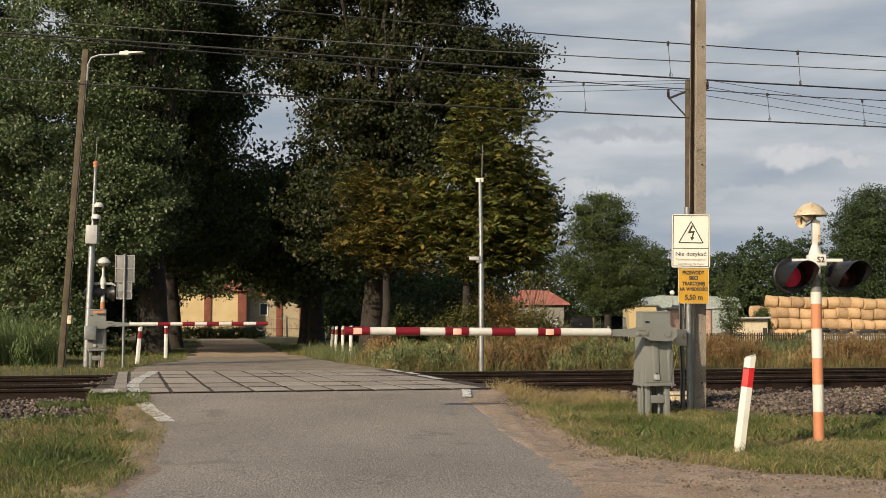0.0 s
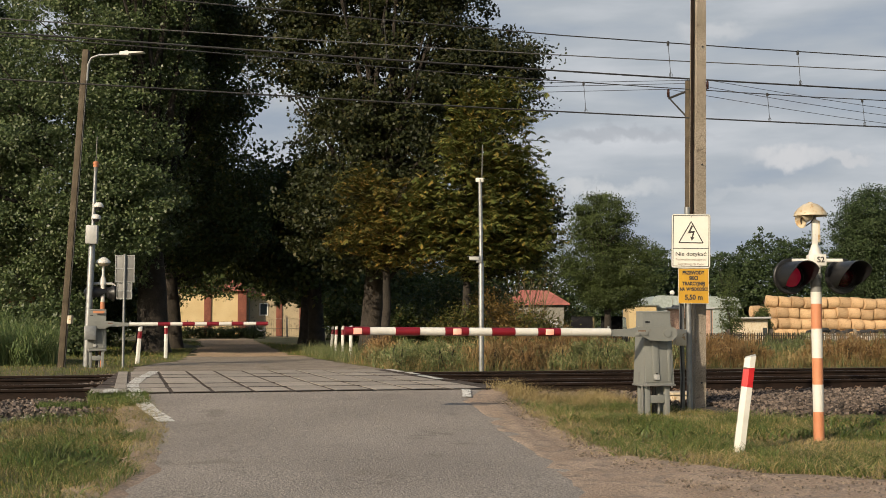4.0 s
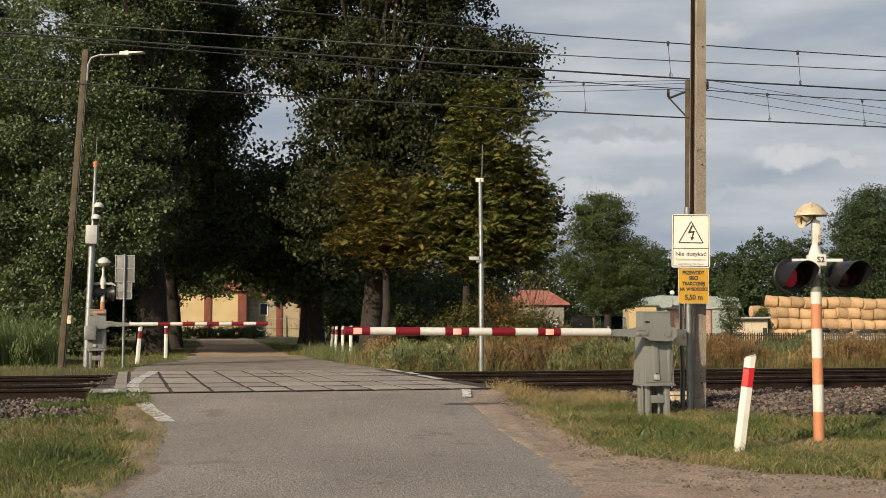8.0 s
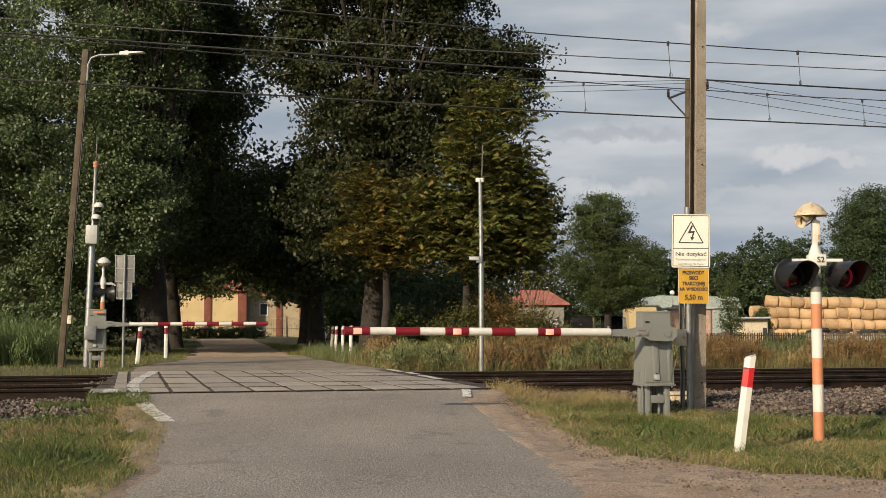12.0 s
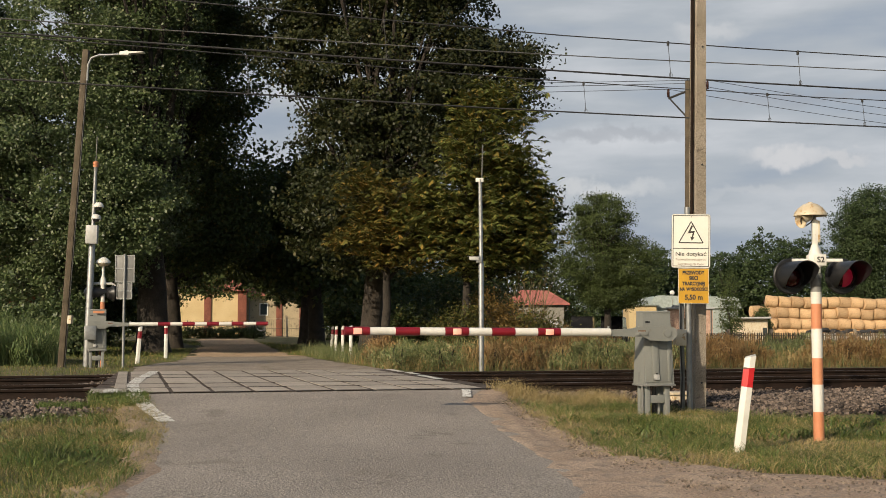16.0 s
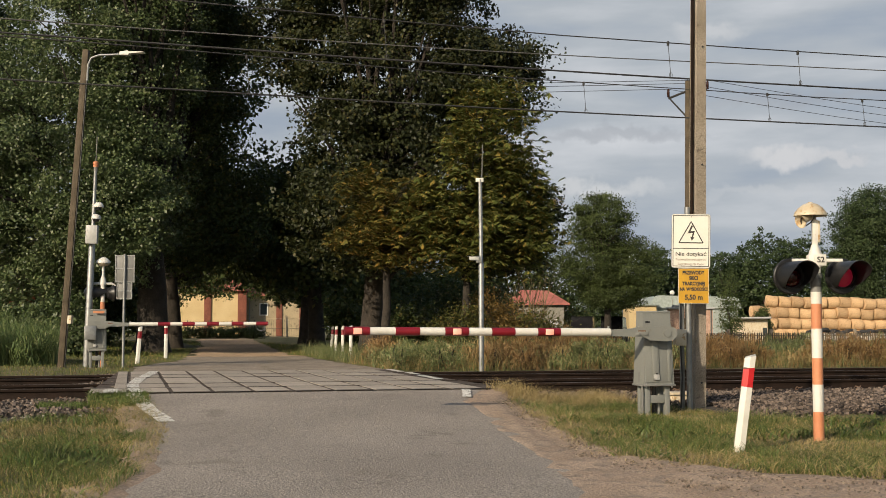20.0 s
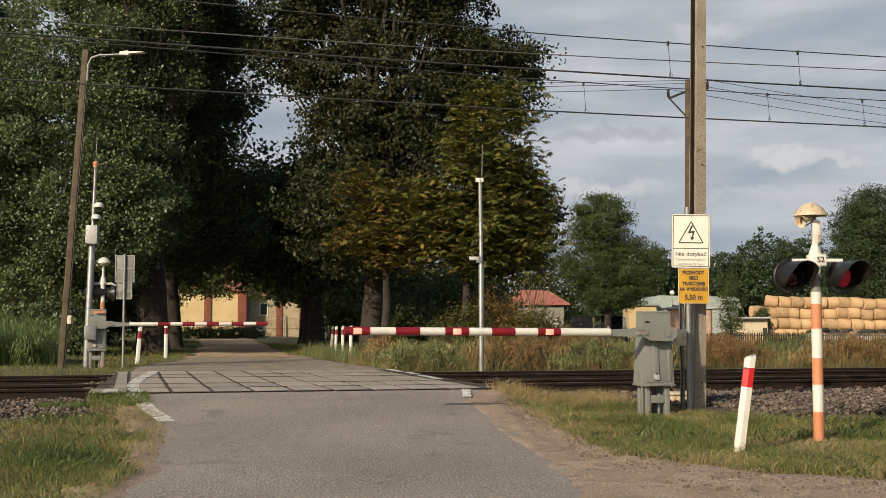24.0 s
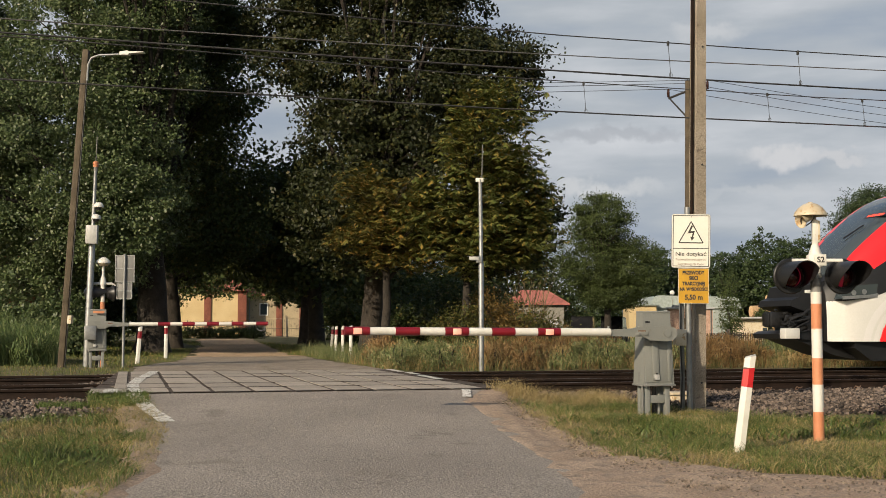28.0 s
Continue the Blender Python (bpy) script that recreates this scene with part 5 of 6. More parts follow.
w = part("window", Geo().box(-1.6, -0.6, -0.03, 0.0, 1.4, 2.6), GLASS_DARK, rb)
part("door", Geo().box(1.2, 2.1, -0.04, 0.0, -0.2, 2.1), PALE_BOX, rb)
lb = thing("long_roof_house", pose(2.0, 135, -0.2, 0, 0, 0), "low building with red roof behind bushes", "outbuilding")
part("wall", Geo().box(-3.5, 4, 0, 5, -0.3, 4.0), GREY_WALL, lb)
part("roof", Geo().prism([(-0.6, 3.9), (2.5, 5.4), (5.6, 3.9), (5.6, 3.7), (-0.6, 3.7)], -4, 4.4, pose(0, 0, 0, 0, 0, 90) @ Matrix.Scale(-1, 4, (0, 1, 0))), ROOF_RED, lb)

gh = thing("greenhouse", pose(27.5, 130, -0.2, 0, 0, 0), "pale green sheeted shed with brick gateposts", "shed")
part("wall", Geo().box(-4.6, 4.8, 0, 10, -0.3, 3.4), FILM_GREEN, gh)
part("roof", Geo().prism([(-4.9, 3.35), (-4.5, 4.5), (-3.9, 4.75), (4.2, 4.6), (4.8, 4.4), (5.1, 3.35)], -0.3, 10.3), FILM_GREEN, gh)
for k in range(6):
    part("seam", Geo().box(-4.2 + k * 1.75, -4.14 + k * 1.75, -0.34, -0.3, 0.2, 4.3 if 0 < k < 5 else 3.6), GREY_WALL, gh)
bp = thing("brick_lodge", pose(20.9, 100, -0.2, 0, 0, -8), "small brick gate building with a pale cornice", "outbuilding")
part("wall", Geo().box(-1.85, 1.75, 0, 3, -0.2, 2.75), PINK_BRICK, bp)
part("cornice", Geo().box(-2.05, 1.95, -0.2, 3.2, 2.75, 2.92, 0.03), PALE_BOX, bp)
part("upper_cornice", Geo().box(-1.5, 1.4, -0.1, 2.6, 2.92, 3.1, 0.03), PALE_BOX, bp)
part("door", Geo().box(-0.9, 0.1, -0.03, 0.0, -0.2, 2.0), FENCE_WOOD, bp, "grey plank door")
part("downpipe", Geo().tube([(1.6, -0.08, 0), (1.6, -0.08, 2.7)], 0.05, 8), DARK_GREY, bp)
fl = thing("flood_light", pose(25.3, 131, 4.6), "small white flood lamp on a shed roof", "flood lamp")
part("stem", Geo().tube([(0, 0, -0.6), (0, 0, 0.1)], 0.06, 8), GALV, fl)
part("lamp_body", Geo().lathe([(0.0, 0.55), (0.2, 0.5), (0.3, 0.3), (0.22, 0.1), (0.0, 0.05)], 14), WHITE_PAINT, fl)
oc = thing("ochre_shed", pose(21.6, 128, -0.2), "ochre plastered shed partly behind foliage", "shed")
part("wall", Geo().box(-1.6, 1.4, 0, 4, -0.2, 3.6), OCHRE, oc)
part("roof", Geo().box(-1.9, 1.7, -0.3, 4.2, 3.6, 3.85, 0.03), FILM_GREEN, oc)
sh = thing("garden_shed", pose(25.9, 100, -0.2, 0, 0, -14), "small whitewashed shed with a flat dark roof", "shed")
part("wall", Geo().box(-1.6, 1.35, 0, 2.4, -0.2, 1.95), CREAM, sh)
part("roof", Geo().prism([(-1.95, 1.95), (1.65, 2.0), (1.65, 2.12), (-1.95, 2.07)], -0.55, 2.7), PALE_BOX, sh, "pale sheet roof")
part("roof_edge", Geo().box(-1.95, 1.65, -0.58, -0.55, 1.93, 2.02), DARK_GREY, sh)
part("window", Geo().box(0.95, 1.3, -0.02, 0.0, 0.5, 1.2), GLASS_DARK, sh)


def parked_van(m, label):
    th = thing("parked_van", m, label, "van", "parked vans")
    body = Geo().prism([(-2.0, 0.35), (2.2, 0.35), (2.25, 1.0), (1.75, 1.25), (1.25, 2.05), (-1.9, 2.15), (-2.0, 1.9)], -0.9, 0.9)
    part("body", body, VAN_BLACK, th)
    part("side_window", Geo().prism([(1.5, 1.28), (1.1, 1.9), (0.2, 1.92), (0.2, 1.28)], -0.915, -0.9), GLASS_DARK, th)
    part("rear_window", Geo().prism([(-0.1, 1.28), (-0.1, 1.92), (-1.7, 1.92), (-1.7, 1.28)], -0.915, -0.9), GLASS_DARK, th)
    for x in (-1.3, 1.45):
        wh = part("wheel", Geo().tube([(x, -0.94, 0.34), (x, -0.72, 0.34)], 0.34, 20), RUBBER, th)
        part("rim", Geo().tube([(x, -0.95, 0.34), (x, -0.93, 0.34)], 0.2, 16), GALV, wh)
    for x in (2.2, -1.98):
        part("lamp", Geo().box(x - 0.06, x + 0.05, -0.91, -0.6, 0.85, 1.0, 0.01), GALV, th)
    return th


parked_van(pose(11.9, 101, -0.2, 0, 0, 80), "dark van parked in shade under the tree")
parked_van(pose(14.6, 101.5, -0.2, 0, 0, 76), "dark van parked in shade under the tree")

# straw bales, four courses
bale_prof = [(0.0, -0.60), (0.50, -0.60), (0.57, -0.58), (0.595, -0.52), (0.605, -0.2), (0.605, 0.2), (0.595, 0.52), (0.57, 0.58), (0.50, 0.60), (0.0, 0.60)]
rng = random.Random(11)
bale_meshes = []
for k in range(4):
    g = Geo().lathe(bale_prof, 20)
    g.v = [(x * (1 + 0.06 * noise.noise((x * 3, y * 3, z * 3 + k * 9))), y * (1 + 0.06 * noise.noise((x * 3, y * 3, z * 3 + k * 5))), z) for x, y, z in g.v]
    bale_meshes.append(mesh_of("straw_bale", g, STRAW, 50))
first = None
for row in range(4):
    n = 19
    for i in range(n):
        if row == 3 and i < 1:
            continue
        x = 31.3 + (i + (0.1, 0.45, 0.3, 0.6)[row]) * 1.22 + rng.uniform(-0.07, 0.07)
        z = 0.66 + row * 1.06 + rng.uniform(-0.06, 0.06) - 0.2 + (0.2 * noise.noise((i * 0.35, 3, 1)) if row else 0) - 0.028 * i
        ob = new("straw_bale", bale_meshes[rng.randrange(4)])
        ob.matrix_basis = pose(x, 120 + rng.uniform(-0.15, 0.15), z, 0, 90 + rng.uniform(-5, 7), rng.uniform(-9, 9))
        tagged(ob, "round golden straw bale in a stacked wall", "straw bale", "stacked straw bales")
rng = random.Random(12)
for i in range(13):
    g = Geo()
    r0 = rng.uniform(0.3, 0.42)
    for k in range(14):
        a = 2 * math.pi * k / 14
        for j in range(6):
            b = 2 * math.pi * j / 6
            g.v.append(((r0 + 0.13 * math.cos(b)) * math.cos(a), (r0 + 0.13 * math.cos(b)) * math.sin(a), 0.13 * math.sin(b)))
    for k in range(14):
        for j in range(6):
            g.f.append((k * 6 + j, ((k + 1) % 14) * 6 + j, ((k + 1) % 14) * 6 + (j + 1) % 6, k * 6 + (j + 1) % 6))
    ob = part("old_tyre", g, RUBBER, None, "", pose(34.0 + i * 0.62 + rng.uniform(-0.2, 0.2), 110 + rng.uniform(-0.5, 0.5), 0.56 + rng.uniform(0, 0.25), rng.uniform(-20, 20), rng.uniform(-15, 15), 0))
    tagged(ob, "old black tyre weighing down white sheeting", "tyre", "old tyres")
g = Geo()
for j in range(8):
    for i in range(22):
        g.v.append((33.2 + i * 0.48, 108.8 + j * 0.4, 0.0 + 0.6 * math.sin(j / 7 * 3.1) + 0.12 * noise.noise((i * 0.6, j * 0.6, 2)) - 0.12))
for j in range(7):
    for i in range(21):
        g.f.append((j * 22 + i, j * 22 + i + 1, (j + 1) * 22 + i + 1, (j + 1) * 22 + i))
tagged(part("plastic_sheet", g, WHITE_PAINT), "crumpled white plastic sheet under old tyres", "plastic sheet")

# grey picket fence
pf = thing("picket_fence", pose(0, 0, 0), "weathered grey wooden picket fence behind the weeds", "fence")
picket = mesh_of("picket", Geo().prism([(-0.045, 0.0), (0.045, 0.0), (0.045, 0.76), (0.0, 0.83), (-0.045, 0.76)], -0.012, 0.012), FENCE_WOOD, None)
post_me = mesh_of("post", Geo().box(-0.09, 0.09, -0.09, 0.09, -0.3, 1.05, 0.015), CONCRETE, None)
A0, A1 = Vector((7.0, 76, -0.15)), Vector((30.5, 80, -0.15))
n = int((A1 - A0).length / 0.155)
for i in range(n):
    v = A0.lerp(A1, i / n)
    ob = new("picket", picket)
    ob.parent, ob.matrix_basis = pf, pose(v.x, v.y, v.z + random.uniform(-0.03, 0.03), 0, random.uniform(-2, 2), 9.7)
for i in range(9):
    v = A0.lerp(A1, i / 8)
    ob = new("post", post_me)
    ob.parent, ob.matrix_basis = pf, pose(v.x, v.y + 0.12, v.z, 0, 0, 9.7)
for z in (0.22, 0.62):
    part("rail", Geo().tube([A0 + Vector((0, 0.05, z)), A1 + Vector((0, 0.05, z))], 0.04, 4), FENCE_WOOD, pf)

# ---- trees ----
tree("lime_tree", "broad old lime tree with dense sunlit green leaves", (-11.5, 47, -0.05), 0.6, 5.0,
     [(-3.6, -1.5, 7.2, 3.8, 4, 4.6), (-0.5, -1.8, 6.4, 2.0, 3.4, 3.6), (-0.6, -4, 5.2, 2.2, 2.2, 2.2), (-1.9, 0, 12.4, 3.9, 4, 4.4), (-4.8, -1, 3.9, 2.6, 2, 2.3), (-1.0, 0, 18, 5, 5, 4), (-6.8, 0.5, 7.6, 2.4, 3, 3.0)],
     1900, 130, 0.125, LEAF_LIME, 21, limbs=34, clump_r=0.56, shell=0.42, flat=0.55, sway=0.16, ragged=0.10)
# the old lime's shaded right side, added as a tree with darker leaves
tree("lime_tree", "right half of the old lime, its shade put into darker leaves", (-12.9, 54, -0.05), 0.4, 5.0,
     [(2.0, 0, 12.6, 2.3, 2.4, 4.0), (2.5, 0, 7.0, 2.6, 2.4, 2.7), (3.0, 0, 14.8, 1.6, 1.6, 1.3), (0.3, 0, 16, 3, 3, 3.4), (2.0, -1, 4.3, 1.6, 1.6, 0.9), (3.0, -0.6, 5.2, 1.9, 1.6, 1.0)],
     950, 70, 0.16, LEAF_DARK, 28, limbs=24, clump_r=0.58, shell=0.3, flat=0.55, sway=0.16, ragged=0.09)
for x, y, sd in ((-22.5, 54, 24), (-28.5, 67, 25)):
    tree("lime_tree", "old lime tree at the edge of the park", (x, y, -0.05), 0.45, 5.0,
         [(0, 0, 7.0, 4.2, 4, 3.8), (0.5, 0, 12, 4.4, 4, 4.0), (-0.5, 0, 16, 3.4, 3.4, 3)], 620, 60, 0.21, LEAF_LIME, sd, limbs=10, clump_r=0.75, shell=0.4, flat=0.6)
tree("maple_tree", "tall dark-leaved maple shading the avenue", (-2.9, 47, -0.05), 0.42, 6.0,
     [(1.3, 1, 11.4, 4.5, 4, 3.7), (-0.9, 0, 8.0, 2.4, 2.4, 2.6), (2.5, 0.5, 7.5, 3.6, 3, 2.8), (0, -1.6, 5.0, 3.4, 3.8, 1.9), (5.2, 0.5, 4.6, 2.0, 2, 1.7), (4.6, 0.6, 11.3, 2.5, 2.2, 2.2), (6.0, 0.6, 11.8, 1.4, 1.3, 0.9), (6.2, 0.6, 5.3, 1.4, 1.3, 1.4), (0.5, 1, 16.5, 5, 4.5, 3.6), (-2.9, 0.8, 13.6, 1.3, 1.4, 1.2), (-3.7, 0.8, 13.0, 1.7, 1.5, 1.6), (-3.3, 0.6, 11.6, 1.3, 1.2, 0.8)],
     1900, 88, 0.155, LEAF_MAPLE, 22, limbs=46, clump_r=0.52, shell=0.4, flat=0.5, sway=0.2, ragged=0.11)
tree("chestnut_tree", "horse chestnut with yellowing hanging leaves", (0.6, 41, -0.05), 0.15, 3.5,
     [(1.0, 0, 7.4, 1.75, 1.5, 2.4), (1.3, 0, 5.2, 1.9, 1.5, 1.9), (-0.9, -0.5, 5.0, 1.4, 1.3, 1.1), (0.3, -0.6, 4.1, 1.8, 1.5, 1.2), (1.7, 0, 4.2, 1.6, 1.5, 1.7)],
     640, 13, 0.27, LEAF_CHESTNUT, 23, "palmate", limbs=12, clump_r=0.42, shell=0.5, flat=0.5, sway=0.3)
tree("chestnut_tree", "horse chestnut with browning amber leaves", (-2.1, 41.8, -0.05), 0.16, 3.4,
     [(-0.6, -0.4, 5.8, 1.1, 1.0, 0.8), (0.7, -0.5, 5.1, 1.2, 1.2, 1.2), (-0.5, -0.5, 4.3, 1.4, 1.2, 0.7), (0.9, -0.5, 3.7, 1.3, 1.2, 0.8)],
     210, 12, 0.25, LEAF_AMBER, 27, "palmate", limbs=10, clump_r=0.42, shell=0.5, flat=0.5, sway=0.3)
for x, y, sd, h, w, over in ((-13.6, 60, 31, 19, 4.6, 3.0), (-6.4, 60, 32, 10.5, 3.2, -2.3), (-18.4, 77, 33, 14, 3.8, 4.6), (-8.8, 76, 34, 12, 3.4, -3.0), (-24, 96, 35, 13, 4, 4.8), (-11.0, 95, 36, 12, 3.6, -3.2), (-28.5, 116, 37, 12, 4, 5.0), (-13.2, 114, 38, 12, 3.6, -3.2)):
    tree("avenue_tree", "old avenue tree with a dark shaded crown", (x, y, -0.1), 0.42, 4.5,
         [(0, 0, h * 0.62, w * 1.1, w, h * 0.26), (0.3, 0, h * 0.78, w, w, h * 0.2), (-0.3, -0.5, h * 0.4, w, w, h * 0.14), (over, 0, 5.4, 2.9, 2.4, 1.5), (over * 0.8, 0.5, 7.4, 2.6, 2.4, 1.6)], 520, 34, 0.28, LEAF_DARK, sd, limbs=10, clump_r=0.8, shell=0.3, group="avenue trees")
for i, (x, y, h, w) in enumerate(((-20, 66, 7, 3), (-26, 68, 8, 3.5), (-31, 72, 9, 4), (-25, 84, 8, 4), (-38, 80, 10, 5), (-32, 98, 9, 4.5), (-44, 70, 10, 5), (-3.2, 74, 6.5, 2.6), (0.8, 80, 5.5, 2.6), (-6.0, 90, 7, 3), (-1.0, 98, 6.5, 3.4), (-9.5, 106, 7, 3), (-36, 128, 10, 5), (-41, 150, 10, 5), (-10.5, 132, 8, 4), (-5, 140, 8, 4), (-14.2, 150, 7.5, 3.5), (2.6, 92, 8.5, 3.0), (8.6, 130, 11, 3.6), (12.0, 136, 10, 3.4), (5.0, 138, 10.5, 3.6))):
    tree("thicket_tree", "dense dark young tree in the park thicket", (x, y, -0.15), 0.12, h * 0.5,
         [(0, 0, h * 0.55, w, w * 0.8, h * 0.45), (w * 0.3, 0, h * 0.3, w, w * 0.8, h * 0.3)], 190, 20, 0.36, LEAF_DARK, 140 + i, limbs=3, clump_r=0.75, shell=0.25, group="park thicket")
for i in range(6):
    tree("hedge_bush", "low dark hedge bush before the house", (-28.5 + i * 1.75, 124, -0.15), 0.05, 0.5, [(0, 0, 0.6, 1.3, 0.9, 0.6)], 60, 30, 0.16, LEAF_ASH, 170 + i, limbs=3, clump_r=0.3, category="bush", group="hedge bushes")
tree("robinia_tree", "rounded green tree standing alone in the yard", (13.4, 97, -0.2), 0.3, 4.0,
     [(-0.4, 0, 10.0, 2.5, 2.8, 2.4), (-1.4, 0, 6.2, 3.0, 2.6, 3.0), (2.0, 0, 6.2, 2.5, 2.2, 2.8), (0.4, 0, 4.0, 2.7, 2.2, 1.6)], 1150, 70, 0.185, LEAF_ASH, 41, "narrow", limbs=26, clump_r=0.6, shell=0.35, flat=0.45, ragged=0.08)
tree("poplar_tree", "tall full green tree behind the bales", (44.6, 127, -0.2), 0.4, 4.0,
     [(0, 0, 11.0, 2.8, 3.4, 4.0), (1.8, 0, 13.0, 3.2, 3, 3.4), (-0.4, 0, 6.5, 3.2, 3, 3.6), (2.5, 0, 7, 4, 3, 4)], 1100, 60, 0.21, LEAF_FAR, 42, limbs=14, clump_r=0.8)
rr = random.Random(9)
for i, (px_, top) in enumerate(((1165, 432), (1185, 452), (1210, 446), (1235, 440), (1258, 450), (1282, 440), (1303, 446), (1325, 422), (1352, 405), (1380, 407), (1404, 420), (1428, 412), (1455, 424), (1495, 430), (1530, 420), (1145, 450), (1085, 470), (1040, 480))):
    y = 205 + rr.uniform(-8, 8)
    k = 2100 / y
    h = (582 - top) / k + 0.9
    tree("far_tree", "distant dark green woodland tree", ((px_ - 784) / k, y, -0.2), 0.35, h * 0.35,
         [(0, 0, h * 0.76, 2.4, 2.6, h * 0.24), (rr.uniform(-1.2, 1.2), 0, h * 0.45, 3.6, 2.8, h * 0.33), (rr.uniform(-1, 1), 0, h * 0.2, 3.6, 2.6, h * 0.22)], 250, 22, 0.46, LEAF_FAR, 60 + i, limbs=3, clump_r=0.8, group="far woodland")
tree("young_tree", "young ash sapling in front of the shed", (22.3, 92, -0.2), 0.1, 2.0, [(-0.1, 0, 3.4, 0.7, 0.7, 2.1), (0.1, 0, 1.3, 0.8, 0.7, 1.1)], 105, 34, 0.13, LEAF_ASH, 71, limbs=12, clump_r=0.4)

# bushes
for i, (x, y, w, h, mt, lab) in enumerate(((-15.5, 44, 2.3, 3.4, LEAF_LIME, "sunlit green bush under the lime tree"), (-17.6, 45, 1.6, 2.4, LEAF_LIME, "sunlit green bush under the lime tree"), (-13.2, 41.5, 1.0, 2.2, LEAF_LIME, "sunlit green bush under the lime tree"),
        (1.9, 66, 2.2, 4.4, LEAF_DARK, "tall dark shrub behind the roadside bushes"), (-0.6, 66, 2.4, 4.5, LEAF_DARK, "tall dark shrub behind the roadside bushes"),
        (0.75, 39.6, 0.7, 1.9, LEAF_BUSH, "yellowing leafy roadside bush"), (1.65, 40.2, 0.6, 2.6, LEAF_RUST, "brown-leaved climber in a roadside bush"), (2.15, 39.6, 0.5, 1.9, LEAF_RUST, "brown-leaved climber in a roadside bush"), (2.75, 39.4, 0.6, 1.5, LEAF_BUSH, "yellowing leafy roadside bush"), (3.2, 40.3, 0.5, 1.75, LEAF_BUSH, "yellowing leafy roadside bush"), (3.7, 39.8, 0.5, 1.3, LEAF_BUSH, "yellowing leafy roadside bush"), (0.1, 40, 0.6, 1.5, LEAF_BUSH, "yellowing leafy roadside bush"),
        (-1.2, 52, 1.2, 2.0, LEAF_DARK, "dark shrub under the maple"), (-4.4, 56, 0.8, 2.2, LEAF_DARK, "dark shrub under the maple"), (27.9, 104, 0.5, 2.9, LEAF_ASH, "slender green bush beside the shed"))):
    tree("bush", lab, (x, y, -0.1), 0.06, 0.8, [(0, 0, h * 0.5, w, w * 0.8, h * 0.48), (w * 0.4, 0, h * 0.35, w * 0.8, w * 0.7, h * 0.33)], 190 if y > 41 else 110, 36, 0.15 if y > 41 else 0.075, mt, 80 + i, limbs=14, clump_r=0.35, category="bush")
bs = thing("bare_shrub", pose(2.9, 40.6, -0.1), "half-bare brown elder shrub", "bush")
rr = random.Random(4)
for i in range(26):
    g = Geo()
    a = Vector((rr.uniform(-0.3, 0.3), rr.uniform(-0.2, 0.2), 0))
    e = Vector((rr.uniform(-0.5, 0.9), rr.uniform(-0.4, 0.4), rr.uniform(1.1, 3.2)))
    limb(g, a, e, 0.022, 0.008, rr, 0.12, 5)
    limb(g, a.lerp(e, 0.6), e + Vector((rr.uniform(-0.7, 0.7), 0, rr.uniform(-0.2, 0.6))), 0.011, 0.004, rr, 0.1, 4)
    part("branch", g, DRY_TWIG, bs)

# ---- grass ----
def turf_z(s, p):
    z = ground_z(s, p)
    if s < 1.0 and s > edge_left(p) - 0.6:
        z = max(z, road_z(p) - 0.01)
    return z


def toe(s, p):
    return verge(s, p) and p < 0.35 * noise.noise((s * 1.1, 2, 0)) + float(np.interp(s, [-4, -1.9, -1.3, -0.8, -0.2, 1, 4, 5.2, 7.2, 7.9, 8.6], [14.0, 14.3, 15.3, 16.6, 17.3, 17.5, 17.3, 17.9, 17.6, 15.3, 14.2]))


blades("verge_grass", "short patchy green grass on the verge", 150000, [(-6.5, 0.5, 8.0, 17.7), (4.4, 12.5, 8.4, 17.9)], 0.02, 0.075, 0.003, GRASS, 2, turf_z, 1.0, 0.0, "grass", toe)
blades("lush_verge_grass", "taller lush dark green tufts on the verge", 110000, [(-6.5, 0.2, 8.0, 16.4), (4.6, 12.5, 8.8, 17.8)], 0.04, 0.14, 0.0032, LUSH, 4, turf_z, 0.9, 0.24, "grass", toe)
blades("dry_verge_grass", "dry straw-coloured grass on the verge", 110000, [(4.4, 12.5, 8.6, 17.9), (-6, 0.5, 8.5, 17.5)], 0.03, 0.10, 0.0022, STRAW_GRASS, 5, turf_z, 1.4, -0.1, "grass", toe)
blades("verge_herbs", "low broad-leaved herbs among the grass", 14000, [(-6.5, 0.0, 8.0, 16.0), (4.8, 12.5, 8.8, 14.8)], 0.05, 0.12, 0.013, LUSH, 14, turf_z, 1.3, 0.22, "herbs", toe)
blades("straw_edge", "dry matted straw along the gravel shoulder", 15000, [(4.4, 12.5, 8.4, 16.5)], 0.06, 0.22, 0.002, STRAW_GRASS, 25, ground_z, 2.6, 0.0, "grass", lambda s, p: s > 4 and verge(s + 0.2, p) and not verge(s - 0.6, p))
blades("track_straw", "bleached tall grass along the ballast toe", 5000, [(5.2, 7.6, 16.6, 17.9)], 0.08, 0.26, 0.0025, STRAW_GRASS, 28, turf_z, 0.9, -0.1, "grass", toe)
blades("panel_tufts", "green tufts against the first panel edge", 3500, [(-1.2, 0.25, 16.7, 17.74)], 0.04, 0.12, 0.004, LUSH, 26, lambda s, p: max(turf_z(s, p), -0.14), 0.7, 0.0, "grass")
blades("tall_weeds", "tall dry weeds and grass beyond the tracks", 30000, [(5.9, 32, 27.6, 33)], 0.15, 0.5, 0.0026, DRY, 6, ground_z, 0.6, 0.0, "weeds", off_road)
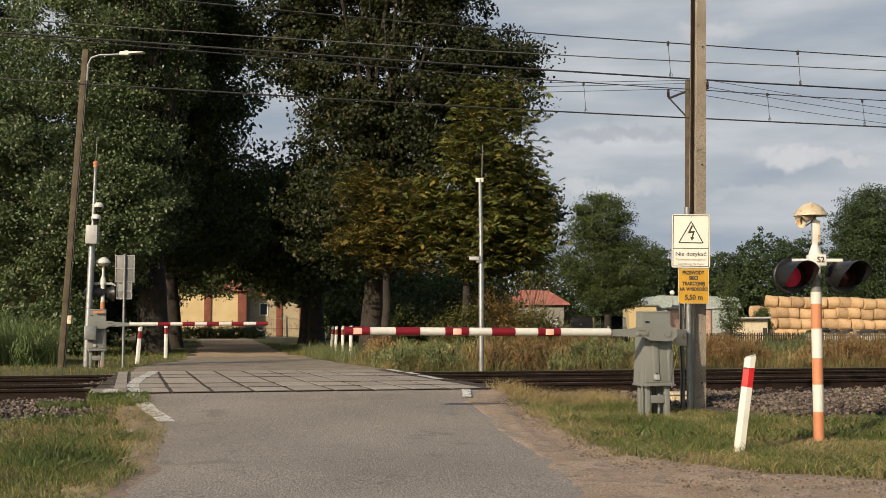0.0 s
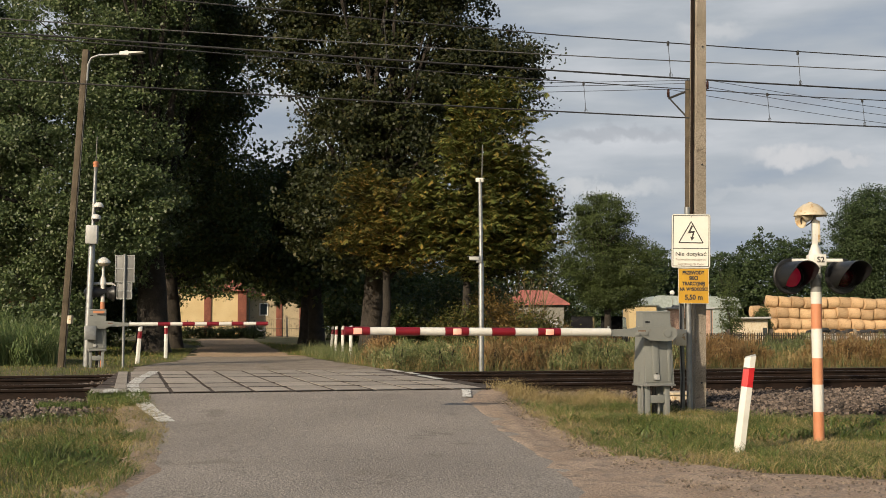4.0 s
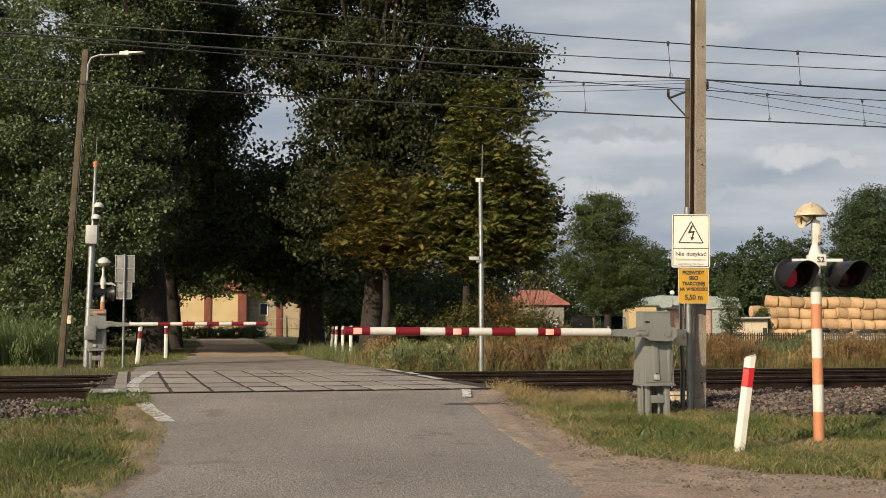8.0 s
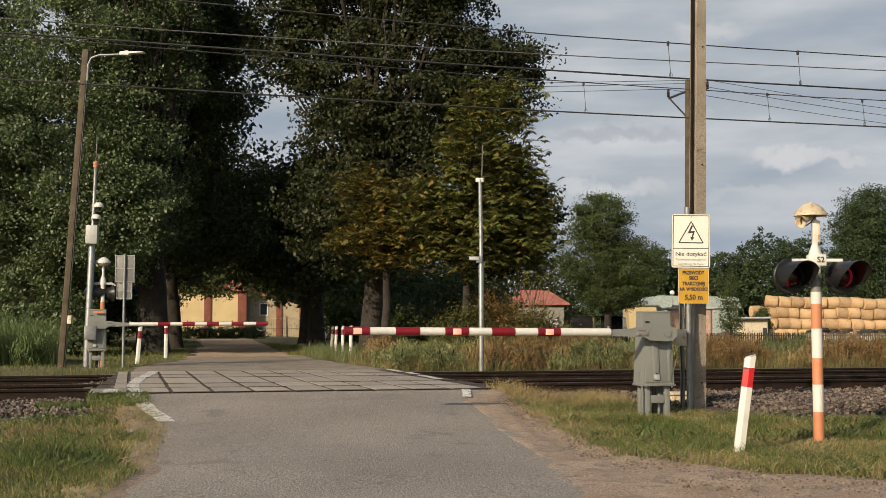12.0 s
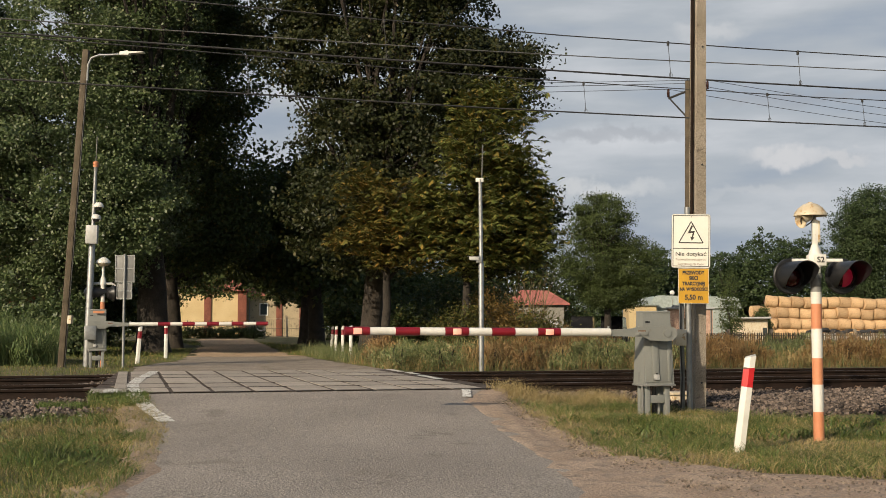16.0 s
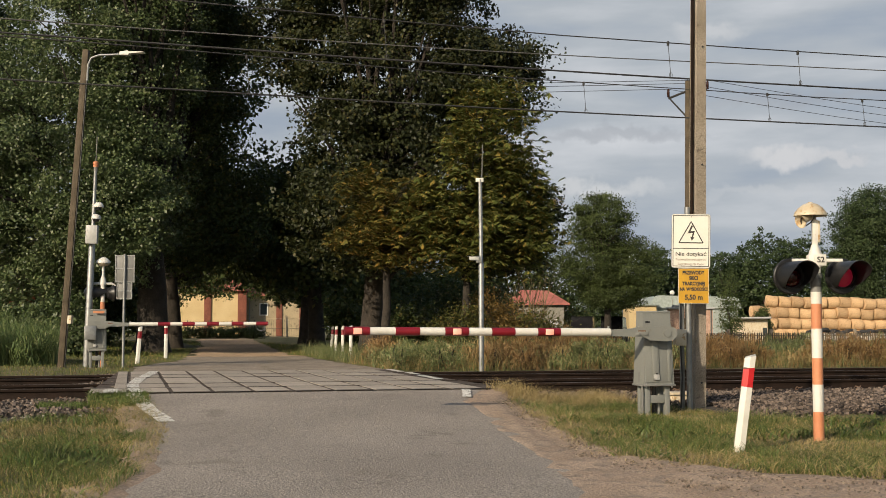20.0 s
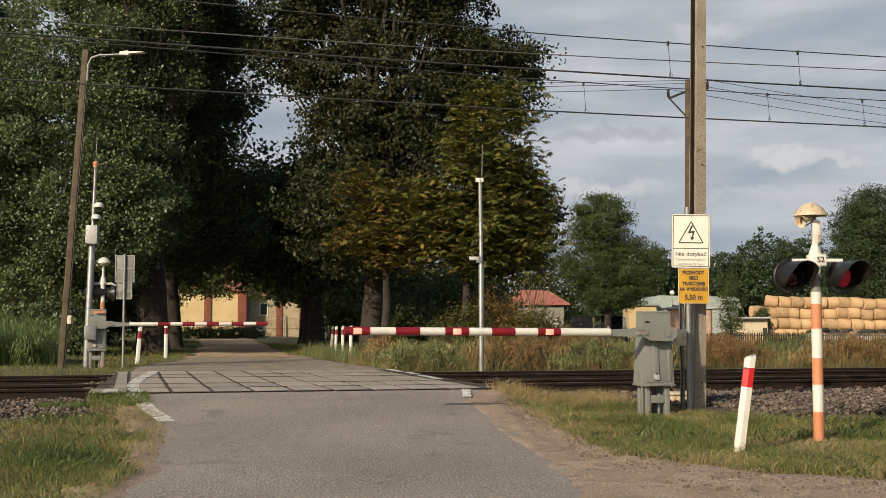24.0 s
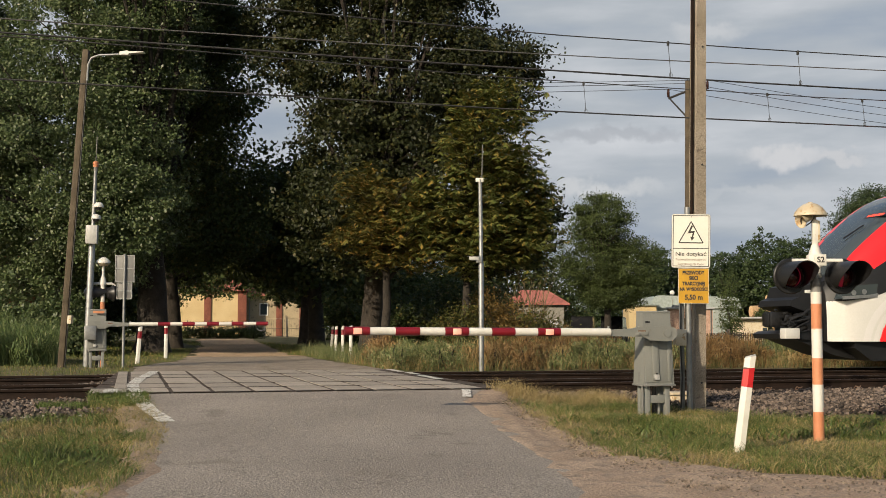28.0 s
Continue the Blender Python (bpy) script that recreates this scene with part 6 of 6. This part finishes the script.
blades("green_weeds", "green weeds beyond the tracks", 66000, [(5.9, 32, 27.4, 34), (5.9, 20, 33, 50)], 0.12, 0.5, 0.0035, WEED, 7, ground_z, 0.7, 0.05, "weeds", off_road)
rr = random.Random(77)
for i in range(210):
    s_, p_ = rr.uniform(6.2, 24), rr.uniform(27.8, 32.0)
    v = T(s_, p_, ground_z(s_, p_))
    kind_ = noise.noise((s_ * 0.55, p_ * 0.3, 21.0)) + rr.uniform(-0.18, 0.18)
    h = rr.uniform(0.35, 0.7) * (1.25 if abs(kind_) > 0.2 else 0.9)
    mt, lab = (RUSSET, "rust-brown dock clump in the verge") if kind_ > 0.22 else (DRY, "dry straw weed clump in the verge") if kind_ > 0.02 else (WEED, "grey-green weed clump in the verge")
    tree("weed_clump", lab, tuple(v), 0.012, h * 0.5, [(0, 0, h * 0.5, 0.5, 0.4, h * 0.5)], 30, 26, 0.13, mt, 300 + i, "blade", limbs=1, clump_r=0.12, flat=1.2, droop=-1.6, category="weed", group="weed clumps")
def avenue_edge(s, p):
    return s < edge_left(p) + 0.3 + 0.4 * noise.noise((p * 0.35, 2, 1)) or s > edge_right(p) - 0.45 + 0.4 * noise.noise((p * 0.3, 7, 1))


blades("avenue_grass", "shaded green grass creeping over the avenue's edges", 30000, [(-4, 1.2, 42, 95), (3.6, 9, 42, 95)], 0.05, 0.2, 0.008, GRASS, 18, lambda s, p: max(ground_z(s, p), road_z(p) - 0.02), 0.6, 0.0, "grass", avenue_edge)
blades("far_verge_grass", "short grass beyond the tracks and along the avenue", 60000, [(-14, 0.3, 26.8, 33), (-6, 3, 33, 60), (5.8, 9, 27, 60)], 0.03, 0.12, 0.004, GRASS, 8, ground_z, 0.5, 0.0, "grass", off_road)
blades("reed_patch", "dense tall green reed grass beside the lane", 40000, [(-16, -1.9, 32.5, 38)], 0.4, 1.3, 0.006, REED, 9, ground_z, 0.35, -0.1, "reeds")

rr = random.Random(88)
for i in range(26):
    s_, p_ = rr.uniform(-12, -2.4), rr.uniform(32.2, 34.5)
    h = rr.uniform(0.8, 1.45)
    tree("reed_clump", "bushy green reed clump beside the lane", tuple(T(s_, p_, ground_z(s_, p_))), 0.015, h * 0.5, [(0, 0, h * 0.5, 0.55, 0.45, h * 0.5)], 38, 28, 0.2, REED, 500 + i, "blade", limbs=1, clump_r=0.15, flat=1.2, droop=-1.8, category="reeds", group="reed clumps")

# ---- sky beyond the trees ----
m, t, b = nodes_of("cloudy_sky")
n, l = t.nodes, t.links
geo = n.new("ShaderNodeTexCoord")
mp = n.new("ShaderNodeMapping")
mp.inputs["Scale"].default_value = (0.0020, 0.0020, 0.0085)
l.new(geo.outputs["Object"], mp.inputs[0])
n1 = n.new("ShaderNodeTexNoise")
n1.inputs["Scale"].default_value, n1.inputs["Detail"].default_value = 1.6, 7
l.new(mp.outputs[0], n1.inputs["Vector"])
rp = n.new("ShaderNodeValToRGB")
e = rp.color_ramp.elements
e[0].position, e[1].position = 0.34, 0.70
e[0].color, e[1].color = (0.31, 0.36, 0.43, 1), (0.56, 0.58, 0.61, 1)
x = e.new(0.5)
x.color = (0.40, 0.435, 0.475, 1)
l.new(n1.outputs[0], rp.inputs[0])
# puffy clouds and grey streaks low in the sky
warp = n.new("ShaderNodeTexNoise")
warp.inputs["Scale"].default_value, warp.inputs["Detail"].default_value = 0.035, 6
l.new(geo.outputs["Object"], warp.inputs["Vector"])
off = n.new("ShaderNodeVectorMath")
off.operation = "SCALE"
off.inputs["Scale"].default_value = 55.0
l.new(warp.outputs["Color"], off.inputs[0])
add = n.new("ShaderNodeVectorMath")
l.new(geo.outputs["Object"], add.inputs[0])
l.new(off.outputs[0], add.inputs[1])
base_sky = rp.outputs[0]
for place, size, thick, tone in (((455, 1535, 224), (70, 110, 20), 0.85, (0.60, 0.60, 0.61, 1)), ((515, 1512, 219), (42, 90, 9), 0.8, (0.55, 0.555, 0.57, 1)),
                                 ((362, 1558, 398), (62, 110, 18), 0.6, (0.56, 0.57, 0.585, 1)), ((222, 1584, 188), (105, 120, 17), 0.75, (0.57, 0.58, 0.59, 1)),
                                 ((240, 1580, 262), (170, 130, 15), 0.55, (0.335, 0.355, 0.39, 1)), ((470, 1530, 300), (190, 130, 13), 0.45, (0.34, 0.36, 0.395, 1)),
                                 ((430, 1540, 180), (150, 120, 11), 0.45, (0.50, 0.52, 0.545, 1))):
    m2 = n.new("ShaderNodeMapping")
    m2.vector_type = "TEXTURE"
    m2.inputs["Location"].default_value, m2.inputs["Scale"].default_value = tuple(q + 27 for q in place), size
    l.new(add.outputs[0], m2.inputs[0])
    sph = n.new("ShaderNodeTexGradient")
    sph.gradient_type = "SPHERICAL"
    l.new(m2.outputs[0], sph.inputs[0])
    pr_ = n.new("ShaderNodeMapRange")
    pr_.interpolation_type = "SMOOTHSTEP"
    pr_.inputs["From Min"].default_value, pr_.inputs["From Max"].default_value, pr_.inputs["To Max"].default_value = 0.0, 0.75, thick
    l.new(sph.outputs["Fac"], pr_.inputs[0])
    mixc = n.new("ShaderNodeMix")
    mixc.data_type = "RGBA"
    l.new(pr_.outputs[0], mixc.inputs[0])
    l.new(base_sky, mixc.inputs[6])
    mixc.inputs[7].default_value = tone
    base_sky = mixc.outputs[2]
em = n.new("ShaderNodeEmission")
em.inputs[1].default_value = 0.93
l.new(base_sky, em.inputs[0])
l.new(em.outputs[0], n["Material Output"].inputs["Surface"])
SKY_BACK = m
g = Geo()
for i in range(41):
    a = radians(-50 + 100 * i / 40)
    for z in (-20, 150, 400, 800):
        g.v.append((1600 * math.sin(a), 1600 * math.cos(a), z))
for i in range(40):
    for j in range(3):
        g.f.append((i * 4 + j, i * 4 + j + 1, i * 4 + j + 5, i * 4 + j + 4))
backdrop = tagged(part("backdrop_sky", g, SKY_BACK), "grey-blue partly cloudy sky", "sky", "", "structure")


# ---- train ----
def build_train():
    th = thing("train", track_pose(13.78, 23.95, 0), "red and white electric train running past the crossing", "train")
    # local: x back from the coupler tip, -y towards the lane
    L = 42.0
    xs = [1.0, 1.03, 1.1, 1.2, 1.35, 1.5, 1.7, 1.9, 2.1, 2.35, 2.6, 2.9, 3.2, 3.5, 3.9, 4.4, 5, 6, 8, 10, 12, 16, 20.4, 20.9, 21.4, 30, L]

    def top(x):
        return float(np.interp(x, [1.0, 1.1, 1.26, 1.74, 2.26, 2.8, 3.3, 3.8, 4.4, 5.2, 60], [1.85, 2.08, 2.32, 2.86, 3.33, 3.74, 4.0, 4.13, 4.21, 4.25, 4.25]))

    def half(x):
        return float(np.interp(x, [1.0, 1.08, 1.2, 1.5, 2.0, 2.6, 3.4, 60], [0.72, 0.95, 1.08, 1.22, 1.32, 1.38, 1.4, 1.4]))

    def eased(f, x):
        return sum(f(max(x + d_ * 0.04, 1.0)) for d_ in range(-5, 6)) / 11

    N = 40
    fine = []
    for x in list(np.arange(1.0, 3.42, 0.016)) + [q for q in xs if q > 3.45]:
        h, w, z0 = eased(top, x), eased(half, x), 0.64
        ring = []
        for k in range(N + 1):
            a = math.pi * k / N          # one side over the roof to the other
            cx, sz = math.cos(a), math.sin(a)
            e_ = 0.42
            ring.append((x, -w * math.copysign(abs(cx) ** e_, cx), z0 + (h - z0) * abs(sz) ** e_ if 0 < k < N else z0))
        fine.append(ring)
    bins = {"white": Geo(), "red": Geo(), "black": Geo(), "screen": Geo(), "grey": Geo()}

    def which(c):
        x, y, z = c
        lower = float(np.interp(x, [1.0, 1.3, 1.8, 2.26, 2.75, 3.5, 60], [1.52, 1.525, 1.58, 1.76, 1.9, 1.98, 1.98]))
        if z < lower:
            far_ = math.hypot(x - 3.25, (z - 0.45) * 1.1) if x < 3.25 else (z - 0.45) * 1.1
            return "red" if far_ < 1.28 else "grey" if 1.33 < far_ < 1.42 or 1.48 < far_ < 1.64 else "white"
        if x < 3.3 and z > 2.12:
            if -0.74 * half(x) < y < 0.5 * half(x):
                return "screen"
            if y > 0:
                return "red"
        under = float(np.interp(x, [1.0, 1.3, 1.93, 2.26, 3.3, 60], [2.2, 2.38, 2.23, 2.43, 3.1, 3.1]))
        if z > under:
            return "red"
        return "black"
    for a, b in zip(fine, fine[1:]):
        for k in range(N):
            q = [a[k], b[k], b[k + 1], a[k + 1]]
            # split tall side faces for clean colour edges
            zs = [p[2] for p in q]
            m_ = max(1, int((max(zs) - min(zs)) / (0.016 if a[0][0] < 3.4 else 0.1)))
            for i in range(m_):
                f0, f1 = i / m_, (i + 1) / m_
                w = [tuple(Vector(q[0]).lerp(Vector(q[3]), f0)), tuple(Vector(q[1]).lerp(Vector(q[2]), f0)), tuple(Vector(q[1]).lerp(Vector(q[2]), f1)), tuple(Vector(q[0]).lerp(Vector(q[3]), f1))]
                c = [sum(p[j] for p in w) / 4 for j in range(3)]
                bins[which(c)].add(w, [(0, 1, 2, 3)])
    tip = fine[0]
    bins["black"].add(tip, [tuple(range(N + 1))])
    for key, mt, nm in (("white", TRAIN_WHITE, "lower_shell"), ("red", TRAIN_RED, "upper_shell"), ("black", TRAIN_BLACK, "window_band"), ("screen", GLASS_SCREEN, "windscreen"), ("grey", SILVER, "sweep_stripe")):
        me = bpy.data.meshes.new(nm)
        me.from_pydata(bins[key].v, [], bins[key].f)
        bm = bmesh.new()
        bm.from_mesh(me)
        bmesh.ops.remove_doubles(bm, verts=bm.verts, dist=0.0005)
        bmesh.ops.recalc_face_normals(bm, faces=bm.faces)
        bm.to_mesh(me)
        bm.free()
        me.materials.append(mt)
        me.shade_smooth()
        me.set_sharp_from_angle(angle=radians(40))
        ob = new(nm, me)
        ob.parent = th
    part("front_skirt", Geo().prism([(0.3, 0.7), (1.3, 0.34), (1.9, 0.22), (2.2, 0.22), (2.2, 0.8), (0.3, 0.8)], -0.62, 0.62), TRAIN_BLACK, th)
    part("underframe", Geo().prism([(1.5, 0.5), (1.9, 0.22), (L, 0.22), (L, 0.8), (1.5, 0.8)], -1.12, 1.12), TRAIN_BLACK, th)
    part("nose_panel", Geo().prism([(0.62, 1.25), (0.5, 1.32), (0.36, 1.36), (0.2, 1.42), (0.24, 1.55), (0.42, 1.62), (0.5, 1.86), (0.8, 1.93), (1.06, 1.98), (1.06, 0.7), (0.62, 0.7)], -0.7, 0.7), TRAIN_BLACK, th, "black front panel round the coupler")
    part("apron", Geo().prism([(0.18, 0.86), (0.05, 0.8), (0.08, 0.7), (1.05, 0.66), (1.05, 0.9)], -0.7, 0.7), TRAIN_BLACK, th)
    cp = part("coupler", Geo().box(0.0, 0.62, -0.2, 0.2, 0.95, 1.3, 0.06), BLACK, th)
    part("coupler_face", Geo().box(-0.03, 0.0, -0.14, 0.14, 0.98, 1.26, 0.02), BLACK, cp)
    rr_ = random.Random(31)
    for i in range(9):
        y0, z0_ = rr_.uniform(-0.75, -0.25), rr_.uniform(0.95, 1.35)
        part("hose", Geo().tube([(0.62, y0, z0_ + 0.1), (0.35 + rr_.uniform(-.1, .1), y0 - 0.06, z0_ - 0.02), (0.12 + rr_.uniform(0, .15), y0, z0_ - 0.1), (0.3, y0 + 0.05, z0_ - 0.2 + rr_.uniform(0, .15)), (0.62, y0, z0_ - 0.1)], rr_.uniform(0.018, 0.035), 8), rr_.choice((BLACK, TRAIN_BLACK, BLACK)), cp)
    for i in range(16):
        x_, y_, z_ = rr_.uniform(0.02, 0.5), rr_.uniform(-0.78, -0.3), rr_.uniform(0.84, 1.36)
        w_ = rr_.uniform(0.03, 0.09)
        part("fitting", Geo().box(x_, x_ + w_ * 1.6, y_, y_ + w_, z_, z_ + w_, 0.012, pose(0, 0, 0, 0, rr_.uniform(-8, 8), 0)), rr_.choice((BLACK, TRAIN_BLACK, BLACK)), cp)
    for z in (0.98, 1.14):
        part("vent_slat", Geo().box(0.5, 1.0, -0.73, -0.7, z, z + 0.06, 0.01), BLACK, th)
    part("step_block", Geo().box(0.0, 0.36, -0.8, -0.55, 0.7, 0.93, 0.02), TRAIN_WHITE, th, "white front step block")
    lamp_ = part("head_light", Geo().prism([(1.08, 1.56), (1.7, 1.58), (1.95, 1.66), (2.0, 1.9), (1.2, 1.84)], -1.30, -1.0), GLASS_DARK, th)
    part("reflector_bowl", Geo().tube([(1.38, -1.303, 1.7), (1.38, -1.28, 1.7)], 0.06, 16), GALV, lamp_)
    part("reflector_bowl", Geo().tube([(1.64, -1.303, 1.72), (1.64, -1.28, 1.72)], 0.06, 16), GALV, lamp_)
    part("lamp_trim", Geo().prism([(1.1, 1.55), (2.0, 1.60), (2.02, 1.70), (1.78, 1.66), (1.1, 1.62)], -1.305, -1.28), GALV, lamp_, "grey lamp surround")
    part("marker_lamp", Geo().box(0.55, 0.95, -0.73, -0.69, 1.7, 1.77, 0.01), TRAIN_WHITE, th)
    disp = part("display", Geo().box(-0.07, 0.07, -0.36, 0.36, 0.0, 0.006), BLACK, th, "destination display", pose(2.45, -0.62, 3.475, 0, -37.7))
    for y_, w_ in ((-0.3, 0.09), (-0.18, 0.12), (-0.02, 0.07), (0.08, 0.1), (0.22, 0.08)):
        part("display_bar", Geo().box(-0.04, 0.04, y_, y_ + w_, 0.006, 0.009), LED_RED, disp, "glowing red display bar")
    part("wiper", Geo().tube([(1.80, -0.30, 2.96), (1.867, -0.348, 3.012), (2.148, -0.588, 3.255)], 0.016, 6), BLACK, th)
    for x in (4.2, 6.7, 18.6, 21.2, 33, 35.5):
        ax = part("wheelset", Geo().tube([(x, -0.8, 0.42), (x, -0.68, 0.42)], 0.42, 24).tube([(x, 0.68, 0.42), (x, 0.8, 0.42)], 0.42, 24).tube([(x, -0.7, 0.42), (x, 0.7, 0.42)], 0.08, 10), RAIL_STEEL, th)
        part("axle_box", Geo().box(x - 0.2, x + 0.2, -1.0, -0.82, 0.3, 0.62, 0.03), DARK_GREY, ax)
    for x in (7.2, 9.6, 13.5, 16.0, 24, 27, 30, 36):
        part("side_window", Geo().box(x, x + 1.7, -1.42, -1.395, 1.95, 2.95, 0.01), GLASS_DARK, th)
    for x in (11.9, 22.3, 32.5):
        d = part("door", Geo().box(x, x + 1.35, -1.425, -1.398, 0.7, 3.0, 0.01), TRAIN_RED, th)
        part("door_glass", Geo().box(x + 0.2, x + 1.15, -1.435, -1.424, 1.5, 2.8), GLASS_DARK, d)
    return th


train = build_train()


# ---- moving things ----
def motions():
    # the train rolls in on the far track at 36 m/s
    rows = []
    for t_ in (0.0, 7.0, 14.0, 21.0, 26.0, 27.0, 28.0):
        v = T(13.78 + 36.0 * (28.0 - t_), 23.95, 0.0)
        rows.append((t_, pose(v.x, v.y, v.z, 0, 0, 14.7)))
    walk(train, rows)
    # the crossing lights glow in turn: each lens drum goes round once in 1.03 s
    for lens, seat, first in FLASHING:
        rows, step = [], 1.03 / 5
        k = -10
        while first + k * step < 28.2:
            t_ = first + k * step
            if t_ > -0.15:
                rows.append((max(t_, 0.0) if rows or t_ >= 0 else 0.0, seat @ pose(0, 0, 0, 0, 0, 72 * k)))
            k += 1
        walk(lens, [q for q in rows if q[0] <= 28.0] + [(28.0, seat @ pose(0, 0, 0, 0, 0, 72 * (28.0 - first) / step))])
    # crowns stir a little in the wind
    for ob, amount, seed in SWAYING:
        r = random.Random(seed)
        rows, t_ = [], 0.0
        while t_ < 28.0:
            rows.append((t_, pose(0, 0, 0, r.uniform(-amount, amount), r.uniform(-amount, amount), r.uniform(-amount, amount))))
            t_ += r.uniform(1.1, 2.0)
        rows.append((28.0, pose(0, 0, 0, r.uniform(-amount, amount), r.uniform(-amount, amount), 0)))
        walk(ob, rows)
    # clouds drift slowly
    walk(backdrop, [(0.0, pose(0, 0, 0, 0, 0, 0)), (14.0, pose(0, 0, 0, 0, 0, 0.17)), (28.0, pose(0, 0, 0, 0, 0, 0.3))])


motions()
